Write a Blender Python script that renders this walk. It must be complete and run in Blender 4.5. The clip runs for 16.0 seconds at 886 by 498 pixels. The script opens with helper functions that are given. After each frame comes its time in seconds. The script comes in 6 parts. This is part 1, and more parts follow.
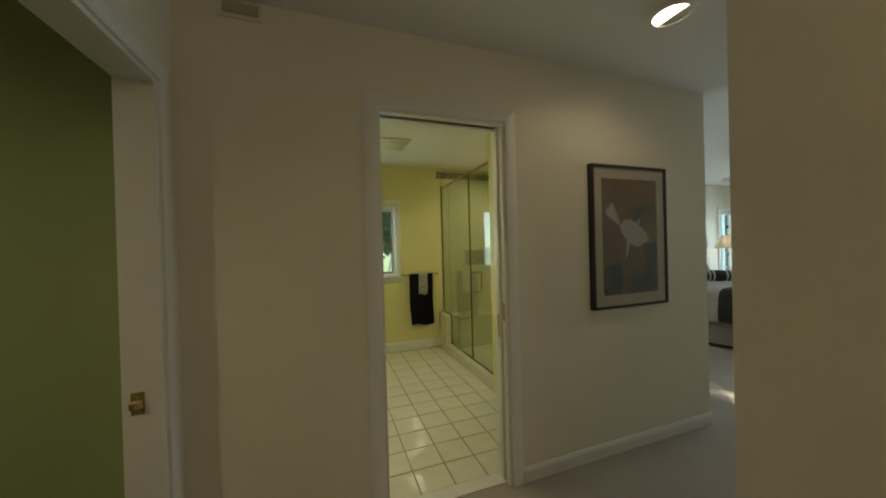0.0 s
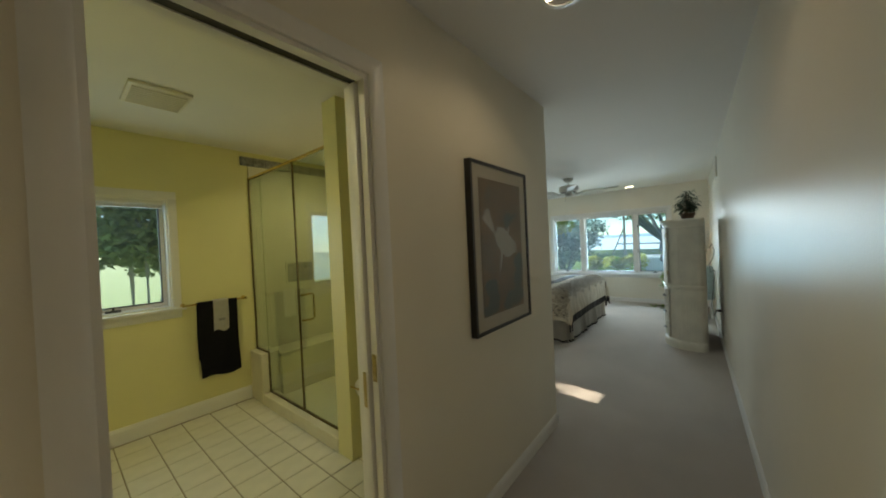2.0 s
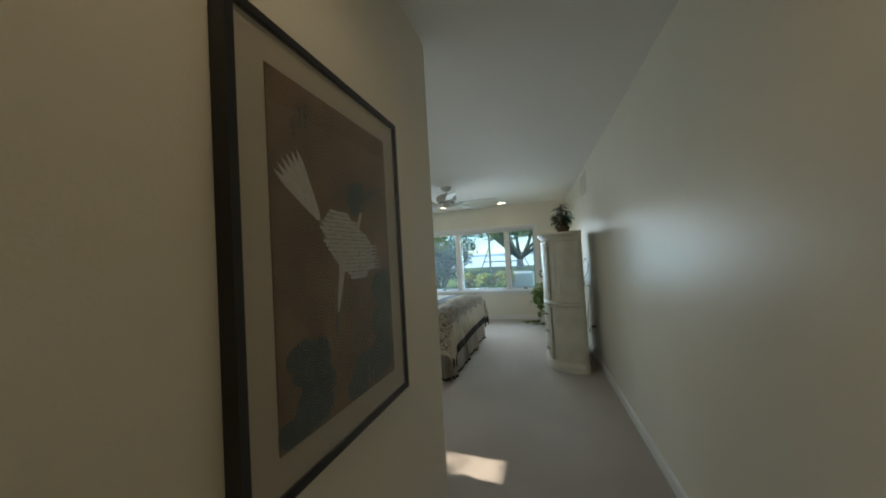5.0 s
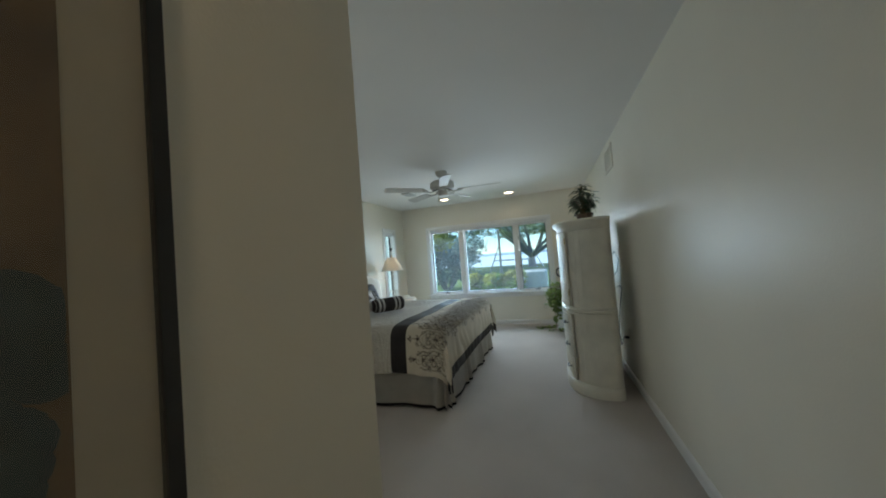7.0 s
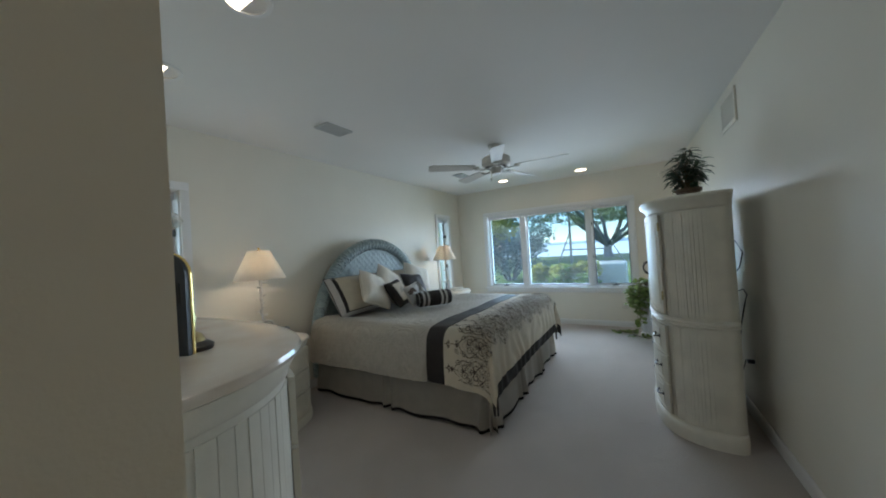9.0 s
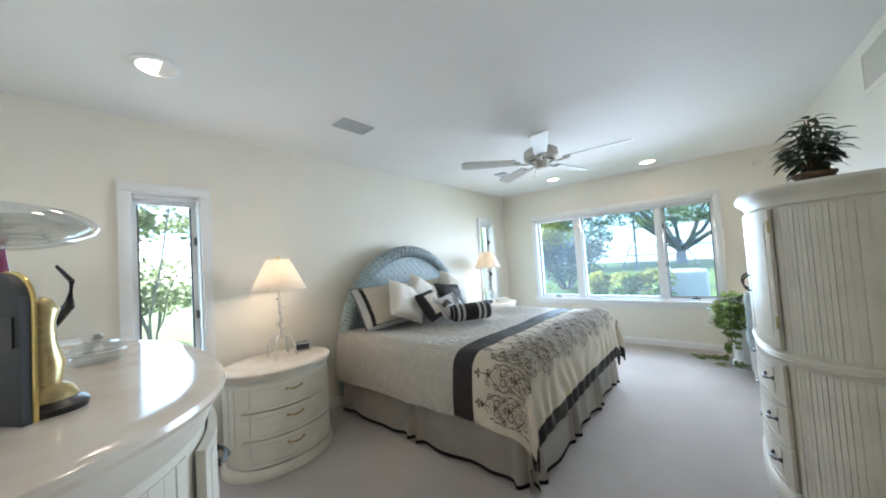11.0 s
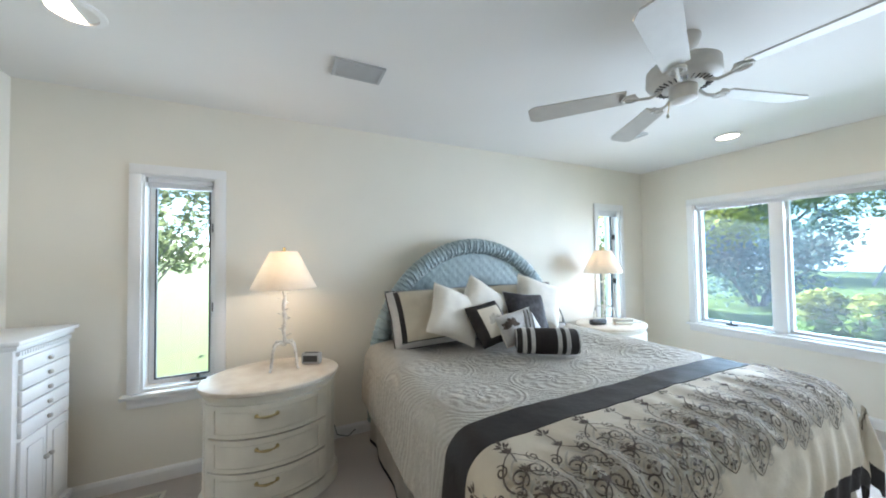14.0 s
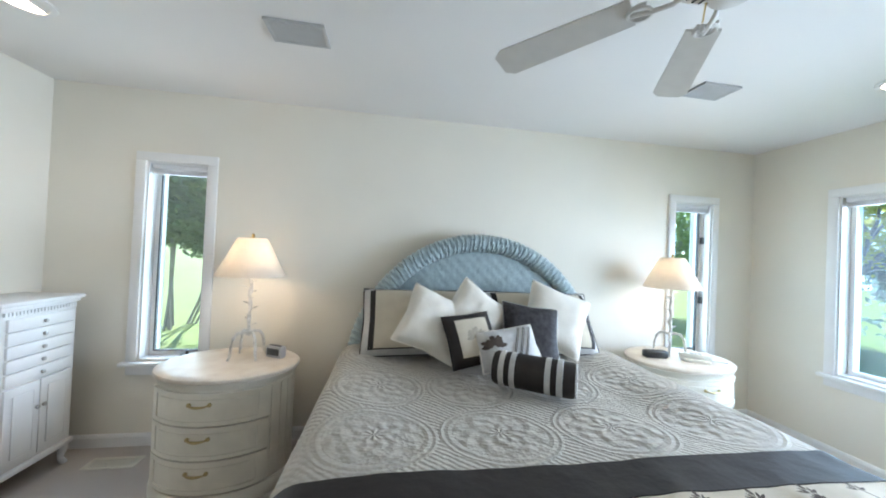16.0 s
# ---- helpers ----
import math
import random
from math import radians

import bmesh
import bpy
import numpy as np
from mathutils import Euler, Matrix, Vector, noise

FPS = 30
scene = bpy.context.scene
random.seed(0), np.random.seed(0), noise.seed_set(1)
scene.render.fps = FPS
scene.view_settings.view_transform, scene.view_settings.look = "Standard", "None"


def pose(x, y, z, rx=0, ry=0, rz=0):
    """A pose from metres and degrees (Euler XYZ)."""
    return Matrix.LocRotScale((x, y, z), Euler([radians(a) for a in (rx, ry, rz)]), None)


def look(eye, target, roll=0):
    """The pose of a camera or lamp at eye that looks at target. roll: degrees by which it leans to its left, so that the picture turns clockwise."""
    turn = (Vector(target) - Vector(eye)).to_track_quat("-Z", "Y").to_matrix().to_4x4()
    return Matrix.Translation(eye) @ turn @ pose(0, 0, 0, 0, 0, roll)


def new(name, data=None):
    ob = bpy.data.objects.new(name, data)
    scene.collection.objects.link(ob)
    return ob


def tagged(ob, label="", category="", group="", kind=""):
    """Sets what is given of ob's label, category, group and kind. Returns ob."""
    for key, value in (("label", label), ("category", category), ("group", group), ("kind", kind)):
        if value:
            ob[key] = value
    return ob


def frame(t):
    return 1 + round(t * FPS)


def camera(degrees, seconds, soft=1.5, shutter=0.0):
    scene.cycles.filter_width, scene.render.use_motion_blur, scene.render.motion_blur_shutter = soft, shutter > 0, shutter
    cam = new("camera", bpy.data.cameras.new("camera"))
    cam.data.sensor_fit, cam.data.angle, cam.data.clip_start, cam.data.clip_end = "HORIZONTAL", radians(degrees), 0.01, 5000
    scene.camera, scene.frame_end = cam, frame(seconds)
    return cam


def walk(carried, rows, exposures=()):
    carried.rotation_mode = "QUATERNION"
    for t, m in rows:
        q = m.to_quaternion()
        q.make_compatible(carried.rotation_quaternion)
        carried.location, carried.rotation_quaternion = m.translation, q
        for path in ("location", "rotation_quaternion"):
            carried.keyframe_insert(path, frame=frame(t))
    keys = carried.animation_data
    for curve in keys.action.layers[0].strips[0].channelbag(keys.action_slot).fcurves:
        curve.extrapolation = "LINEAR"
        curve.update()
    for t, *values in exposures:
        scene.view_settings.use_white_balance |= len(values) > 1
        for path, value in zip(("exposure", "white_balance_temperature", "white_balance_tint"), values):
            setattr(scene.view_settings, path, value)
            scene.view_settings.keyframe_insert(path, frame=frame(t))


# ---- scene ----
cam = camera(107.8, 16.0, soft=1.9)
PATH = [
    (0, (1.473, 0.191, 1.358), (2.147, 2.074, 1.346), -1.5),
    (0.5, (1.479, 0.395, 1.385), (2.41, 2.166, 1.365), -2.7),
    (1, (1.519, 0.553, 1.392), (2.711, 2.159, 1.376), -2.9),
    (1.5, (1.569, 0.699, 1.406), (2.956, 2.14, 1.389), -2.8),
    (2, (1.666, 0.847, 1.418), (3.215, 2.111, 1.395), -2.7),
    (2.5, (1.789, 0.969, 1.421), (3.499, 2.006, 1.399), -3.0),
    (3, (1.91, 1.056, 1.416), (3.723, 1.902, 1.413), -2.7),
    (3.5, (2.061, 1.14, 1.407), (3.932, 1.848, 1.428), -2.9),
    (4, (2.235, 1.202, 1.407), (4.143, 1.801, 1.432), -3.0),
    (4.2, (2.311, 1.222, 1.393), (4.227, 1.795, 1.44), -3.1),
    (6.5, (3.213, 1.316, 1.351), (5.101, 1.969, 1.425), -3.9),
    (7, (3.403, 1.327, 1.331), (5.29, 1.986, 1.396), -4.5),
    (7.5, (3.552, 1.333, 1.338), (5.418, 2.051, 1.385), -4.5),
    (8, (3.696, 1.342, 1.323), (5.515, 2.173, 1.355), -4.3),
    (8.5, (3.845, 1.365, 1.333), (5.61, 2.306, 1.345), -4.1),
    (9, (3.973, 1.376, 1.332), (5.687, 2.407, 1.351), -3.7),
    (11.5, (4.526, 1.485, 1.357), (5.997, 2.836, 1.47), -2.8),
    (12, (4.685, 1.529, 1.391), (6.09, 2.943, 1.545), -1.1),
    (12.5, (4.864, 1.585, 1.392), (6.193, 3.072, 1.538), 0.0),
    (13, (5.071, 1.638, 1.392), (6.26, 3.244, 1.488), -0.2),
    (13.5, (5.294, 1.688, 1.389), (6.308, 3.411, 1.453), -0.7),
    (14, (5.524, 1.729, 1.387), (6.388, 3.532, 1.441), -0.8),
    (14.5, (5.755, 1.771, 1.39), (6.507, 3.624, 1.455), 0.5),
    (15, (5.973, 1.819, 1.396), (6.613, 3.712, 1.467), 2.4),
    (15.5, (6.18, 1.864, 1.396), (6.665, 3.804, 1.442), 3.2),
    (16, (6.373, 1.879, 1.4), (6.686, 3.854, 1.425), 2.5),
]
EXPOSURE = [(0.0, 1.16, 7650, 5), (2.0, 1.03, 7750, 7), (4.0, 0.86, 7650, 9.5), (7.0, 0.86, 7200, 11.5), (9.2, 0.93, 6800, 15), (11.2, 2.11, 6850, 19), (16.0, 2.09, 6750, 19)]
walk(cam, [(t, look(eye, target, roll)) for t, eye, target, roll in PATH], EXPOSURE)

# ---- world and large lights ----
SUN_DIR = Vector((0.075, 1.0, 0.65)).normalized()
world = bpy.data.worlds.new("world")
scene.world = world
world.use_nodes = True
wn = world.node_tree
sky = wn.nodes.new("ShaderNodeTexSky")
sky.sky_type = "NISHITA"
sky.sun_disc = False
sky.sun_elevation = math.asin(SUN_DIR.z)
sky.sun_rotation = math.atan2(SUN_DIR.x, SUN_DIR.y)
sky.air_density, sky.dust_density, sky.ozone_density = 0.8, 0.0, 3.0
bg = wn.nodes["Background"]
bg.inputs["Strength"].default_value = 0.15
wn.links.new(sky.outputs[0], bg.inputs[0])
sun = new("sun", bpy.data.lights.new("sun", "SUN"))
sun.data.energy, sun.data.angle, sun.data.color = 5.0, radians(0.6), (1.0, 0.95, 0.86)
sun.matrix_world = look(SUN_DIR * 30, (0, 0, 0))


def area_lamp(name, m, sx, sy, watts, color, spread=180):
    ob = new(name, bpy.data.lights.new(name, "AREA"))
    ob.data.shape, ob.data.size, ob.data.size_y, ob.data.energy, ob.data.color = "RECTANGLE", sx, sy, watts, color
    ob.data.spread = radians(spread)
    ob.matrix_world = m
    return ob


def spot_lamp(name, eye, target, watts, color, cone=120, size=0.06):
    ob = new(name, bpy.data.lights.new(name, "SPOT"))
    ob.data.energy, ob.data.color, ob.data.spot_size, ob.data.spot_blend, ob.data.shadow_soft_size = watts, color, radians(cone), 0.6, size
    ob.matrix_world = look(eye, target)
    return ob


def point_lamp(name, at, watts, color, size=0.05):
    ob = new(name, bpy.data.lights.new(name, "POINT"))
    ob.data.energy, ob.data.color, ob.data.shadow_soft_size = watts, color, size
    ob.location = at
    return ob


XW, YB, YH, CX = 9.675, 4.392, 1.785, 4.115   # east wall, north wall, hall wall, west wall of the bedroom
CEIL = 2.44


def y_right(x):
    """Face of the long south wall, which runs slightly askew."""
    return 0.588 + 0.0278 * (x - 2.25)


DAY = (0.60, 0.80, 1.0)
WARM = (1.0, 0.86, 0.66)
WARM2 = (1.0, 0.82, 0.56)
BATHLIGHT = (1.0, 0.95, 0.62)
# sky light through the panes, just outside the glass
area_lamp("daylight_east", look((XW + 0.16, 2.62, 1.285), (XW - 2.0, 2.78, 0.72)), 2.3, 1.25, 26, DAY, 120)
for wx in (4.88, 9.03):
    area_lamp("daylight_north", look((wx, YB + 0.16, 1.26), (wx, YB - 2.0, 1.26)), 0.33, 1.3, 1.9, DAY)
area_lamp("daylight_bath", look((1.9, YB + 0.16, 1.47), (1.9, YB - 2.0, 1.47)), 0.7, 0.8, 1.7, DAY)
for dx, dy in ((4.72, 3.57), (4.73, 2.71), (9.06, 3.2), (9.22, 2.04)):
    spot_lamp("downlight_beam", (dx, dy, CEIL - 0.012), (dx, dy, 0), 1.2 if dx < 6 else 0.7, (1.0, 0.9, 0.76), 150)
spot_lamp("downlight_beam", (3.04, 1.265, CEIL - 0.012), (3.04, 1.265, 0), 2.7, WARM2, 155)
# unseen passage light, added to brighten the hall's near end
point_lamp("downlight_beam", (1.58, -1.1, CEIL - 0.07), 2.5, WARM2, 0.06)
point_lamp("bulb", (5.5, 4.10, 1.29), 1.1, WARM)
point_lamp("bulb", (8.57, 4.12, 1.29), 0.8, WARM)
point_lamp("bulb", (9.32, 1.02, 1.20), 1.0, WARM)
spot_lamp("bath_lamp", (3.55, 3.6, CEIL - 0.02), (3.55, 3.6, 0), 8.2, BATHLIGHT, 165)
spot_lamp("bath_lamp", (1.5, 2.6, CEIL - 0.02), (1.5, 2.6, 0), 11.8, BATHLIGHT, 165)
# fill spot without a fitting, added to lift the side room
spot_lamp("side_room_fill", (-0.4, 0.2, CEIL - 0.02), (-0.4, 0.2, 0), 12, (1.0, 0.9, 0.7), 165)


# ---- materials ----
def material(name, color, rough=0.6, metal=0.0, vary=0.06, scale=6.0, bump=0.0, bump_scale=60.0, color2=None, spec=0.5, sheen=0.0, emit=None, emit_strength=0.0):
    m = bpy.data.materials.new(name)
    m.use_nodes = True
    nt = m.node_tree
    b = nt.nodes["Principled BSDF"]
    b.inputs["Roughness"].default_value, b.inputs["Metallic"].default_value = rough, metal
    b.inputs["Specular IOR Level"].default_value = spec
    if sheen:
        b.inputs["Sheen Weight"].default_value = sheen
    co = nt.nodes.new("ShaderNodeTexCoord")
    n1 = nt.nodes.new("ShaderNodeTexNoise")
    n1.inputs["Scale"].default_value, n1.inputs["Detail"].default_value = scale, 6
    nt.links.new(co.outputs["Object"], n1.inputs["Vector"])
    ramp = nt.nodes.new("ShaderNodeMix")
    ramp.data_type = "RGBA"
    c2 = color2 or tuple(c * (1 - 2.5 * vary) for c in color)
    ramp.inputs["A"].default_value, ramp.inputs["B"].default_value = (*c2, 1), (*color, 1)
    mr = nt.nodes.new("ShaderNodeMapRange")
    mr.inputs["From Min"].default_value, mr.inputs["From Max"].default_value = 0.3, 0.65
    nt.links.new(n1.outputs["Fac"], mr.inputs["Value"])
    nt.links.new(mr.outputs[0], ramp.inputs["Factor"])
    nt.links.new(ramp.outputs["Result"], b.inputs["Base Color"])
    if bump:
        n2 = nt.nodes.new("ShaderNodeTexNoise")
        n2.inputs["Scale"].default_value, n2.inputs["Detail"].default_value = bump_scale, 4
        nt.links.new(co.outputs["Object"], n2.inputs["Vector"])
        bp = nt.nodes.new("ShaderNodeBump")
        bp.inputs["Strength"].default_value, bp.inputs["Distance"].default_value = bump, 0.01
        nt.links.new(n2.outputs["Fac"], bp.inputs["Height"])
        nt.links.new(bp.outputs[0], b.inputs["Normal"])
    if emit:
        b.inputs["Emission Color"].default_value, b.inputs["Emission Strength"].default_value = (*emit, 1), emit_strength
    return m


def node(m, kind, **inputs):
    nd = m.node_tree.nodes.new(kind)
    for k, v in inputs.items():
        nd.inputs[k].default_value = v
    return nd


WALL = material("cream_wall_paint", (0.82, 0.773, 0.675), 0.36, vary=0.012, scale=2.5, bump=0.06, bump_scale=140, spec=0.18)
CEILING = material("ceiling_paint", (0.82, 0.80, 0.77), 0.75, vary=0.01, scale=1.5, bump=0.06, bump_scale=160)
BATHWALL = material("yellow_wall_paint", (0.78, 0.735, 0.40), 0.5, vary=0.012, scale=2.5, bump=0.05, bump_scale=140)
GREENWALL = material("olive_wall_paint", (0.36, 0.43, 0.22), 0.6, vary=0.02, scale=2.5)
TRIM = material("white_trim_paint", (0.83, 0.82, 0.80), 0.32, vary=0.01, scale=8)
CARPET = material("beige_carpet", (0.60, 0.53, 0.48), 0.95, vary=0.065, scale=1.6, bump=0.9, bump_scale=320, sheen=0.3, spec=0.1)
TILE = material("white_floor_tile", (0.80, 0.77, 0.66), 0.42, vary=0.03, scale=9, bump=0.03, bump_scale=40)
GROUT = material("tan_grout", (0.40, 0.33, 0.22), 0.9, vary=0.08, scale=20, bump=0.3, bump_scale=200)
CREAM = material("whitewashed_wood", (0.80, 0.76, 0.66), 0.42, vary=0.05, scale=7, bump=0.05, bump_scale=90)
WHITEWOOD = material("white_painted_wood", (0.83, 0.82, 0.80), 0.38, vary=0.02, scale=7)
BRASS = material("antique_brass", (0.58, 0.46, 0.24), 0.35, 1.0, vary=0.12, scale=60)
GOLD = material("polished_brass", (0.75, 0.55, 0.22), 0.2, 1.0, vary=0.05, scale=40)
IRONWHITE = material("chalky_white_iron", (0.74, 0.71, 0.65), 0.6, 0.0, vary=0.12, scale=50, bump=0.3, bump_scale=120)
PEWTER = material("dark_pewter", (0.10, 0.095, 0.09), 0.4, 0.9, vary=0.1, scale=60)
STEEL = material("satin_nickel", (0.55, 0.53, 0.5), 0.3, 1.0, vary=0.05, scale=50)
BLACK = material("black_lacquer", (0.018, 0.017, 0.017), 0.3, vary=0.05, scale=20)
DARKPLASTIC = material("charcoal_plastic", (0.035, 0.037, 0.04), 0.45, vary=0.05, scale=30)
GREYPLASTIC = material("silver_grey_plastic", (0.42, 0.43, 0.44), 0.35, vary=0.03, scale=30)
WHITEPLASTIC = material("ivory_plastic", (0.78, 0.74, 0.64), 0.4, vary=0.02, scale=20)
BEDSIDETOP = material("honed_cream_stone", (0.74, 0.67, 0.57), 0.42, color2=(0.60, 0.51, 0.41), scale=9, bump=0.05, bump_scale=60)
MARBLE = material("travertine_top", (0.82, 0.75, 0.66), 0.13, color2=(0.70, 0.58, 0.47), scale=7)
HBLUE = material("blue_grey_satin", (0.31, 0.40, 0.415), 0.46, vary=0.08, scale=14, bump=0.25, bump_scale=70, sheen=0.35)
SILVER = material("silver_grey_damask", (0.445, 0.41, 0.35), 0.6, vary=0.05, scale=18, sheen=0.12, spec=0.3)
DARKBAND = material("dark_brown_satin", (0.032, 0.026, 0.024), 0.62, vary=0.12, scale=10, bump=0.25, bump_scale=30, spec=0.25)
BEIGE = material("champagne_satin", (0.60, 0.525, 0.41), 0.7, vary=0.05, scale=9, bump=0.2, bump_scale=24, sheen=0.06, spec=0.25)
THREAD = material("dark_embroidery_thread", (0.10, 0.075, 0.06), 0.8, vary=0.12, scale=60, spec=0.15)
GREYTHREAD = material("grey_embroidery_thread", (0.47, 0.42, 0.345), 0.85, vary=0.1, scale=60, spec=0.1)
SKIRT = material("taupe_skirt_satin", (0.62, 0.57, 0.49), 0.5, vary=0.05, scale=8, bump=0.1, bump_scale=50, sheen=0.2)
WHITECLOTH = material("ivory_pillow_cloth", (0.79, 0.74, 0.65), 0.65, vary=0.03, scale=14, bump=0.25, bump_scale=110, sheen=0.2)
GREYCLOTH = material("grey_pillow_cloth", (0.52, 0.51, 0.49), 0.55, vary=0.06, scale=30, bump=0.25, bump_scale=110, sheen=0.2)
DAMASKDARK = material("black_damask", (0.05, 0.046, 0.05), 0.6, vary=0.25, scale=40, color2=(0.02, 0.018, 0.02), spec=0.25)
def leafy(*a, **k):
    """A leaf that lets some light through."""
    glow = k.pop("glow", 0.66)
    m = material(*a, **k)
    nt = m.node_tree
    b = nt.nodes["Principled BSDF"]
    src = b.inputs["Base Color"].links[0].from_socket
    tr = nt.nodes.new("ShaderNodeBsdfTranslucent")
    br = nt.nodes.new("ShaderNodeBrightContrast")
    br.inputs["Bright"].default_value = 0.06
    nt.links.new(src, br.inputs[0])
    nt.links.new(br.outputs[0], tr.inputs[0])
    mx = nt.nodes.new("ShaderNodeMixShader")
    mx.inputs[0].default_value = glow
    nt.links.new(b.outputs[0], mx.inputs[1])
    nt.links.new(tr.outputs[0], mx.inputs[2])
    nt.links.new(mx.outputs[0], nt.nodes["Material Output"].inputs[0])
    return m


LEAF = material("houseplant_leaf", (0.022, 0.06, 0.02), 0.45, vary=0.15, scale=12)
POTHOS = leafy("variegated_leaf", (0.12, 0.21, 0.045), 0.4, vary=0.2, scale=22, color2=(0.34, 0.42, 0.12))
STEM = material("brown_stem", (0.14, 0.1, 0.05), 0.7, vary=0.15, scale=30)
TERRACOTTA = material("brown_basket_pot", (0.16, 0.09, 0.05), 0.7, vary=0.2, scale=40, bump=0.5, bump_scale=90)
GRASS = material("lawn", (0.12, 0.20, 0.045), 0.9, vary=0.12, scale=2.0, bump=0.6, bump_scale=60, color2=(0.15, 0.20, 0.05))
BARK = material("tree_bark", (0.25, 0.25, 0.25), 0.9, vary=0.15, scale=8, bump=0.8, bump_scale=25)
FOLIAGE = leafy("green_foliage", (0.17, 0.34, 0.06), 0.6, vary=0.2, scale=1.5, color2=(0.26, 0.37, 0.05))
# yellow leaf colour raised to carry the look of sunlight
YELLOWLEAF = leafy("sun_tinted_yellow_foliage", (0.52, 0.52, 0.09), 0.6, vary=0.2, scale=1.5)
DARKLEAF = leafy("dark_evergreen_foliage", (0.15, 0.26, 0.25), 0.6, vary=0.25, scale=1.5)
# near-white base colour stands in for sun glitter on the bay
WATER = material("glare_white_bay_water", (0.80, 0.86, 0.90), 0.35, vary=0.03, scale=0.3)
# pale blue colour imitates haze over the far shore; also borrowed for a pad
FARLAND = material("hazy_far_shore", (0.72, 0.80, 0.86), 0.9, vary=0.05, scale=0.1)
SIDING = material("outside_siding", (0.6, 0.58, 0.52), 0.7, vary=0.03, scale=5)
PALELEAF = leafy("pale_lacy_foliage", (0.21, 0.28, 0.12), 0.6, vary=0.2, scale=1.2)
ACWHITE = material("grey_metal_cabinet", (0.62, 0.64, 0.64), 0.5, vary=0.03, scale=6)
NAVY = material("black_terry_towel", (0.014, 0.014, 0.02), 0.95, vary=0.1, scale=30, bump=0.8, bump_scale=240)
TOWELWHITE = material("white_terry_towel", (0.8, 0.78, 0.74), 0.95, vary=0.03, scale=30, bump=0.6, bump_scale=240)
PRINTSHADE = material("print_grey_white", (0.27, 0.25, 0.20), 0.7, vary=0.1, scale=60)
PAPER = material("print_paper_brown", (0.19, 0.12, 0.058), 0.65, color2=(0.105, 0.066, 0.034), scale=9)
MAT = material("cream_mat_board", (0.47, 0.42, 0.33), 0.8, vary=0.02, scale=20)
PRINTWHITE = material("print_white", (0.50, 0.48, 0.43), 0.7, vary=0.1, scale=60)
PRINTGREEN = material("print_dark_teal", (0.052, 0.078, 0.074), 0.7, color2=(0.03, 0.042, 0.038), scale=22)
VENT = material("vent_grey", (0.50, 0.50, 0.49), 0.5, vary=0.02, scale=20)
BLIND = material("blind_white", (0.78, 0.78, 0.79), 0.5, vary=0.02, scale=20)
RUBBER = material("window_gasket", (0.06, 0.065, 0.07), 0.5, vary=0.05, scale=40)
SHELL = material("glazed_shower_tile", (0.74, 0.70, 0.55), 0.25, vary=0.03, scale=7)
BORDER = material("grey_border_tile", (0.36, 0.36, 0.34), 0.35, vary=0.25, scale=24)
FANWHITE = material("ivory_fan_enamel", (0.66, 0.635, 0.59), 0.55, vary=0.02, scale=20)
RED = material("red_mark", (0.5, 0.06, 0.03), 0.5)
BLUEMARK = material("blue_mark", (0.05, 0.1, 0.35), 0.5)
BLUECHAIR = material("pale_blue_fabric", (0.42, 0.50, 0.50), 0.8, vary=0.08, scale=20, bump=0.3, bump_scale=120)


def shade_material():
    m = material("parchment_shade", (0.82, 0.77, 0.69), 0.7, vary=0.06, scale=14)
    nt = m.node_tree
    b = nt.nodes["Principled BSDF"]
    b.inputs["Transmission Weight"].default_value = 0.0
    tr = nt.nodes.new("ShaderNodeBsdfTranslucent")
    tr.inputs[0].default_value = (0.88, 0.83, 0.75, 1)
    mx = nt.nodes.new("ShaderNodeMixShader")
    mx.inputs[0].default_value = 0.45
    nt.links.new(b.outputs[0], mx.inputs[1])
    nt.links.new(tr.outputs[0], mx.inputs[2])
    nt.links.new(mx.outputs[0], nt.nodes["Material Output"].inputs[0])
    return m


SHADE = shade_material()
BULBGLOW = material("lit_bulb", (0.9, 0.85, 0.75), 0.5, emit=(1.0, 0.86, 0.66), emit_strength=4)


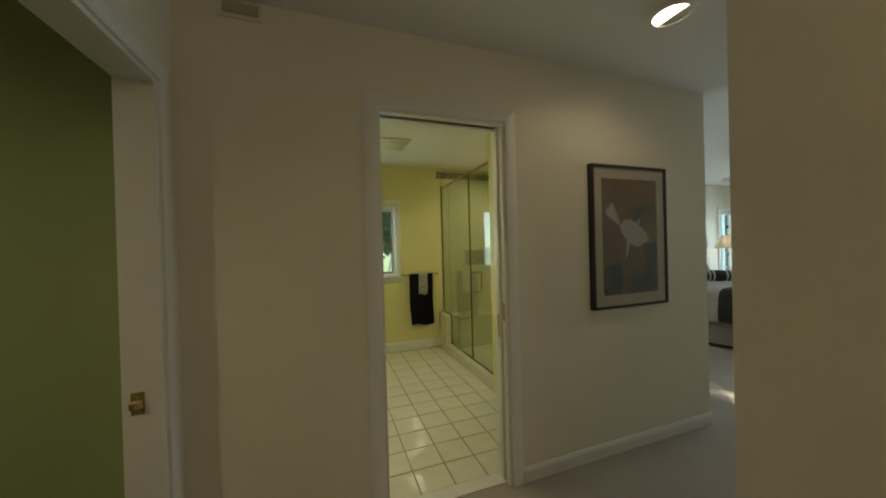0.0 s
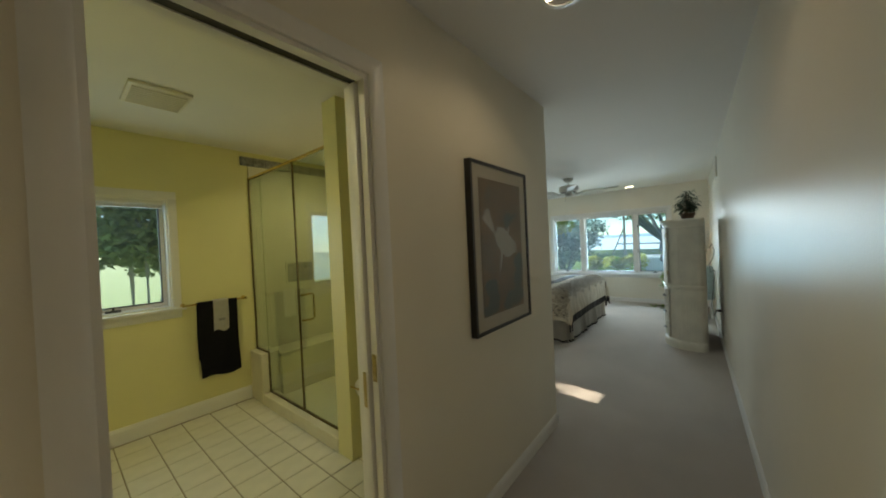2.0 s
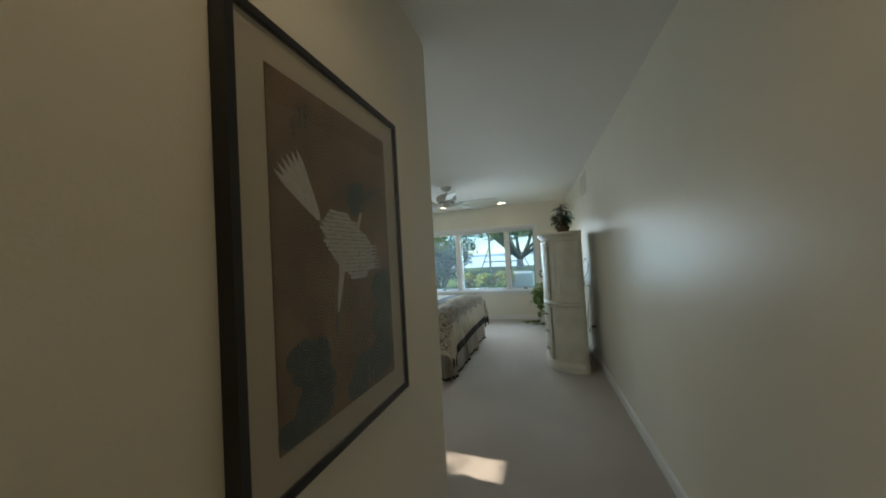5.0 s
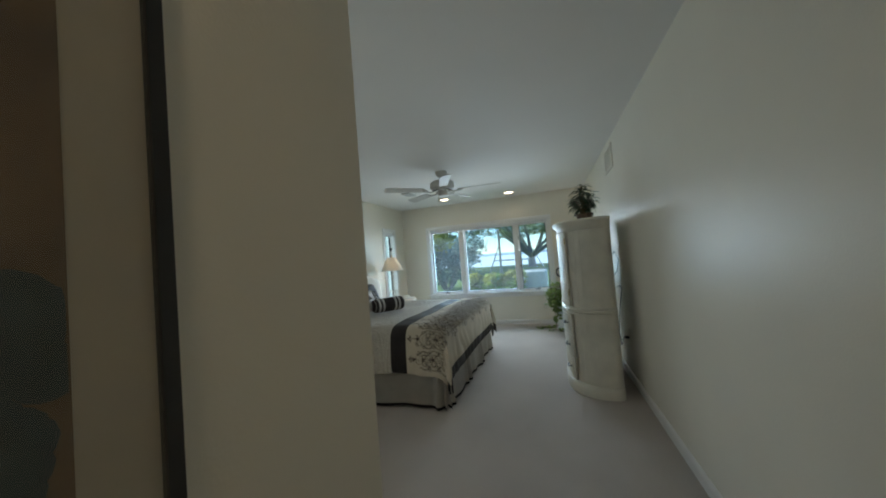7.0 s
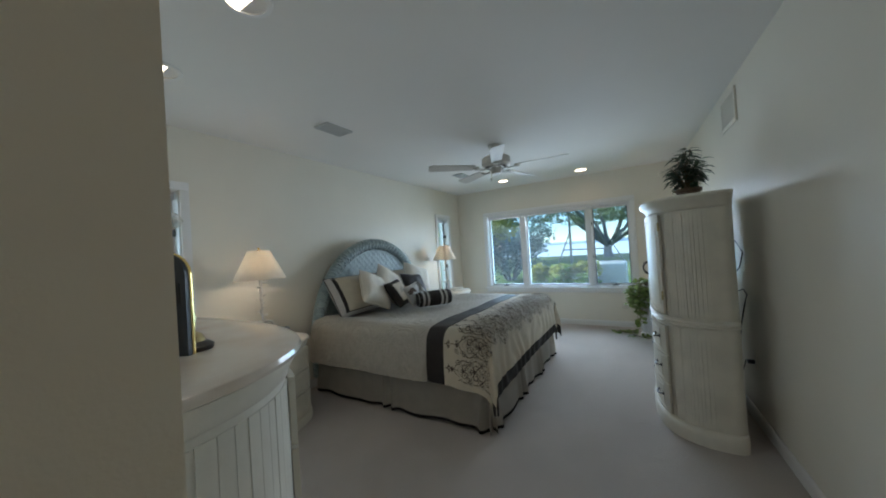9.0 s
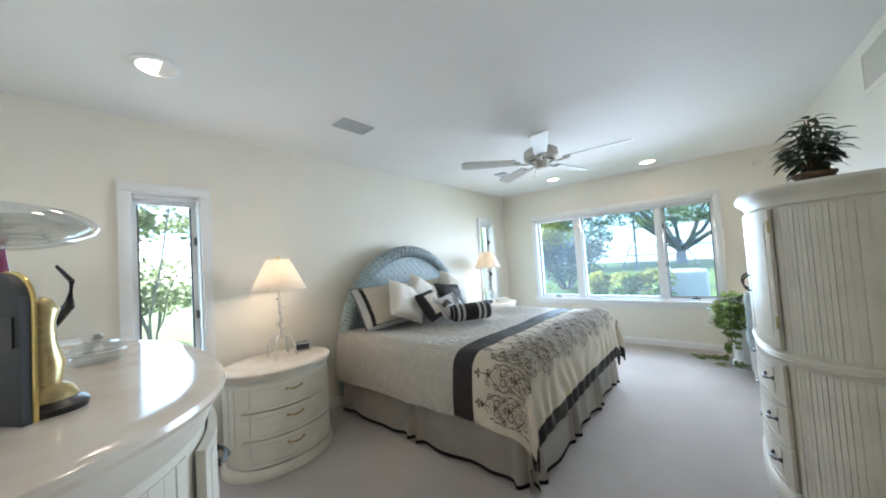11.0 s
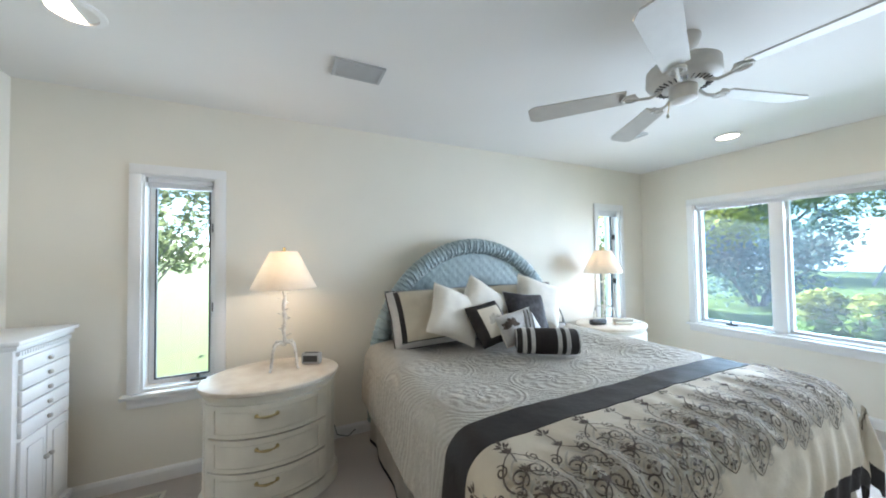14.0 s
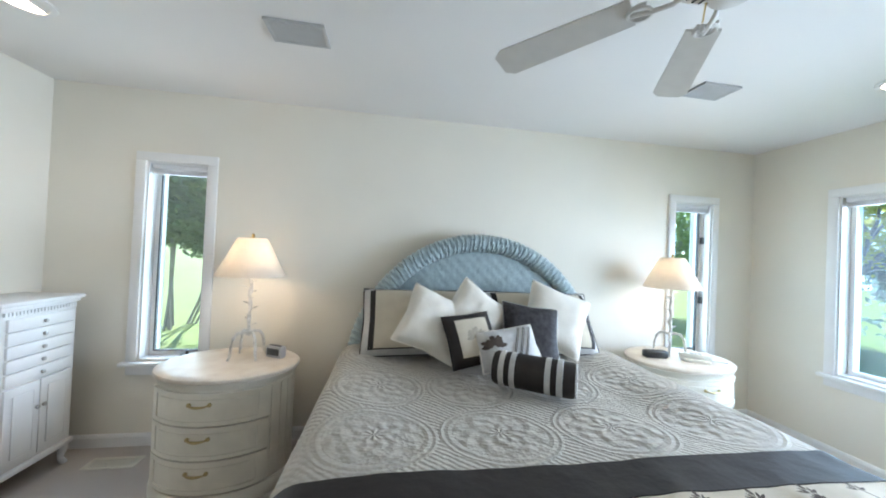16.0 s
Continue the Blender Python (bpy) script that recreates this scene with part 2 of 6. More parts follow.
def glass(name, rough=0.0, tint=(1, 1, 1), shine=0.04, haze=0.0):
    m = bpy.data.materials.new(name)
    m.use_nodes = True
    nt = m.node_tree
    nt.nodes.remove(nt.nodes["Principled BSDF"])
    gl = nt.nodes.new("ShaderNodeBsdfGlossy")
    gl.inputs["Roughness"].default_value = rough
    tp = nt.nodes.new("ShaderNodeBsdfTransparent")
    tp.inputs[0].default_value = (*tint, 1)
    lw = nt.nodes.new("ShaderNodeLayerWeight")
    pw = nt.nodes.new("ShaderNodeMath")
    pw.operation = "POWER"
    pw.inputs[1].default_value = 5.0
    nt.links.new(lw.outputs["Facing"], pw.inputs[0])
    fr = nt.nodes.new("ShaderNodeMath")
    fr.operation = "MULTIPLY_ADD"
    fr.inputs[1].default_value, fr.inputs[2].default_value = 0.85, shine
    nt.links.new(pw.outputs[0], fr.inputs[0])
    mx = nt.nodes.new("ShaderNodeMixShader")
    nt.links.new(fr.outputs[0], mx.inputs[0])
    nt.links.new(tp.outputs[0], mx.inputs[1])
    nt.links.new(gl.outputs[0], mx.inputs[2])
    # translucent veil imitating glare haze over the outdoor view
    if haze:
        veil = nt.nodes.new("ShaderNodeBsdfTranslucent")
        veil.inputs[0].default_value = (0.86, 0.93, 1.0, 1)
        dm_ = nt.nodes.new("ShaderNodeMixShader")
        dm_.inputs[0].default_value = haze
        nt.links.new(mx.outputs[0], dm_.inputs[1])
        nt.links.new(veil.outputs[0], dm_.inputs[2])
        mx = dm_
    nt.links.new(mx.outputs[0], nt.nodes["Material Output"].inputs[0])
    return m


# glare haze is mixed into the panes, strongest in the wide east window
GLASS = glass("window_glass", tint=(0.88, 0.97, 0.98), haze=0.003)
HAZEGLASS = glass("haze_veiled_window_glass", tint=(0.77, 0.93, 1.0), haze=0.013)
PICTUREGLASS = glass("picture_glass")
SHOWERGLASS = glass("shower_glass", tint=(0.84, 0.90, 0.84), shine=0.08)
CRYSTAL = glass("cut_crystal", 0.03, (0.93, 0.95, 0.95), 0.22)
DARKBRASS = material("aged_dark_brass", (0.16, 0.12, 0.05), 0.4, 0.9, vary=0.1, scale=40)
WEATHERED = material("weathered_wood", (0.30, 0.29, 0.27), 0.85, vary=0.1, scale=12, bump=0.3, bump_scale=60)


# ---- mesh helpers ----
def mesh_ob(name, bm, mat, smooth=False):
    me = bpy.data.meshes.new(name)
    bmesh.ops.recalc_face_normals(bm, faces=bm.faces)
    bm.to_mesh(me)
    bm.free()
    me.materials.append(mat)
    if smooth:
        for p in me.polygons:
            p.use_smooth = True
        me.set_sharp_from_angle(angle=radians(40))
    return new(name, me)


def part(name, bm, mat, parent, label="", smooth=True):
    ob = mesh_ob(name, bm, mat, smooth)
    ob.parent = parent
    if label:
        tagged(ob, label)
    return ob


def thing(name, at, label, category, rz=0, group=""):
    ob = new(name)
    ob.empty_display_size = 0.1
    ob.matrix_world = pose(*at, 0, 0, rz)
    return tagged(ob, label, category, group)


def structure(name, bm, mat, label="", smooth=False):
    return tagged(mesh_ob(name, bm, mat, smooth), label, kind="structure")


def box(bm, x0, x1, y0, y1, z0, z1, bevel=0.0, m=None, segs=2):
    r = bmesh.ops.create_cube(bm, size=1.0)
    vs = r["verts"]
    for v in vs:
        v.co = Vector(((x0 + x1) / 2 + v.co.x * (x1 - x0), (y0 + y1) / 2 + v.co.y * (y1 - y0), (z0 + z1) / 2 + v.co.z * (z1 - z0)))
    if bevel:
        es = list({e for v in vs for e in v.link_edges})
        out = bmesh.ops.bevel(bm, geom=es, offset=bevel, segments=segs, profile=0.5, affect="EDGES")
        vs = list({v for f in out["faces"] for v in f.verts} | {v for v in vs if v.is_valid})
    if m is not None:
        bmesh.ops.transform(bm, matrix=m, verts=[v for v in vs if v.is_valid])
    return bm


def B(*a, **k):
    return box(bmesh.new(), *a, **k)


def prism(bm, outline, z0, z1, cap=True):
    """An upright solid on a closed outline."""
    lo = [bm.verts.new((x, y, z0)) for x, y in outline]
    hi = [bm.verts.new((x, y, z1)) for x, y in outline]
    n = len(lo)
    for i in range(n):
        bm.faces.new((lo[i], lo[(i + 1) % n], hi[(i + 1) % n], hi[i]))
    if cap:
        bm.faces.new(lo[::-1])
        bm.faces.new(hi)
    return bm


def lathe(bm, profile, seg=24, at=(0, 0, 0), sx=1.0, sy=1.0):
    """Profile: (radius, z) pairs, turned round z."""
    rings = []
    for r, z in profile:
        if r < 1e-5:
            rings.append([bm.verts.new((at[0], at[1], at[2] + z))])
        else:
            rings.append([bm.verts.new((at[0] + sx * r * math.cos(2 * math.pi * i / seg), at[1] + sy * r * math.sin(2 * math.pi * i / seg), at[2] + z)) for i in range(seg)])
    for a, b in zip(rings, rings[1:]):
        for i in range(seg):
            q = [a[i % len(a)], a[(i + 1) % len(a)], b[(i + 1) % len(b)], b[i % len(b)]]
            q = [v for k, v in enumerate(q) if v not in q[:k]]
            if len(q) > 2:
                bm.faces.new(q)
    return bm


def loft(bm, outlines, cap=True):
    """Closed outlines of equal length, as lists of 3D points, joined in order."""
    rings = [[bm.verts.new(p) for p in o] for o in outlines]
    n = len(rings[0])
    for a, b in zip(rings, rings[1:]):
        for i in range(n):
            bm.faces.new((a[i], a[(i + 1) % n], b[(i + 1) % n], b[i]))
    if cap:
        bm.faces.new(rings[0][::-1])
        bm.faces.new(rings[-1])
    return bm


def tube(bm, pts, r, seg=8, flat=1.0):
    """A round bar along points; r is a number or one a point."""
    pts = [Vector(p) for p in pts]
    rr = r if isinstance(r, (list, tuple)) else [r] * len(pts)
    rings = []
    up = Vector((0, 0, 1))
    for i, p in enumerate(pts):
        d = (pts[min(i + 1, len(pts) - 1)] - pts[max(i - 1, 0)]).normalized()
        a = d.cross(up if abs(d.z) < 0.95 else Vector((1, 0, 0))).normalized()
        b = d.cross(a).normalized()
        rings.append([bm.verts.new(p + rr[i] * (a * math.cos(2 * math.pi * k / seg) + b * flat * math.sin(2 * math.pi * k / seg))) for k in range(seg)])
    for a, b in zip(rings, rings[1:]):
        for k in range(seg):
            bm.faces.new((a[k], a[(k + 1) % seg], b[(k + 1) % seg], b[k]))
    bm.faces.new(rings[0][::-1])
    bm.faces.new(rings[-1])
    return bm


def arc(cx, cz, r, a0, a1, n=10):
    return [(cx + r * math.cos(radians(a0 + (a1 - a0) * i / n)), cz + r * math.sin(radians(a0 + (a1 - a0) * i / n))) for i in range(n + 1)]


def pierced(bm, a0, a1, z0, z1, t0, t1, holes, place):
    """A wall panel with openings: a along it, t through it; place(a, t, z) gives the point."""
    As = sorted({a0, a1, *[h[0] for h in holes], *[h[1] for h in holes]})
    Zs = sorted({z0, z1, *[h[2] for h in holes], *[h[3] for h in holes]})
    solid = lambda i, j: 0 <= i < len(As) - 1 and 0 <= j < len(Zs) - 1 and not any(h[0] <= (As[i] + As[i + 1]) / 2 <= h[1] and h[2] <= (Zs[j] + Zs[j + 1]) / 2 <= h[3] for h in holes)
    q = lambda *ps: bm.faces.new([bm.verts.new(place(*p)) for p in ps])
    for i in range(len(As) - 1):
        for j in range(len(Zs) - 1):
            if not solid(i, j):
                continue
            a, b, c, d = As[i], As[i + 1], Zs[j], Zs[j + 1]
            q((a, t0, c), (b, t0, c), (b, t0, d), (a, t0, d))
            q((a, t1, c), (a, t1, d), (b, t1, d), (b, t1, c))
            if not solid(i - 1, j): q((a, t0, c), (a, t0, d), (a, t1, d), (a, t1, c))
            if not solid(i + 1, j): q((b, t0, c), (b, t1, c), (b, t1, d), (b, t0, d))
            if not solid(i, j - 1): q((a, t0, c), (a, t1, c), (b, t1, c), (b, t0, c))
            if not solid(i, j + 1): q((a, t0, d), (b, t0, d), (b, t1, d), (a, t1, d))
    bmesh.ops.remove_doubles(bm, verts=bm.verts, dist=1e-5)
    return bm


AX = lambda a, t, z: (a, t, z)
AY = lambda a, t, z: (t, a, z)

# ---- the shell ----
DOOR = (1.715, 2.425, 0.0, 2.05)          # opening to the bathroom
W1 = (4.69, 5.075, 0.575, 1.945)         # narrow north windows
W2 = (8.84, 9.225, 0.575, 1.945)
WE = (1.44, 3.80, 0.62, 1.95)            # wide east window
WBATH = (1.46, 2.325, 1.0, 1.92)
HX0 = 0.90                               # west face of the passage
SIDE = (0.86, 1.655, 0.0, 2.0)           # doorway in the passage's west wall

structure("floor", B(HX0 - 0.1, XW, -2.6, YH + 0.06, -0.12, 0.0), CARPET, "beige cut-pile carpet")
structure("floor_bedroom", B(CX, XW, YH + 0.06, YB, -0.12, 0.0), CARPET, "beige cut-pile carpet")
structure("ceiling", B(HX0 - 0.4, XW + 0.2, -2.7, YB + 0.2, CEIL, CEIL + 0.15), CEILING, "white painted ceiling")
structure("wall_hall", pierced(bmesh.new(), HX0, CX, 0, CEIL, YH, YH + 0.06, [DOOR], AX), WALL, "cream painted hall wall")
structure("wall_bath_south", pierced(bmesh.new(), HX0, CX - 0.12, 0, CEIL, YH + 0.06, YH + 0.12, [DOOR], AX), BATHWALL, "yellow painted bathroom wall")
structure("wall_west", B(CX - 0.06, CX, YH + 0.06, YB, 0, CEIL), WALL, "cream painted bedroom wall")
structure("wall_bath_east", B(CX - 0.12, CX - 0.06, YH + 0.06, YB, 0, CEIL), BATHWALL, "yellow painted bathroom wall")
structure("wall_north", pierced(bmesh.new(), CX, XW + 0.2, -0.5, CEIL, YB, YB + 0.2, [W1, W2], AX), WALL, "cream painted bedroom wall")
structure("wall_bath_north", pierced(bmesh.new(), HX0 - 0.4, CX, -0.5, CEIL, YB, YB + 0.2, [WBATH], AX), BATHWALL, "yellow painted bathroom wall")
structure("wall_east", pierced(bmesh.new(), 0.0, YB, -0.5, CEIL, XW, XW + 0.2, [WE], AY), WALL, "cream painted window wall")
structure("wall_bath_west", B(HX0 - 0.12, HX0 - 0.004, YH + 0.12, YB, 0, CEIL), BATHWALL, "yellow painted bathroom wall")
bm = bmesh.new()
prism(bm, [(2.20, y_right(2.20)), (XW, y_right(XW)), (XW, y_right(XW) - 0.14), (2.20, y_right(2.20) - 0.14)], 0, CEIL)
structure("wall_south", bm, WALL, "cream satin-painted long wall")
structure("wall_passage_east", B(2.20, 2.34, -2.6, y_right(2.20) - 0.14, 0, CEIL), WALL, "cream painted passage wall")
structure("wall_passage_west", pierced(bmesh.new(), -2.6, YH, 0, CEIL, HX0 - 0.12, HX0, [SIDE], AY), WALL, "cream painted passage wall")
structure("wall_passage_south", B(HX0 - 0.12, 2.39, -2.74, -2.6, 0, CEIL), WALL, "cream painted passage wall")
# dim room past the passage's west door
structure("side_room_floor", B(-1.6, HX0 - 0.12, -1.2, YH + 0.1, -0.12, 0.0), CARPET, "beige carpet of a side room")
structure("side_room_wall", B(-1.72, HX0 - 0.12, YH + 0.0, YH + 0.12, 0, CEIL), GREENWALL, "olive painted wall of a side room")
structure("side_room_wall_west", B(-1.72, -1.6, -1.2, YH, 0, CEIL), GREENWALL, "olive painted wall of a side room")
structure("side_room_wall_south", B(-1.72, HX0 - 0.12, -1.32, -1.2, 0, CEIL), GREENWALL, "olive painted wall of a side room")
structure("side_room_ceiling", B(-1.72, HX0 - 0.4, -1.32, YH + 0.12, CEIL, CEIL + 0.1), CEILING, "white ceiling of a side room")
structure("bath_subfloor", B(HX0 - 0.12, CX - 0.12, YH + 0.06, YB, -0.12, -0.006), GROUT, "tan grout under bathroom tiles")


def moulding(name, p0, p1, side, profile, mat=TRIM, label=""):
    """A trim along a level line: profile (out, up) pairs, out to the given side (+1 left of the way)."""
    p0, p1 = Vector(p0), Vector(p1)
    d = (p1 - p0).normalized()
    out = Vector((-d.y, d.x, 0)) * side
    loft_pts = [[p + out * o + Vector((0, 0, u)) for o, u in profile] for p in (p0, p1)]
    return structure(name, loft(bmesh.new(), loft_pts), mat, label)


BASE = [(0, 0), (0.014, 0), (0.014, 0.062), (0.009, 0.076), (0.004, 0.084), (0, 0.084)]
moulding("baseboard", (2.495, YH, 0), (CX, YH, 0), -1, BASE, label="white painted baseboard")
moulding("baseboard", (HX0, YH, 0), (1.645, YH, 0), -1, BASE, label="white painted baseboard")
moulding("baseboard", (CX, YH + 0.014, 0), (CX, YB - 0.014, 0), -1, BASE, label="white painted baseboard")
moulding("baseboard", (CX, YB, 0), (XW, YB, 0), -1, BASE, label="white painted baseboard")
moulding("baseboard", (XW, y_right(XW) + 0.014, 0), (XW, YB - 0.014, 0), 1, BASE, label="white painted baseboard")
moulding("baseboard", (2.20, y_right(2.20), 0), (XW - 0.014, y_right(XW), 0), 1, BASE, label="white painted baseboard")
moulding("baseboard", (2.20, -2.6, 0), (2.20, y_right(2.20), 0), 1, BASE, label="white painted baseboard")
BBASE = [(0, 0), (0.018, 0), (0.018, 0.10), (0.01, 0.125), (0, 0.125)]
moulding("baseboard_bath", (HX0, YB, 0), (2.9, YB, 0), -1, BBASE, label="white bathroom baseboard")


# ---- windows ----
def window_unit(name, a0, a1, z0, z1, place, label, lights, crank_at, blind=True, hinges=()):
    """A cased window: place(a, t, z) with t = 0 at the room's wall face, negative into the room."""
    w = thing(name, (0, 0, 0), label, "window")
    w["kind"] = "structure"

    def bx(a, b, s, t, c, d, bevel=0.0):
        bm = bmesh.new()
        box(bm, a, b, s, t, c, d, bevel)
        for v in bm.verts:
            v.co = Vector(place(v.co.x, v.co.y, v.co.z))
        return bm

    cw = 0.062
    for nm, r in (("casing", (a0 - cw, a0, -0.018, 0.0, z0 - 0.004, z1)), ("casing", (a1, a1 + cw, -0.018, 0.0, z0 - 0.004, z1)), ("head_casing", (a0 - cw, a1 + cw, -0.018, 0.0, z1, z1 + cw))):
        part(nm, bx(*r, bevel=0.004), TRIM, w)
    part("window_sill", bx(a0 - cw - 0.025, a1 + cw + 0.025, -0.05, 0.0, z0 - 0.03, z0 - 0.004, bevel=0.005), TRIM, w)
    part("apron", bx(a0 - cw, a1 + cw, -0.015, 0.0, z0 - 0.095, z0 - 0.03, bevel=0.004), TRIM, w)
    for r in ((a0, a0 + 0.012, 0.0, 0.2, z0, z1), (a1 - 0.012, a1, 0.0, 0.2, z0, z1), (a0 + 0.012, a1 - 0.012, 0.0, 0.2, z1 - 0.012, z1), (a0 + 0.012, a1 - 0.012, 0.0, 0.2, z0, z0 + 0.012)):
        part("jamb", bx(*r), TRIM, w)
    for i, (p, q, dark) in enumerate(lights):
        sash = part("sash", pierced_frame(p, q, z0 + 0.014, z1 - 0.014, 0.085, 0.125, 0.028, place), TRIM, w)
        if dark:
            part("gasket", pierced_frame(p + 0.028, q - 0.028, z0 + 0.042, z1 - 0.042, 0.078, 0.1, 0.009, place), RUBBER, sash)
        pane = part("pane", bx(p + 0.02, q - 0.02, 0.1, 0.106, z0 + 0.034, z1 - 0.034), HAZEGLASS if len(lights) > 1 else GLASS, sash, smooth=False)
        pane.visible_shadow = False
        if i:
            part("mullion", bx(lights[i - 1][1] - 0.004, p + 0.004, 0.03, 0.15, z0 + 0.013, z1 - 0.013, 0.004), TRIM, w)
    if blind:
        b = part("blind_headrail", bx(a0 + 0.02, a1 - 0.02, 0.012, 0.055, z1 - 0.045, z1 - 0.013, 0.003), BLIND, w, "raised white mini blind")
        for k in range(5):
            part("slat", bx(a0 + 0.024, a1 - 0.024, 0.018, 0.05, z1 - 0.054 - k * 0.006, z1 - 0.050 - k * 0.006), BLIND, b)
    for h in hinges:
        for z in (z0 + 0.36 * (z1 - z0), z0 + 0.76 * (z1 - z0)):
            part("hinge", bx(h - 0.006, h + 0.006, 0.05, 0.084, z - 0.03, z + 0.03, 0.003), PEWTER, w, "dark sash hinge")
    for c in crank_at:
        k = part("crank", bx(c - 0.045, c + 0.045, 0.03, 0.07, z0 + 0.013, z0 + 0.03, 0.005), PEWTER, w, "dark folding crank handle")
        part("crank_arm", bx(c - 0.008, c + 0.008, 0.03, 0.045, z0 + 0.03, z0 + 0.06, 0.003), PEWTER, k)
    return w


def pierced_frame(a0, a1, z0, z1, t0, t1, w, place):
    bm = pierced(bmesh.new(), a0, a1, z0, z1, t0, t1, [(a0 + w, a1 - w, z0 + w, z1 - w)], lambda a, t, z: place(a, t, z))
    return bm


PN = lambda a, t, z: (a, YB + t, z)
PE = lambda a, t, z: (XW + t, a, z)
window_unit("window_1", *W1, PN, "tall narrow casement window in white trim", [(W1[0] + 0.014, W1[1] - 0.014, True)], [W1[1] - 0.1], hinges=(W1[1] - 0.022,))
window_unit("window_2", *W2, PN, "tall narrow casement window in white trim", [(W2[0] + 0.014, W2[1] - 0.014, True)], [W2[1] - 0.1], hinges=(W2[1] - 0.022,))
window_unit("window_3", *WE, PE, "wide three-light picture window in white trim", [(WE[0] + 0.014, 2.0, True), (2.065, 3.075, False), (3.165, WE[1] - 0.014, False)], [1.70, 3.5], hinges=(1.994,))
window_unit("window_4", *WBATH, PN, "bathroom window in white trim with raised blind", [(WBATH[0] + 0.014, WBATH[1] - 0.014, True)], [WBATH[1] - 0.35])


# ---- doorways ----
def casing_set(name, a0, a1, z1, place, label):
    d = thing(name, (0, 0, 0), label, "door frame")
    d["kind"] = "structure"
    w = 0.068

    def strip(pa, pb, horizontal):
        bm = bmesh.new()
        prof = [(0, 0.0), (0, -0.012), (0.012, -0.02), (0.05, -0.017), (w, -0.010), (w, 0.0)]
        pts = []
        for end in (pa, pb):
            pts.append([Vector(place(*(end(o, t)))) for o, t in prof])
        return loft(bm, pts)

    part("casing", strip(lambda o, t: (a0 - o, t, 0), lambda o, t: (a0 - o, t, z1 + o), False), TRIM, d)
    part("casing", strip(lambda o, t: (a1 + o, t, 0), lambda o, t: (a1 + o, t, z1 + o), False), TRIM, d)
    part("head_casing", strip(lambda o, t: (a0 - o, t, z1 + o), lambda o, t: (a1 + o, t, z1 + o), True), TRIM, d)
    return d


PH = lambda a, t, z: (a, YH + t, z)
d1 = casing_set("door_1", DOOR[0], DOOR[1], DOOR[3], PH, "white cased doorway with a sliding pocket door")
for r in ((DOOR[0], DOOR[0] + 0.016, YH, YH + 0.12, 0, DOOR[3]), (DOOR[1] - 0.016, DOOR[1], YH, YH + 0.035, 0, DOOR[3]), (DOOR[1] - 0.016, DOOR[1], YH + 0.085, YH + 0.12, 0, DOOR[3]), (DOOR[0] + 0.016, DOOR[1] - 0.016, YH, YH + 0.04, DOOR[3] - 0.016, DOOR[3]), (DOOR[0] + 0.016, DOOR[1] - 0.016, YH + 0.08, YH + 0.12, DOOR[3] - 0.016, DOOR[3])):
    part("jamb", B(*r), TRIM, d1)
part("track", B(DOOR[0] + 0.016, DOOR[1] - 0.016, YH + 0.042, YH + 0.078, DOOR[3] - 0.012, DOOR[3] - 0.003), BLACK, d1, "dark overhead track")
leaf = part("door_leaf", B(DOOR[1] - 0.03, DOOR[1] - 0.003, YH + 0.042, YH + 0.078, 0.01, DOOR[3] - 0.02, 0.003), TRIM, d1, "white edge of the retracted pocket door")
part("edge_pull", B(DOOR[1] - 0.033, DOOR[1] - 0.029, YH + 0.052, YH + 0.068, 0.83, 0.96, 0.001), BRASS, leaf, "brass edge pull")
part("strike_plate", B(DOOR[1] - 0.019, DOOR[1] - 0.0155, YH + 0.006, YH + 0.028, 0.93, 1.03, 0.001), BRASS, d1, "brass strike plate")
structure("threshold", B(DOOR[0] + 0.016, DOOR[1] - 0.016, YH + 0.03, YH + 0.115, -0.006, 0.006, 0.003), TRIM, "pale doorway threshold")
PW = lambda a, t, z: (HX0 - t, a, z)
d2 = casing_set("door_2", SIDE[0], SIDE[1], SIDE[3], PW, "white cased doorway to a dim side room")
for r in ((HX0 - 0.12, HX0, SIDE[0], SIDE[0] + 0.016, 0, SIDE[3]), (HX0 - 0.12, HX0, SIDE[1] - 0.016, SIDE[1], 0, SIDE[3]), (HX0 - 0.12, HX0, SIDE[0] + 0.016, SIDE[1] - 0.016, SIDE[3] - 0.016, SIDE[3])):
    part("jamb", B(*r), TRIM, d2)
part("latch_plate", B(HX0 - 0.095, HX0 - 0.055, SIDE[1] - 0.0185, SIDE[1] - 0.0155, 0.79, 0.87, 0.001), BRASS, d2, "brass strike plate")
part("latch_lip", lathe(bmesh.new(), [(0, -0.012), (0.018, -0.012), (0.02, 0), (0.018, 0.012), (0, 0.012)], 12, (HX0 - 0.075, SIDE[1] - 0.03, 0.83)), BRASS, d2, "brass latch knob")


# ---- bowed furniture ----
def bow(a, b, n, th, grow=0.0):
    c, s = math.cos(th), math.sin(th)
    return (math.copysign((a + grow) * abs(c) ** (2 / n), c), (b + grow) * abs(s) ** (2 / n))


def bow_outline(a, b, n, grow=0.0, seg=40):
    return [bow(a, b, n, math.pi * i / seg, grow) for i in range(seg + 1)]


def oval_outline(a, b, grow=0.0, seg=56):
    return [((a + grow) * math.cos(2 * math.pi * i / seg), (b + grow) * math.sin(2 * math.pi * i / seg)) for i in range(seg)]


def moulded(outline, levels):
    """Rings of an outline function at (grow, z) levels, capped."""
    return loft(bmesh.new(), [[(x, y, z) for x, y in outline(g)] for g, z in levels])


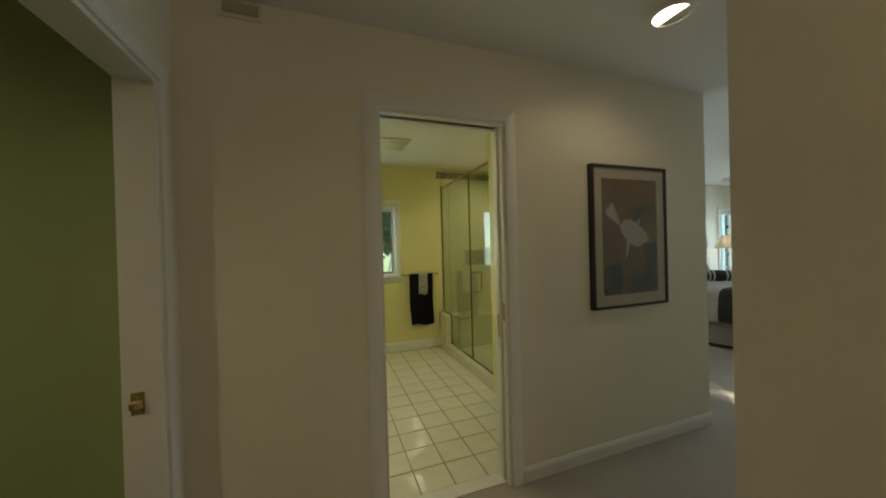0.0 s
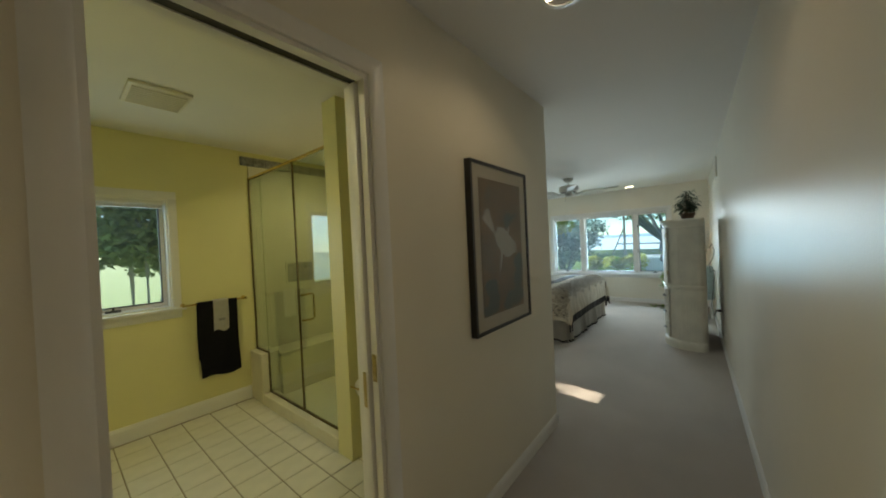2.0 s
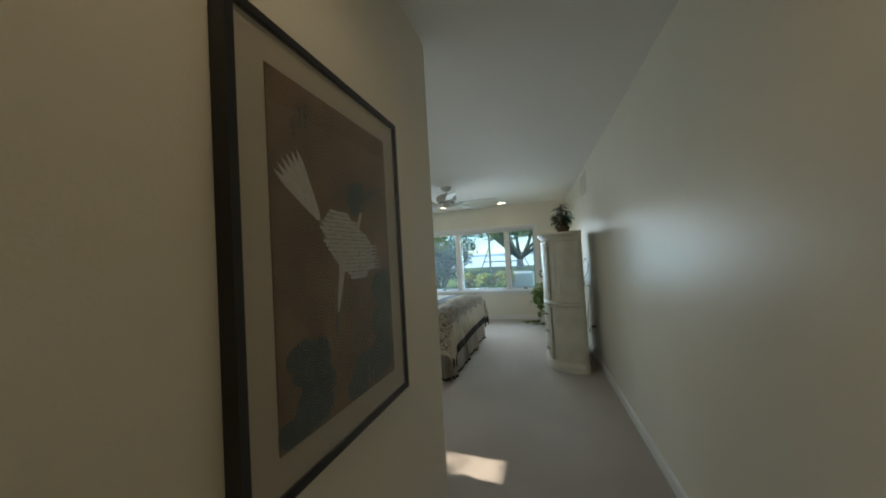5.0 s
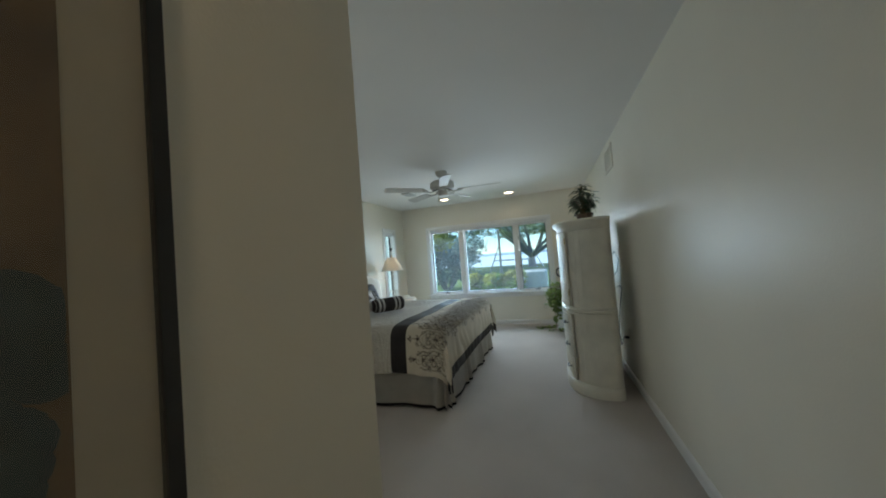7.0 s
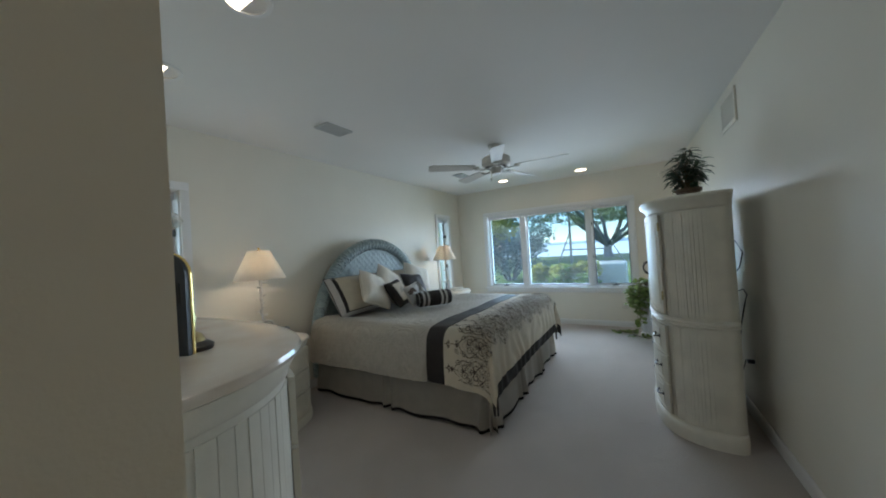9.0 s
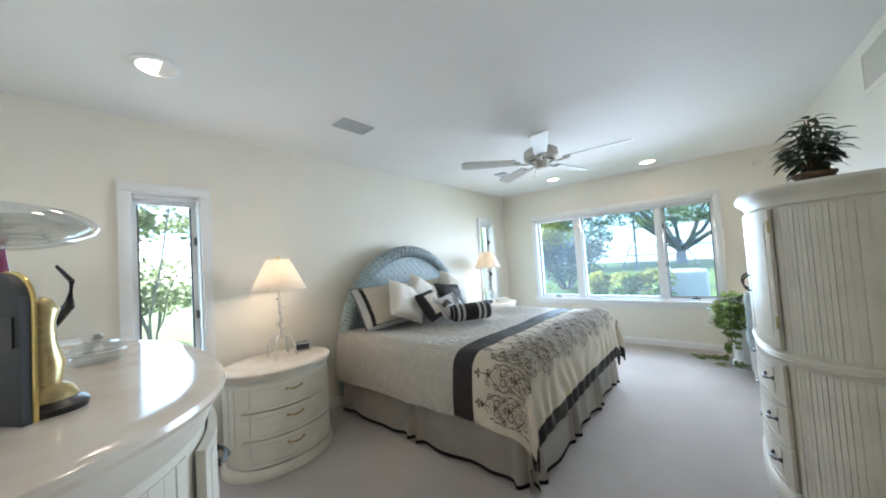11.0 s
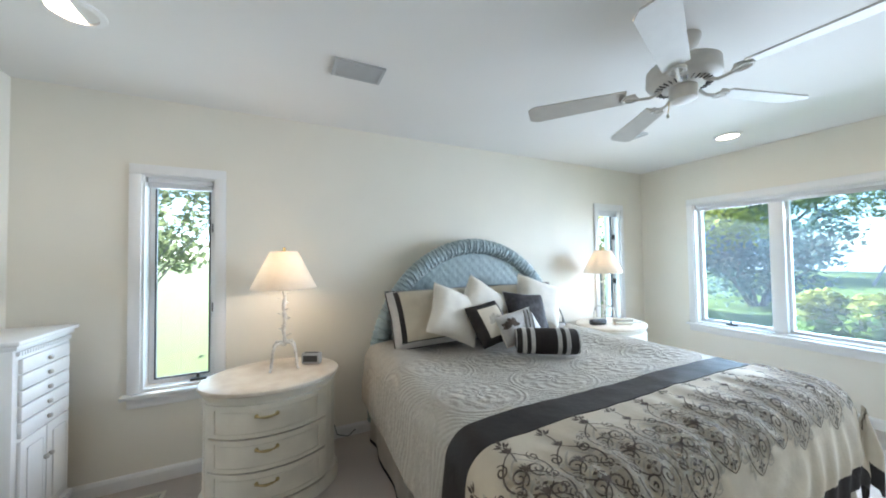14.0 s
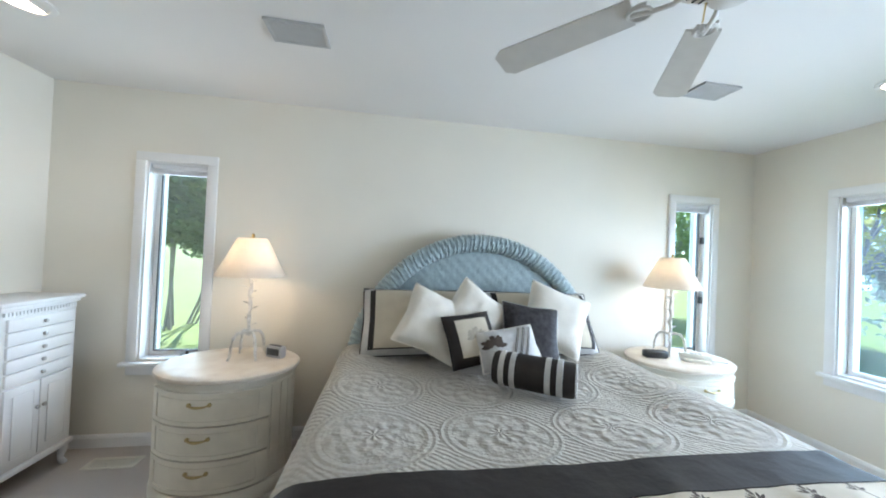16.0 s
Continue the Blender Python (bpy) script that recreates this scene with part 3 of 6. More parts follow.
def shell(path, t0, t1, z0, z1, d0, d1, seg=14, bm=None):
    """A curved slab between two offsets d0 and d1 of a path(th, grow)."""
    bm = bm or bmesh.new()
    ths = [t0 + (t1 - t0) * i / seg for i in range(seg + 1)]
    pin = [path(t, d0) for t in ths]
    pout = [path(t, d1) for t in ths]
    return prism(bm, pin + pout[::-1], z0, z1)


def framed_panel(parent, name, path, t0, t1, z0, z1, d, mat, label="", rail=0.035):
    """A curved front with a raised rail round a recessed field."""
    ob = part(name, shell(path, t0, t1, z0, z1, 0.0, d), mat, parent, label)
    w = (t1 - t0)
    k = 0.09
    for s0, s1, y0, y1 in ((0, k, z0, z1), (1 - k, 1, z0, z1), (k, 1 - k, z1 - rail * 0.6, z1), (k, 1 - k, z0, z0 + rail * 0.6)):
        part("rail", shell(path, t0 + w * s0, t0 + w * s1, y0, y1, d, d + 0.006, 8), mat, ob)
    k2 = 0.14
    part("field", shell(path, t0 + w * k2, t0 + w * (1 - k2), z0 + rail * 0.95, z1 - rail * 0.95, d, d + 0.004, 10), mat, ob)
    return ob


def bail_handle(parent, p, nrm, mat=BRASS, w=0.10):
    """A low cast pull, centred at p, standing out along nrm (level)."""
    nv = Vector((nrm[0], nrm[1], 0)).normalized()
    tv = Vector((-nv.y, nv.x, 0))
    p = Vector(p)
    bm = bmesh.new()
    tube(bm, [p + tv * (w / 2) * s + nv * (0.004 + 0.018 * (1 - s * s) ** 0.5) + Vector((0, 0, -0.006 * (1 - s * s))) for s in [i / 6 - 1 for i in range(13)]], [0.004 + 0.004 * (1 - abs(i / 6 - 1)) for i in range(13)], 8)
    for s in (-1, 1):
        c = p + tv * (w / 2) * s
        tube(bm, [c, c + nv * 0.006], 0.011, 10)
    return part("handle", bm, mat, parent, "cast brass pull" if mat is BRASS else "dark metal pull")


def outward(path, th):
    a, b = Vector(path(th - 0.01, 0)), Vector(path(th + 0.01, 0))
    d = b - a
    return (d.y, -d.x)


# nightstands
def nightstand(at, label):
    t = thing("nightstand", at, label, "nightstand", group="bedside tables")
    a, b = 0.36, 0.275
    ov = lambda g: oval_outline(a, b, g)
    path = lambda th, g: ((a + g) * math.cos(th), (b + g) * math.sin(th))
    part("body", moulded(ov, [(-0.004, 0.06), (-0.004, 0.635)]), CREAM, t)
    part("plinth", moulded(ov, [(0.022, 0.0), (0.022, 0.045), (0.014, 0.055), (0.010, 0.068), (-0.002, 0.07)]), CREAM, t)
    part("neck_moulding", moulded(ov, [(-0.004, 0.618), (0.006, 0.628), (0.012, 0.642), (0.018, 0.654), (-0.01, 0.655)]), CREAM, t)
    part("top", moulded(ov, [(0.014, 0.655), (0.024, 0.659), (0.027, 0.668), (0.024, 0.679), (0.014, 0.685), (-0.02, 0.6862)]), BEDSIDETOP, t, "cream travertine top")
    t0, t1 = radians(-146), radians(-40)
    for k in range(3):
        z0 = 0.085 + k * 0.178
        dr = framed_panel(t, "drawer", path, t0, t1, z0, z0 + 0.168, 0.012, CREAM)
        th = (t0 + t1) / 2
        x, y = path(th, 0.016)
        bail_handle(dr, (x, y, z0 + 0.112), outward(path, th), BRASS, 0.1)
    for t2, t3 in ((radians(-38), radians(40)), (radians(140), radians(212))):
        for i in range(7):
            u0 = t2 + (t3 - t2) * (i + 0.18) / 7
            part("reed", shell(path, u0, u0 + (t3 - t2) * 0.86 / 7, 0.09, 0.6, -0.006, 0.0, 3), CREAM, t)
    return t


nightstand((5.44, 4.035, 0), "oval cream nightstand with three drawers and travertine top")
nightstand((8.56, 4.035, 0), "oval cream nightstand beyond the bed, holding a telephone")


# bow-front chest on the west wall
def chest():
    t = thing("dresser", (CX + 0.004, 2.80, 0), "bow-front whitewashed dresser with a polished travertine top", "dresser", rz=-90)
    a, b, n = 0.68, 0.54, 2.7
    path = lambda th, g: bow(a, b, n, th, g)
    ov = lambda g: bow_outline(a, b, n, g)
    part("body", moulded(ov, [(-0.006, 0.07), (-0.006, 1.038)]), CREAM, t)
    part("plinth", moulded(ov, [(0.02, 0.0), (0.02, 0.06), (0.012, 0.075), (-0.004, 0.08)]), CREAM, t)
    part("cornice", moulded(ov, [(-0.006, 1.003), (0.004, 1.013), (0.008, 1.033), (0.018, 1.048), (0.022, 1.068), (-0.01, 1.07)]), CREAM, t)
    part("top", moulded(ov, [(0.024, 1.07), (0.036, 1.075), (0.04, 1.086), (0.036, 1.098), (0.024, 1.104), (-0.02, 1.105)]), MARBLE, t, "polished travertine slab top")
    for side in (0, 1):
        for k in range(4):
            z0 = 0.10 + k * 0.222
            t0, t1 = (radians(52), radians(89)) if side else (radians(91), radians(128))
            dr = framed_panel(t, "drawer", path, t0, t1, z0, z0 + 0.21, 0.012, CREAM)
            th = (t0 + t1) / 2
            x, y = path(th, 0.016)
            bail_handle(dr, (x, y, z0 + 0.11), outward(path, th), PEWTER, 0.09)
    for t2, t3 in ((radians(4), radians(48)), (radians(132), radians(176))):
        for i in range(11):
            u0 = t2 + (t3 - t2) * (i + 0.12) / 11
            part("reed", shell(path, u0, u0 + (t3 - t2) * (0.96 if i % 3 else 0.84) / 11, 0.11, 0.985, -0.008, -0.003, 4), CREAM, t)
    return t


chest()


def armoire():
    t = thing("armoire", (7.08, 0.935, 0), "tall bow-front whitewashed armoire with fluted sides", "armoire")
    a, b, n, r = 0.53, 0.36, 2.7, 0.075
    path = lambda th, g: bow(a, b, n, th, g)
    turn = [radians(q) for q in range(15, 91, 15)]

    def ov(g):
        """The bowed front with rounded back corners."""
        back = [(-a - g + r * (1 - math.cos(q)), -r * math.sin(q)) for q in turn]
        return bow_outline(a, b, n, g) + back + [(-x, y) for x, y in back[::-1]]

    part("body", moulded(ov, [(-0.008, 0.07), (-0.008, 1.53)]), CREAM, t)
    part("plinth", moulded(ov, [(0.032, 0.0), (0.032, 0.065), (0.025, 0.082), (0.014, 0.095), (-0.012, 0.1)]), CREAM, t)
    part("waist_moulding", moulded(ov, [(-0.012, 0.735), (0.012, 0.742), (0.02, 0.752), (0.014, 0.762), (0.024, 0.772), (0.012, 0.785), (-0.012, 0.79)]), CREAM, t)
    part("cornice", moulded(ov, [(-0.012, 1.50), (0.006, 1.512), (0.012, 1.535), (0.026, 1.555), (0.046, 1.57), (0.052, 1.586), (0.046, 1.60), (-0.02, 1.603)]), CREAM, t)
    for s in (0, 1):
        t0, t1 = (radians(50), radians(89.4)) if not s else (radians(90.6), radians(130))
        d = framed_panel(t, "door", path, t0, t1, 0.80, 1.495, 0.014, CREAM, "arched panel cupboard door", rail=0.07)
        th = t0 + 0.06 if s else t1 - 0.06
        x, y = path(th, 0.02)
        nrm = Vector((*outward(path, th), 0)).normalized()
        c = Vector((x, y, 1.1))
        bm = bmesh.new()
        tube(bm, [c + nrm * (0.032 * math.sin(radians(q))) + Vector((0, 0, 0.045 * math.cos(radians(q)))) for q in range(0, 181, 15)], 0.005, 8)
        part("handle", bm, PEWTER, d, "dark curved metal pull")
        for hz in (0.9, 1.38):
            xh, yh = path(t1 - 0.006 if s else t0 + 0.006, 0.02)
            part("hinge", tube(bmesh.new(), [(xh, yh, hz), (xh, yh, hz + 0.06)], 0.006, 8), BRASS, d)
    for k in range(3):
        z0 = 0.105 + k * 0.208
        dr = framed_panel(t, "drawer", path, radians(50), radians(130), z0, z0 + 0.198, 0.014, CREAM)
        for th in (radians(66), radians(114)):
            x, y = path(th, 0.018)
            bail_handle(dr, (x, y, z0 + 0.11), outward(path, th), PEWTER, 0.085)
    for t2, t3 in ((radians(2), radians(47)), (radians(133), radians(178))):
        for i in range(14):
            u0 = t2 + (t3 - t2) * (i + 0.1) / 14
            for z0, z1 in ((0.11, 0.725), (0.80, 1.49)):
                part("reed", shell(path, u0, u0 + (t3 - t2) * (0.93 if i % 3 else 0.82) / 14, z0, z1, -0.011, -0.003, 3), CREAM, t)
    return t


armoire()


# jewellery cabinet in the corner
def jewel_cabinet():
    t = thing("jewelry_cabinet", (CX + 0.006, 4.05, 0), "white jewelry cabinet with small drawers and doors", "cabinet")
    w, d = 0.205, 0.32
    part("body", B(0, d - 0.012, -w, w, 0.12, 1.0, 0.004), WHITEWOOD, t)
    part("top", B(-0.0, d + 0.02, -w - 0.025, w + 0.025, 1.022, 1.045, 0.008), WHITEWOOD, t)
    part("cornice", B(0, d + 0.005, -w - 0.01, w + 0.01, 1.0, 1.022, 0.006), WHITEWOOD, t)
    for i in range(22):
        y = -w + 0.02 + i * (2 * w - 0.04) / 21
        part("dentil", B(d - 0.012, d + 0.002, y - 0.005, y + 0.005, 0.972, 0.992), WHITEWOOD, t)
    part("base_moulding", B(0, d + 0.008, -w - 0.008, w + 0.008, 0.12, 0.15, 0.006), WHITEWOOD, t)
    for x in (0.03, d - 0.03):
        for y in (-w + 0.03, w - 0.03):
            part("leg", tube(bmesh.new(), [(x, y, 0.125), (x + 0.006, y + math.copysign(0.008, y), 0.085), (x, y, 0.04), (x + 0.008, y + math.copysign(0.012, y), 0.0)], [0.028, 0.024, 0.014, 0.02], 10), WHITEWOOD, t)
    z = 0.955
    for h in (0.072, 0.072, 0.072, 0.072, 0.072):
        dr = part("drawer", B(d - 0.012, d + 0.004, -w + 0.03, w - 0.03, z - h + 0.006, z, 0.004), WHITEWOOD, t)
        part("knob", lathe(bmesh.new(), [(0, -0.011), (0.008, -0.009), (0.011, 0), (0.008, 0.009), (0, 0.011)], 12, (d + 0.013, 0, z - h / 2)), STEEL, dr, "satin metal knob")
        z -= h
    for s in (-1, 1):
        y0, y1 = (0.003, w - 0.03) if s > 0 else (-w + 0.03, -0.003)
        do = part("door", B(d - 0.012, d + 0.003, y0, y1, 0.17, z - 0.008, 0.003), WHITEWOOD, t)
        part("raised_panel", B(d + 0.003, d + 0.010, y0 + 0.035, y1 - 0.035, 0.21, z - 0.05, 0.006), WHITEWOOD, do)
        part("knob", lathe(bmesh.new(), [(0, -0.011), (0.008, -0.009), (0.011, 0), (0.008, 0.009), (0, 0.011)], 12, (d + 0.012, s * 0.018, 0.44)), STEEL, do, "satin metal knob")
    for y in (-w, w):
        part("side_knob", lathe(bmesh.new(), [(0, -0.01), (0.009, 0), (0, 0.01)], 10, (d * 0.7, y + math.copysign(0.008, y), 0.66)), STEEL, t)
    return t


jewel_cabinet()

# ---- bed ----
BXC, BY0, BY1 = 7.045, 2.33, 4.24
BTOP = 0.705
bed = thing("bed", (BXC, 3.3, 0), "king bed with an arched blue-grey upholstered headboard", "bed")
bl = lambda x, y, z: (x - BXC, y - 3.3, z)
part("box_base", B(-0.93, 0.93, -0.95, 0.92, 0.10, 0.36, 0.03), SKIRT, bed)
part("mattress", B(-0.945, 0.945, -0.96, 0.93, 0.36, BTOP - 0.02, 0.07, segs=4), WHITECLOTH, bed)
for x in (-0.8, 0.8):
    for y in (-0.85, 0.85):
        part("caster_foot", tube(bmesh.new(), [(x, y, 0.0), (x, y, 0.1)], 0.03, 10), PEWTER, bed)


def skirt_panel(name, p0, p1, pleats, out):
    """A hanging cloth panel with soft folds and inverted pleats, with a dark hem."""
    p0, p1, out = Vector(p0), Vector(p1), Vector(out)
    L = (p1 - p0).length
    nu, nv = int(L / 0.012), 10

    def pt(s, v):
        z = 0.44 - v * 0.425
        fold = 0.010 * math.sin(s * 21 + 1.3 * math.sin(s * 7)) * v + 0.016 * v
        for q in pleats:
            g = abs(s - q)
            fold += (0.028 * math.exp(-((g - 0.05) / 0.022) ** 2) - 0.045 * math.exp(-(g / 0.016) ** 2)) * (0.25 + 0.75 * v)
        hem = 0.008 * math.sin(s * 9) * v
        return p0 + (p1 - p0) * (s / L) + out * fold + Vector((0, 0, z + hem))

    def strip(v0, v1, n, lift=0.0):
        bm = bmesh.new()
        g = [[bm.verts.new(pt(L * i / nu, v0 + (v1 - v0) * j / n) + out * lift) for j in range(n + 1)] for i in range(nu + 1)]
        for i in range(nu):
            for j in range(n):
                bm.faces.new((g[i][j], g[i + 1][j], g[i + 1][j + 1], g[i][j + 1]))
        bmesh.ops.solidify(bm, geom=bm.faces, thickness=0.003)
        return bm

    ob = part(name, strip(0, 0.93, nv), SKIRT, bed, "gathered taupe bed skirt")
    part("hem", strip(0.93, 0.985, 2, 0.001), DARKBAND, ob, "dark brown hem")


skirt_panel("bed_skirt", (-0.945, 0.93, 0), (-0.945, -0.965, 0), (0.95, 1.86), (-1, 0, 0))
skirt_panel("bed_skirt", (-0.945, -0.965, 0), (0.945, -0.965, 0), (0.04, 0.65, 1.25, 1.84), (0, -1, 0))
skirt_panel("bed_skirt", (0.945, -0.965, 0), (0.945, 0.93, 0), (0.03, 0.95), (1, 0, 0))

# headboard: a quilted panel inside a gathered roll
HC, HA, HBASE, HH = 0.0, 0.965, 0.50, 1.045
def hb_arc(q, shrink):
    return (HC - (HA - shrink) * math.cos(q), HBASE + (HH - shrink) * math.sin(q))


bm = bmesh.new()
nq, nr = 150, 36
grid = []
for i in range(nq + 1):
    x = -0.88 + 1.76 * i / nq
    top = HBASE + (HH - 0.085) * math.sqrt(max(0.0, 1 - (x / (HA - 0.075)) ** 2))
    row = []
    for j in range(nr * 2 + 1):
        z = 0.2 + (top - 0.2) * j / (nr * 2)
        dd = min(abs(((x + z) / 0.085) % 1 - 0.5), abs(((x - z) / 0.085) % 1 - 0.5)) * 2
        row.append(bm.verts.new((x, 0.945 - 0.011 * min(1, dd * 4.0) ** 0.7, z)))
    grid.append(row)
for i in range(nq):
    for j in range(nr * 2):
        bm.faces.new((grid[i][j], grid[i + 1][j], grid[i + 1][j + 1], grid[i][j + 1]))
hb = part("headboard_panel", bm, HBLUE, bed, "diamond-quilted blue-grey satin panel")
bm = bmesh.new()
outl = [(-0.9, 0.12)] + [hb_arc(math.pi * i / 40, 0.05) for i in range(41)] + [(0.9, 0.12)]
prism_pts = [[(x, y, z) for x, z in outl] for y in (0.955, 1.02)]
loft(bm, prism_pts)
part("headboard_back", bm, HBLUE, bed)
bm = bmesh.new()
rng = random.Random(5)
nseg, rs = 420, 20
rings = []
for i in range(nseg + 1):
    s = i / nseg
    if s < 0.12:
        px, pz, ax = -(HA - 0.06), 0.15 + (HBASE - 0.15) * s / 0.12, (-1, 0)
    elif s > 0.88:
        px, pz, ax = (HA - 0.06), HBASE - (HBASE - 0.15) * (s - 0.88) / 0.12, (1, 0)
    else:
        q = math.pi * (s - 0.12) / 0.76
        px, pz = hb_arc(q, 0.06)
        nx, nz = -math.cos(q) / HA, math.sin(q) / HH
        l = math.hypot(nx, nz)
        ax = (nx / l, nz / l)
    ring = []
    for k in range(rs):
        a = 2 * math.pi * k / rs
        ruck = 0.0045 * math.sin(i * 1.62 + 1.6 * math.sin(a * 2 + i * 0.11)) + 0.004 * math.sin(i * 2.6 + a * 3) + rng.uniform(-0.0015, 0.0015)
        r = 0.066 + ruck
        ring.append(bm.verts.new((px + ax[0] * r * math.cos(a), 0.945 - 0.95 * r * math.sin(a), pz + ax[1] * r * math.cos(a))))
    rings.append(ring)
for A_, B_ in zip(rings, rings[1:]):
    for k in range(rs):
        bm.faces.new((A_[k], A_[(k + 1) % rs], B_[(k + 1) % rs], B_[k]))
part("headboard_roll", bm, HBLUE, bed, "gathered blue-grey satin roll edging the headboard")

# ---- the quilt ----
QW, QR = 0.998, 0.115
def over(s, flat):
    """How far out and down a cloth lies at arc length s past the middle, over an edge at flat + QR."""
    if s <= flat:
        return s, 0.0, 0.0
    h = QR * math.pi / 2
    if s <= flat + h:
        a = (s - flat) / QR
        return flat + QR * math.sin(a), QR * (1 - math.cos(a)), 0.0
    return flat + QR, QR, s - flat - h


def quilt_point(u, v, lift=0.0):
    """u across from the middle, v down the bed from the pillows."""
    x, dx, hx = over(abs(u), QW - QR)
    y, dy, hy = over(v, BY1 - BY0 - QR + 0.03)
    sx = 1 if u >= 0 else -1
    n1 = noise.noise(Vector((u * 3.1, v * 3.1, 0.3)))
    n2 = noise.noise(Vector((u * 9, v * 9, 4.1)))
    z = BTOP + 0.012 * n1 + 0.004 * n2 - 0.012 * (u / QW) ** 2
    puff_u = min(1.0, max(0.0, (abs(u) - 0.5) / 0.35))
    puff_v = min(1.0, max(0.0, (v - 0.95) / 0.5))
    puff_u, puff_v = puff_u * puff_u * (3 - 2 * puff_u), puff_v * puff_v * (3 - 2 * puff_v)
    z += 0.048 * (puff_u + puff_v - puff_u * puff_v)
    gather = min(1.0, max(0.0, (v - (BY1 - BY0) + 0.42) / 0.35))
    z += 0.005 * gather * math.sin(u * 38 + 7 * n1)
    if hx > 0 and hy > 0:
        h = max(hx, hy) + 0.26 * min(hx, hy)
        f = math.atan2(hy, hx)
        fl = 0.02 + 0.06 * min(1.0, h / 0.2) * math.sin(2 * f) ** 2
        x += fl * math.cos(f)
        y += fl * math.sin(f)
        z -= QR + h * 0.97
    else:
        wav = 0.007 * math.sin(v * 9 + 5 * n1) if hx > 0 else 0.008 * math.sin(u * 38 + 7 * n1)
        h = hx + hy
        k = min(1.0, h / 0.2)
        z -= dx + dy + h * 0.985
        if hx > 0:
            x += 0.02 * k + wav * k
        elif hy > 0:
            y += 0.02 * k + wav * k
    return Vector((sx * x, BY1 - y - 3.3, z + lift))


def cloth(u0, u1, v0, v1, lift=0.0, du=0.022, thick=0.012, low=None):
    bm = bmesh.new()
    nu, nv = max(2, int((u1 - u0) / du)), max(2, int((v1 - v0) / du))
    g = [[bm.verts.new(quilt_point(u0 + (u1 - u0) * i / nu, v0 + (v1 - v0) * j / nv, lift)) for j in range(nv + 1)] for i in range(nu + 1)]
    for i in range(nu):
        for j in range(nv):
            bm.faces.new((g[i][j], g[i][j + 1], g[i + 1][j + 1], g[i + 1][j]))
    bmesh.ops.recalc_face_normals(bm, faces=bm.faces)
    bmesh.ops.solidify(bm, geom=bm.faces, thickness=thick)
    return bm


# damask: medallions in rings with a rosette in each, ribbed ground between
dm = SILVER
nt = dm.node_tree
bs = nt.nodes["Principled BSDF"]
co = nt.nodes.new("ShaderNodeTexCoord")
sc = node(dm, "ShaderNodeVectorMath")
sc.operation = "SCALE"
sc.inputs["Scale"].default_value = 1 / 0.47
nt.links.new(co.outputs["Object"], sc.inputs[0])
fr = nt.nodes.new("ShaderNodeVectorMath")
fr.operation = "FRACTION"
nt.links.new(sc.outputs[0], fr.inputs[0])
su = nt.nodes.new("ShaderNodeVectorMath")
su.operation = "SUBTRACT"
su.inputs[1].default_value = (0.5, 0.5, 0.5)
nt.links.new(fr.outputs[0], su.inputs[0])
mu = nt.nodes.new("ShaderNodeVectorMath")
mu.operation = "MULTIPLY"
mu.inputs[1].default_value = (1, 1, 0)
nt.links.new(su.outputs[0], mu.inputs[0])
le = nt.nodes.new("ShaderNodeVectorMath")
le.operation = "LENGTH"
nt.links.new(mu.outputs[0], le.inputs[0])


def maths(m, op, a, b=None):
    nd = m.node_tree.nodes.new("ShaderNodeMath")
    nd.operation = op
    for i, v in enumerate((a, b)):
        if v is None:
            continue
        if isinstance(v, (int, float)):
            nd.inputs[i].default_value = v
        else:
            m.node_tree.links.new(v, nd.inputs[i])
    return nd.outputs[0]


R_ = le.outputs["Value"]
ring = maths(dm, "SUBTRACT", 1.0, maths(dm, "MULTIPLY", maths(dm, "ABSOLUTE", maths(dm, "SUBTRACT", R_, 0.42)), 28.0))
ring = maths(dm, "MAXIMUM", ring, 0.0)
ring2 = maths(dm, "MAXIMUM", maths(dm, "SUBTRACT", 1.0, maths(dm, "MULTIPLY", maths(dm, "ABSOLUTE", maths(dm, "SUBTRACT", R_, 0.475)), 40.0)), 0.0)
sep = nt.nodes.new("ShaderNodeSeparateXYZ")
nt.links.new(mu.outputs[0], sep.inputs[0])
ang = maths(dm, "ARCTAN2", sep.outputs[1], sep.outputs[0])
petal = maths(dm, "MULTIPLY", maths(dm, "COSINE", maths(dm, "MULTIPLY", ang, 8.0)), maths(dm, "SINE", maths(dm, "MULTIPLY", R_, 34.0)))
inside = maths(dm, "LESS_THAN", R_, 0.38)
vo = node(dm, "ShaderNodeTexVoronoi", Scale=26.0)
vo.feature = "SMOOTH_F1"
nt.links.new(co.outputs["Object"], vo.inputs["Vector"])
rib = maths(dm, "SINE", maths(dm, "MULTIPLY", maths(dm, "ADD", sep.outputs[0], sep.outputs[1]), 95.0))
orna = maths(dm, "MULTIPLY", inside, maths(dm, "ADD", maths(dm, "MULTIPLY", petal, 0.5), maths(dm, "MULTIPLY", vo.outputs["Distance"], 1.3)))
ground = maths(dm, "MULTIPLY", maths(dm, "SUBTRACT", 1.0, maths(dm, "LESS_THAN", R_, 0.49)), maths(dm, "MULTIPLY", rib, 0.3))
fine = node(dm, "ShaderNodeTexVoronoi", Scale=58.0)
nt.links.new(co.outputs["Object"], fine.inputs["Vector"])
soft_n = node(dm, "ShaderNodeTexNoise", Scale=34.0, Detail=5.0)
nt.links.new(co.outputs["Object"], soft_n.inputs["Vector"])
rings = maths(dm, "MULTIPLY", maths(dm, "ADD", ring, ring2), 0.6)
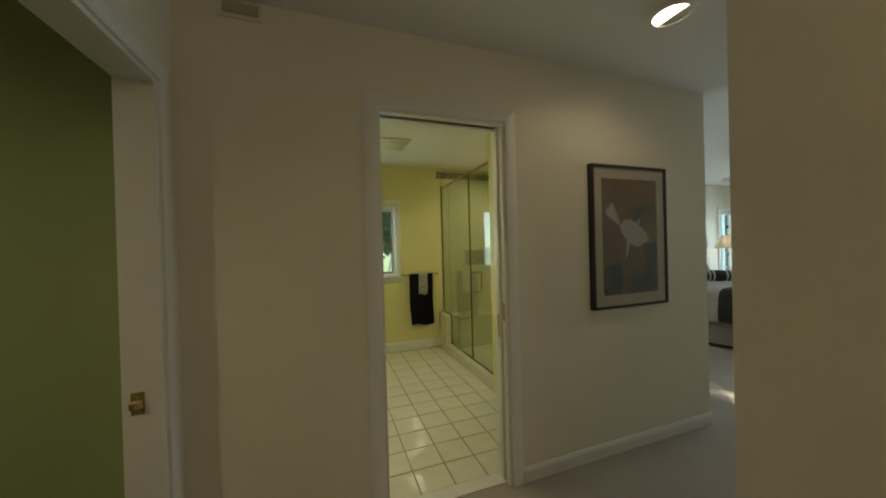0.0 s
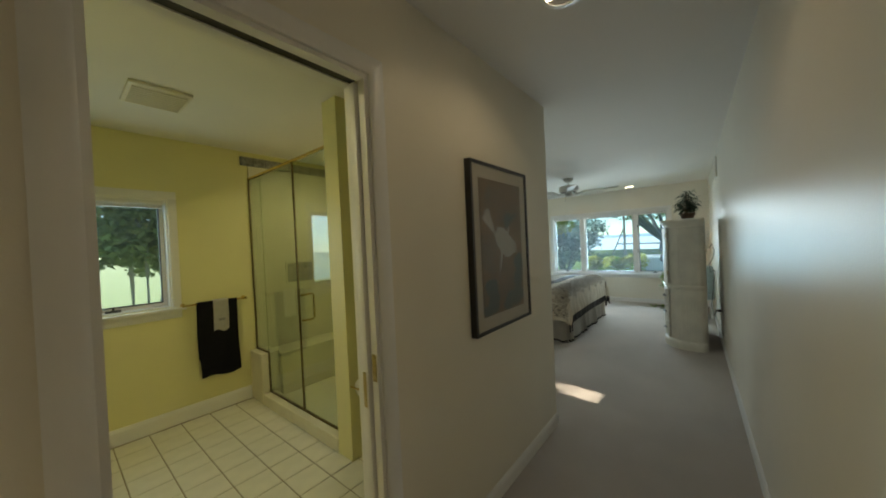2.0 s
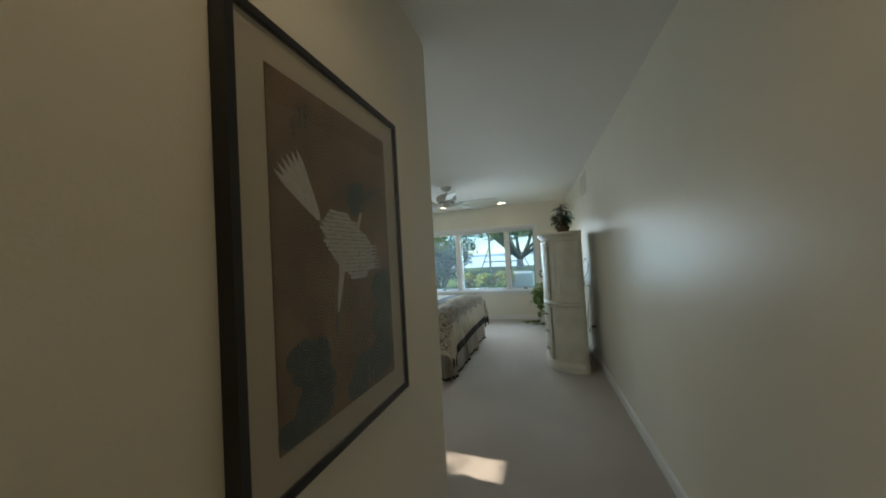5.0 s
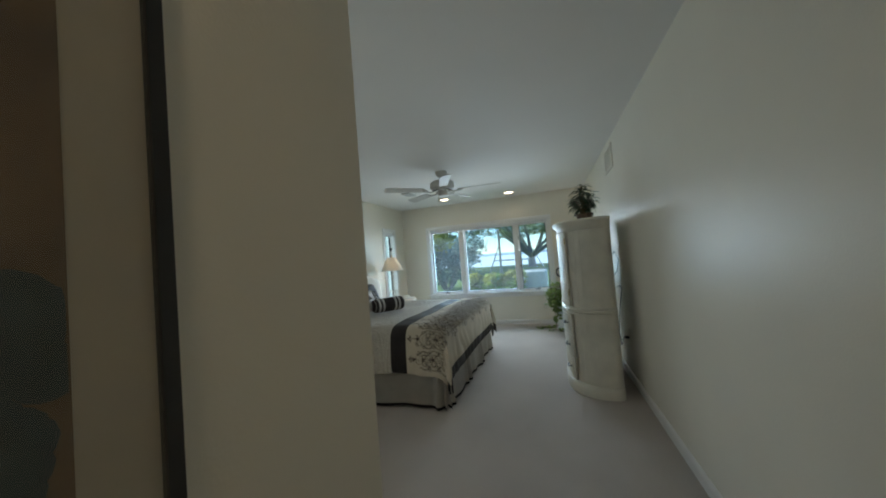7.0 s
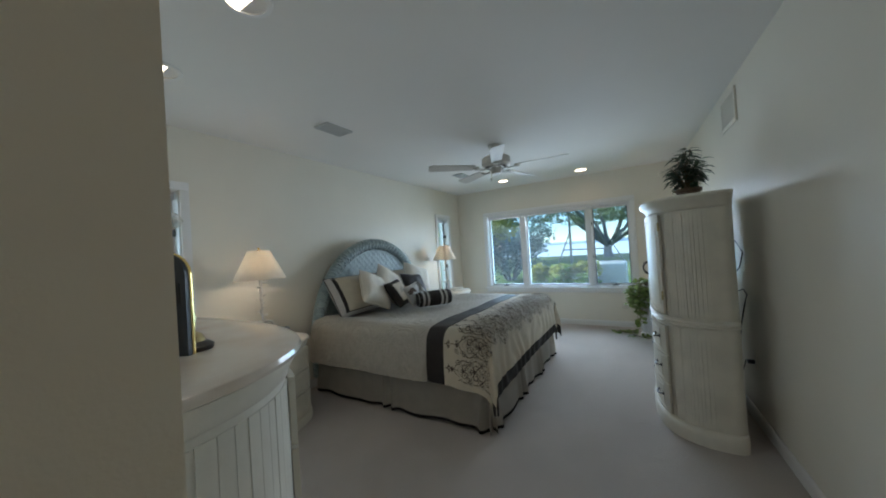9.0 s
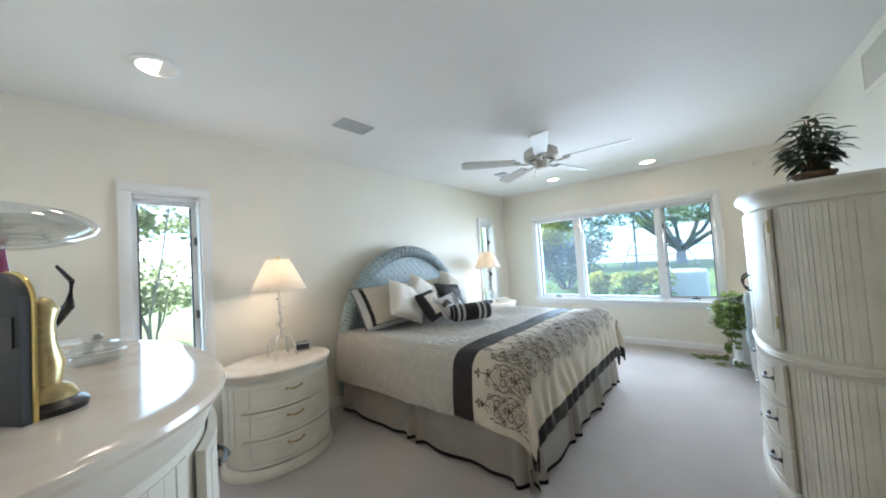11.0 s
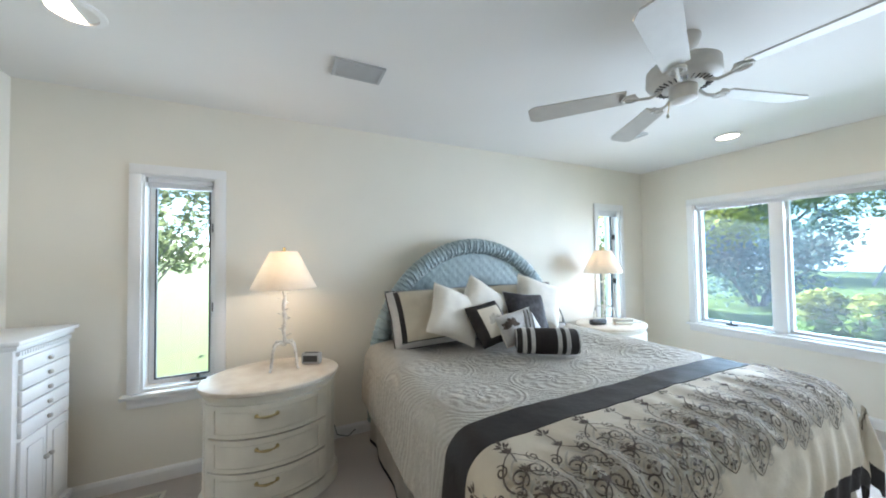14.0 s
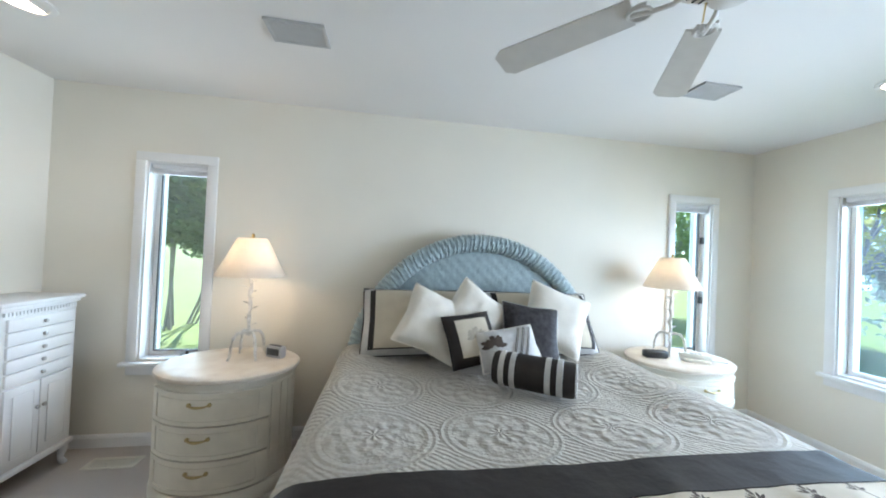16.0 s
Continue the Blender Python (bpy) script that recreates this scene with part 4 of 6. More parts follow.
relief = maths(dm, "ADD", maths(dm, "MULTIPLY", fine.outputs["Distance"], 0.45), maths(dm, "MULTIPLY", soft_n.outputs["Fac"], 0.7))
hgt = maths(dm, "ADD", maths(dm, "ADD", rings, relief), maths(dm, "ADD", orna, maths(dm, "MULTIPLY", ground, 0.6)))
bp = node(dm, "ShaderNodeBump", Strength=0.65, Distance=0.012)
nt.links.new(hgt, bp.inputs["Height"])
nt.links.new(bp.outputs[0], bs.inputs["Normal"])

quilt = thing("comforter", (BXC, 3.3, 0), "silver damask comforter with a dark band and embroidered end", "bedding")
VB0, VB1 = BY1 - 2.83, BY1 - 2.675          # the dark band
VE = BY1 - BY0 + 0.03 - QR + QR * math.pi / 2  # where the foot starts to hang
UH = QW - QR + QR * math.pi / 2 + 0.295
part("damask_panel", cloth(-UH, UH, 0.02, VB0), SILVER, quilt, "silver-grey damask panel with stitched medallions")
part("dark_band", cloth(-UH, UH, VB0, VB1, 0.004), DARKBAND, quilt, "dark brown satin band")
part("satin_end", cloth(-UH, UH, VB1, VE + 0.245), BEIGE, quilt, "champagne satin end panel")
part("border", cloth(-UH - 0.01, UH + 0.01, VE + 0.245, VE + 0.345, 0.003), DARKBAND, quilt, "dark brown satin border")


def scroll(bm, u, v, r, a0, turns, width, hand=1):
    """A stitched spiral with a flared end, laid on the cloth."""
    pts = []
    for i in range(26):
        s = i / 25
        a = a0 + hand * s * turns * 2 * math.pi
        rad = r * (1 - 0.85 * s)
        pts.append((u + rad * math.cos(a), v + rad * math.sin(a)))
    ribbon(bm, pts, width)


def ribbon(bm, pts, width):
    rows = []
    for i, (a, b) in enumerate(pts):
        p, q = pts[max(i - 1, 0)], pts[min(i + 1, len(pts) - 1)]
        d = Vector((q[0] - p[0], q[1] - p[1])).normalized()
        w = width * (0.35 + 0.65 * math.sin(math.pi * (0.12 + 0.8 * i / len(pts))))
        rows.append((bm.verts.new(quilt_point(a - d.y * w, b + d.x * w, 0.0155)), bm.verts.new(quilt_point(a + d.y * w, b - d.x * w, 0.0155))))
    for r0, r1 in zip(rows, rows[1:]):
        bm.faces.new((r0[0], r0[1], r1[1], r1[0]))


def petal_leaf(bm, u, v, a, l, w):
    c, s = math.cos(a), math.sin(a)
    pts = [(0, 0), (0.3, 0.8), (0.65, 0.75), (1, 0), (0.65, -0.75), (0.3, -0.8)]
    bm.faces.new([bm.verts.new(quilt_point(u + c * x * l - s * y * w, v + s * x * l + c * y * w, 0.0150)) for x, y in pts])


dark, grey = bmesh.new(), bmesh.new()
rng = random.Random(11)
vmid0, vmid1 = VB1 + 0.13, VE - 0.02
nc = 15
for c in range(nc):
    u = -UH + 0.12 + (2 * UH - 0.24) * c / (nc - 1)
    petal_leaf(dark, u, vmid0 - 0.085, -math.pi / 2, 0.035, 0.008)
    for k in (-2, -1, 1, 2):
        petal_leaf(dark, u + 0.004 * k, vmid0 - 0.075, -math.pi / 2 + 0.5 * k, 0.030, 0.0055)
    ribbon(dark, [(u + 0.006 * math.sin(i * 0.5), vmid0 - 0.08 + 0.01 * i) for i in range(9)], 0.003)
    for row in range(3):
        v = vmid0 + 0.04 + (vmid1 - vmid0 - 0.02) * (row + 0.5 * (c % 2)) / 3
        if v > vmid1:
            continue
        for h in (-1, 1):
            scroll(dark, u + h * 0.034, v + 0.01, 0.030, math.pi / 2, 1.5, 0.0034, h)
            scroll(dark, u + h * 0.062, v - 0.045, 0.022, -math.pi / 2, 1.4, 0.0029, -h)
            scroll(grey, u + h * 0.068, v + 0.055, 0.026, 0.6, 1.3, 0.0044, h)
            ribbon(dark, [(u + h * 0.078 * math.sin(math.pi * i / 16) ** 0.8, v - 0.085 + 0.0112 * i) for i in range(17)], 0.0032)
            ribbon(grey, [(u + h * 0.050 * math.sin(math.pi * i / 12), v - 0.055 + 0.0085 * i) for i in range(13)], 0.0046)
            for k in range(3):
                petal_leaf(grey, u + h * (0.05 + 0.012 * k), v - 0.02 + 0.03 * k, (0.2 if h > 0 else math.pi - 0.2) + 0.5 * h * k, 0.036, 0.010)
        for k in range(5):
            petal_leaf(dark, u, v - 0.085, -0.5 * math.pi + (k - 2) * 0.42, 0.034, 0.0055)
        for k in range(8):
            petal_leaf(grey if k % 2 else dark, u, v + 0.062, k * math.pi / 4, 0.026, 0.007)
        petal_leaf(grey, u, v - 0.03, math.pi / 2, 0.05, 0.016)
# loose grey leaves and tendrils that knit the pattern together
for i in range(110):
    u, v = rng.uniform(-UH + 0.06, UH - 0.06), rng.uniform(vmid0 - 0.03, vmid1 + 0.05)
    petal_leaf(grey, u, v, rng.uniform(0, 6.28), rng.uniform(0.025, 0.045), rng.uniform(0.006, 0.011))
    if i % 4 == 0:
        scroll(dark, u, v, rng.uniform(0.012, 0.022), rng.uniform(0, 6.28), 1.3, 0.0026, 1 if i % 8 else -1)
part("embroidery", dark, THREAD, quilt, "dark brown scrolling embroidery")["kind"] = "stuff"
part("grey_embroidery", grey, GREYTHREAD, quilt, "grey stitched flowers")["kind"] = "stuff"


# ---- pillows ----
def cushion_bm(w, h, t, pinch=0.10, n=22, flange=0.0):
    bm = bmesh.new()
    def pt(i, j, s):
        u, v = 2 * i / n - 1, 2 * j / n - 1
        k = 1 - pinch * (1 - abs(u * v)) * (max(abs(u), abs(v)) ** 3)
        fall = max(0.0, (1 - u ** 4) * (1 - v ** 4)) ** 0.55
        wr = 0.05 * noise.noise(Vector((u * 2.2 + w * 9, v * 2.2, s * 3.0)))
        return Vector((u * w / 2 * k, s * (t / 2) * fall * (1 + wr * 2) , v * h / 2 * k))
    g = {s: [[bm.verts.new(pt(i, j, s)) for j in range(n + 1)] for i in range(n + 1)] for s in (-1, 1)}
    for s in (-1, 1):
        for i in range(n):
            for j in range(n):
                bm.faces.new((g[s][i][j], g[s][i + 1][j], g[s][i + 1][j + 1], g[s][i][j + 1]))
    bmesh.ops.remove_doubles(bm, verts=bm.verts, dist=1e-4)
    return bm, pt


def edge_cord(w, h, pinch, r=0.005, n=22):
    f = lambda u, v: Vector((u * w / 2 * (1 - pinch * (1 - abs(u * v)) * (max(abs(u), abs(v)) ** 3)), 0, v * h / 2 * (1 - pinch * (1 - abs(u * v)) * (max(abs(u), abs(v)) ** 3))))
    ring = [f(2 * i / n - 1, -1) for i in range(n)] + [f(1, 2 * i / n - 1) for i in range(n)] + [f(1 - 2 * i / n, 1) for i in range(n)] + [f(-1, 1 - 2 * i / n) for i in range(n + 1)]
    return tube(bmesh.new(), ring, r, 6)


def pillow(name, at, w, h, t, tilt, turn, spin, mat, label, cord=None, pinch=0.10):
    """A scatter cushion: tilt leans it back, spin turns it in its own face, turn about the upright."""
    p = new(name)
    p.empty_display_size = 0.1
    p.matrix_world = pose(*at, 0, 0, turn) @ pose(0, 0, 0, -tilt, 0, 0) @ pose(0, 0, 0, 0, spin, 0)
    tagged(p, label, "pillow", "pillows on the bed")
    bm, _ = cushion_bm(w, h, t, pinch)
    part("cover", bm, mat, p)
    if cord:
        part("piping", edge_cord(w, h, pinch), cord, p)
    return p


def face_patch(p, w, h, t, u0, u1, v0, v1, mat, name, pinch=0.10, lift=0.003, full=False):
    """A sewn-on field on the front of a cushion, following its bulge."""
    bm = bmesh.new()
    n = 14
    def pt(u, v):
        k = 1 - pinch * (1 - abs(u * v)) * (max(abs(u), abs(v)) ** 3)
        fall = max(0.0, (1 - u ** 4) * (1 - v ** 4)) ** 0.55
        wr = 0.05 * noise.noise(Vector((u * 2.2 + w * 9, v * 2.2, -3.0)))
        return Vector((u * w / 2 * k, -(t / 2) * fall * (1 + wr * 2) - lift, v * h / 2 * k))
    g = [[bm.verts.new(pt(u0 + (u1 - u0) * i / n, v0 + (v1 - v0) * j / n)) for j in range(n + 1)] for i in range(n + 1)]
    for i in range(n):
        for j in range(n):
            bm.faces.new((g[i][j], g[i + 1][j], g[i + 1][j + 1], g[i][j + 1]))
    return part(name, bm, mat, p), pt


def sprig(p, w, h, t, cu, cv, size, mat, seed, lift=0.006):
    """A stitched plume on a cushion's face."""
    bm = bmesh.new()
    r = random.Random(seed)
    def pt(u, v):
        fall = max(0.0, (1 - u ** 4) * (1 - v ** 4)) ** 0.55
        wr = 0.05 * noise.noise(Vector((u * 2.2 + w * 9, v * 2.2, -3.0)))
        return Vector((u * w / 2, -(t / 2) * fall * (1 + wr * 2) - lift, v * h / 2))
    for k in range(26):
        a = math.pi * (0.02 + 0.96 * (k % 13) / 12) + r.uniform(-0.1, 0.1)
        l = size * (0.5 if k < 13 else 1.0) * r.uniform(0.8, 1.1)
        wd = l * 0.16
        c, s = math.cos(a), math.sin(a)
        pts = [(0.25, 0), (0.55, 1), (0.85, 0.8), (1.0, 0), (0.85, -0.8), (0.55, -1)]
        bm.faces.new([bm.verts.new(pt(cu + (c * x * l - s * y * wd) / (w / 2), cv + (s * x * l + c * y * wd) / (h / 2))) for x, y in pts])
    return part("embroidery", bm, mat, p)


def sham(x, turn, seed, label):
    w, h, t = 0.80, 0.46, 0.20
    p = pillow("pillow_sham", (x, 4.08, BTOP + 0.225), w, h, t, 31, turn, 0, GREYCLOTH, label, DARKBAND, 0.03)
    part("dark_frame", flat_ring(w, h, t, 0.89, 0.88, 0.79, 0.84), DARKBAND, p, "dark brown mitred band")
    f, _ = face_patch(p, w, h, t, -0.80, 0.80, -0.85, 0.85, BEIGE, "center_field", 0.03, 0.005)
    sprig(p, w, h, t, 0.35, -0.1, 0.07, GREYTHREAD, seed, 0.009)
    return p


def flat_ring(w, h, t, uo, vo, ui, vi):
    bm = bmesh.new()
    def pt(u, v):
        fall = max(0.0, (1 - u ** 4) * (1 - v ** 4)) ** 0.55
        wr = 0.05 * noise.noise(Vector((u * 2.2 + w * 9, v * 2.2, -3.0)))
        k = 1 - 0.03 * (1 - abs(u * v)) * (max(abs(u), abs(v)) ** 3)
        return Vector((u * w / 2 * k, -(t / 2) * fall * (1 + wr * 2) - 0.003, v * h / 2 * k))
    n = 16
    for u0, u1, v0, v1 in ((-uo, uo, vi, vo), (-uo, uo, -vo, -vi), (-uo, -ui, -vi, vi), (ui, uo, -vi, vi)):
        g = [[bm.verts.new(pt(u0 + (u1 - u0) * i / n, v0 + (v1 - v0) * j / n)) for j in range(n + 1)] for i in range(n + 1)]
        for i in range(n):
            for j in range(n):
                bm.faces.new((g[i][j], g[i + 1][j], g[i + 1][j + 1], g[i][j + 1]))
    return bm


sham(6.60, 2, 3, "bordered champagne pillow sham leaning on the headboard")
sham(7.45, -2, 4, "bordered champagne pillow sham leaning on the headboard")
pillow("throw_pillow", (6.65, 3.90, BTOP + 0.255), 0.40, 0.40, 0.17, 28, 8, 26, WHITECLOTH, "ivory textured throw pillow tipped on its corner", WHITECLOTH)
pillow("throw_pillow", (6.92, 3.93, BTOP + 0.28), 0.40, 0.40, 0.17, 24, 0, 38, WHITECLOTH, "ivory textured throw pillow behind the dark one", WHITECLOTH)
pillow("throw_pillow", (7.48, 3.92, BTOP + 0.285), 0.42, 0.42, 0.17, 26, -6, 22, WHITECLOTH, "ivory textured throw pillow near the telephone side", WHITECLOTH)
dp = pillow("throw_pillow", (7.255, 3.80, BTOP + 0.21), 0.37, 0.39, 0.13, 30, -4, 8, DAMASKDARK, "black damask throw pillow with pale piping", GREYCLOTH)
bp_ = pillow("throw_pillow", (6.86, 3.74, BTOP + 0.195), 0.31, 0.32, 0.12, 34, 6, -7, DARKBAND, "dark-framed champagne pillow with embroidered plume", None, 0.05)
face_patch(bp_, 0.31, 0.32, 0.12, -0.62, 0.66, -0.72, 0.66, BEIGE, "center_field", 0.05)
sprig(bp_, 0.31, 0.32, 0.12, 0.1, -0.1, 0.065, GREYTHREAD, 8)
gp = pillow("throw_pillow", (7.06, 3.66, BTOP + 0.165), 0.37, 0.23, 0.12, 34, 2, -8, GREYCLOTH, "small grey oblong pillow with stitched lines", WHITECLOTH, 0.06)
sprig(gp, 0.37, 0.23, 0.12, -0.55, 0.0, 0.075, THREAD, 9, 0.005)
for k in range(3):
    u = -0.12 + k * 0.2
    bm = bmesh.new()
    for off in (0, 0.05):
        pts = []
        for i in range(12):
            s = i / 11
            uu, vv = u + off + 0.5 * s, -0.8 + 1.6 * s
            fall = max(0.0, (1 - uu ** 4) * (1 - vv ** 4)) ** 0.55
            pts.append((uu * 0.185, -0.06 * fall - 0.004, vv * 0.115))
        tube(bm, pts, 0.0022, 5)
    part("stitched_line", bm, THREAD, gp)
bolster = thing("bolster_pillow", (7.11, 3.43, BTOP + 0.105), "dark brown bolster with pairs of champagne stripes", "pillow", rz=-33, group="pillows on the bed")
bolster.location = (7.11, 3.43, BTOP + 0.105)
prof = [(0.0, -0.205), (0.05, -0.205), (0.078, -0.198), (0.084, -0.185), (0.087, -0.1), (0.087, 0.1), (0.084, 0.185), (0.078, 0.198), (0.05, 0.205), (0.0, 0.205)]
bm = lathe(bmesh.new(), prof, 28)
bmesh.ops.rotate(bm, verts=bm.verts, matrix=Matrix.Rotation(radians(90), 3, "Y"))
part("cover", bm, DARKBAND, bolster)
for s0 in (-0.15, -0.095, 0.075, 0.13):
    bm = lathe(bmesh.new(), [(0.086, s0 - 0.014), (0.0895, s0 - 0.012), (0.0895, s0 + 0.012), (0.086, s0 + 0.014)], 28)
    bmesh.ops.rotate(bm, verts=bm.verts, matrix=Matrix.Rotation(radians(90), 3, "Y"))
    part("stripe", bm, GREYCLOTH, bolster, "champagne ribbon stripe")
for s0 in (-0.203, 0.203):
    bm = tube(bmesh.new(), [(0.0 + s0, 0.077 * math.cos(q * math.pi / 12), 0.077 * math.sin(q * math.pi / 12)) for q in range(25)], 0.004, 6)
    part("piping", bm, GREYCLOTH, bolster)


# ---- lamps ----
def table_lamp(at, label, group="bedside lamps"):
    t = thing("table_lamp", at, label, "lamp", group=group)
    part("shade", lathe(bmesh.new(), [(0.195, 0.515), (0.197, 0.519), (0.083, 0.755), (0.079, 0.755), (0.193, 0.517), (0.195, 0.515)], 40), SHADE, t, "cone-shaped parchment lampshade")
    stem = part("stem", tube(bmesh.new(), [(0.004 * math.sin(i * 1.3), 0.004 * math.cos(i * 1.7), 0.14 + 0.40 * i / 14) for i in range(15)], [0.011 + 0.003 * math.sin(i * 2.1) for i in range(15)], 8), IRONWHITE, t)
    for i in range(9):
        a = i * 2.3
        z = 0.2 + i * 0.034
        bm = bmesh.new()
        c, s = math.cos(a), math.sin(a)
        pts = [(0.004, 0, 0), (0.020, 0.016, 0.008), (0.036, 0.016, 0.016), (0.052, 0, 0.018), (0.036, -0.016, 0.016), (0.020, -0.016, 0.008)]
        lo = [bm.verts.new((c * x - s * y, s * x + c * y, z + w)) for x, y, w in pts]
        bm.faces.new(lo)
        bmesh.ops.solidify(bm, geom=bm.faces, thickness=0.003)
        part("leaf", bm, IRONWHITE, stem)
    for k in range(4):
        a = radians(45 + 90 * k)
        c, s = math.cos(a), math.sin(a)
        pr = [(0.0, 0.145), (0.03, 0.165), (0.065, 0.16), (0.088, 0.13), (0.098, 0.08), (0.102, 0.03), (0.115, 0.004)]
        part("leg", tube(bmesh.new(), [(c * x, s * x, z) for x, z in pr], 0.009, 8), IRONWHITE, t)
    part("harp", tube(bmesh.new(), [(0.05 * math.sin(radians(q)) , 0, 0.655 - 0.11 * math.cos(radians(q))) for q in range(0, 361, 20)], 0.002, 6), GOLD, t)
    part("finial", lathe(bmesh.new(), [(0.0, 0.752), (0.008, 0.757), (0.006, 0.768), (0.011, 0.777), (0.0, 0.788)], 12), GOLD, t)
    part("bulb", lathe(bmesh.new(), [(0.012, 0.55), (0.02, 0.57), (0.028, 0.60), (0.022, 0.63), (0.0, 0.645)], 16), BULBGLOW, t)
    part("spider", tube(bmesh.new(), [(-0.08, 0, 0.752), (0.08, 0, 0.752)], 0.002, 6), GOLD, t)
    return t


table_lamp((5.50, 4.10, 0.686), "lit twig-stem table lamp with parchment shade")
table_lamp((8.57, 4.12, 0.686), "lit twig-stem table lamp on the farther nightstand")


# ---- ceiling things ----
def downlight(x, y, label, eyeball=False):
    t = thing("downlight", (x, y, CEIL - 0.014), label, "ceiling light", group="recessed downlights")
    part("trim_ring", lathe(bmesh.new(), [(0.078, 0.0), (0.100, 0.004), (0.102, 0.012), (0.096, 0.014), (0.078, 0.014), (0.078, 0.0)], 36), TRIM, t)
    if not eyeball:
        part("lens", lathe(bmesh.new(), [(0.0, 0.006), (0.077, 0.006), (0.077, 0.012), (0.0, 0.012)], 28), BULBGLOW, t, "glowing bulb face")
        return t
    rim = [(0.077 * math.cos(radians(q)), 0.077 * math.sin(radians(q))) for q in range(80, 281, 10)]
    rest = [(0.077 * math.cos(radians(q)), 0.077 * math.sin(radians(q))) for q in range(-80, 81, 10)]
    part("lens", prism(bmesh.new(), rim, 0.006, 0.012), BULBGLOW, t, "glowing half of the eyeball lamp", smooth=False)
    part("baffle", prism(bmesh.new(), rest, 0.007, 0.013), CEILING, t, "shaded half of the eyeball lamp", smooth=False)
    return t


# the last fitting is invented, to go with the added passage light
for x, y in ((4.72, 3.57), (4.73, 2.71), (9.06, 3.2), (9.22, 2.04), (3.04, 1.265), (1.58, -1.1)):
    downlight(x, y, "lit eyeball downlight with white trim ring" if x < 5 else "lit recessed downlight with white trim ring", x < 5)


def ceiling_vent(x0, x1, y0, y1):
    t = thing("ceiling_vent", ((x0 + x1) / 2, (y0 + y1) / 2, CEIL - 0.012), "flat grey ceiling air register", "vent", group="ceiling registers")
    a, b = (x1 - x0) / 2, (y1 - y0) / 2
    part("frame", pierced(bmesh.new(), -a, a, -b, b, 0.0, 0.012, [(-a + 0.015, a - 0.015, -b + 0.015, b - 0.015)], lambda p, q, r: (p, r, q)), VENT, t)
    for i in range(12):
        y = -b + 0.02 + (2 * b - 0.04) * i / 11
        part("slat", B(-a + 0.015, a - 0.015, y - 0.005, y + 0.003, 0.002, 0.009), VENT, t)
    part("backing", B(-a + 0.01, a - 0.01, -b + 0.01, b - 0.01, 0.0105, 0.0118), DARKPLASTIC, t)
    return t


ceiling_vent(5.745, 6.015, 3.45, 3.615)
ceiling_vent(8.09, 8.335, 3.45, 3.61)

# wall register high on the south wall
wr = thing("wall_register", (7.2, y_right(7.2), 2.25), "white louvred register high on the wall", "vent", rz=1.6)
part("frame", pierced(bmesh.new(), -0.19, 0.19, -0.125, 0.125, 0.0, 0.012, [(-0.165, 0.165, -0.1, 0.1)], AX), WALL, wr)
for i in range(13):
    part("slat", B(-0.165, 0.165, 0.002, 0.011, -0.098 + i * 0.0155, -0.092 + i * 0.0155), WALL, wr)
part("backing", B(-0.165, 0.165, 0.0, 0.0015, -0.1, 0.1), VENT, wr)
gr = thing("wall_register", (1.15, YH, 2.395), "small ivory return grille above the hall", "vent")
part("frame", pierced(bmesh.new(), -0.085, 0.085, -0.04, 0.04, -0.010, 0.0, [(-0.07, 0.07, -0.026, 0.026)], AX), WHITEPLASTIC, gr)
for i in range(6):
    part("slat", B(-0.07, 0.07, -0.008, -0.001, -0.024 + i * 0.009, -0.020 + i * 0.009), WHITEPLASTIC, gr)
part("backing", B(-0.07, 0.07, -0.001, 0.0, -0.026, 0.026), DARKPLASTIC, gr)

# floor register
fv = thing("floor_register", (4.72, 4.20, 0.0), "brass-coloured slotted floor register in the carpet", "vent")
part("frame", pierced(bmesh.new(), -0.14, 0.14, -0.055, 0.055, 0.0, 0.007, [(-0.125, 0.125, -0.042, 0.042)], lambda p, q, r: (p, r, q)), WHITEPLASTIC, fv)
for i in range(22):
    part("bar", B(-0.122 + i * 0.0114, -0.117 + i * 0.0114, -0.042, 0.042, 0.0005, 0.006), WHITEPLASTIC, fv)
part("well", B(-0.125, 0.125, -0.042, 0.042, 0.0, 0.0012), DARKPLASTIC, fv)


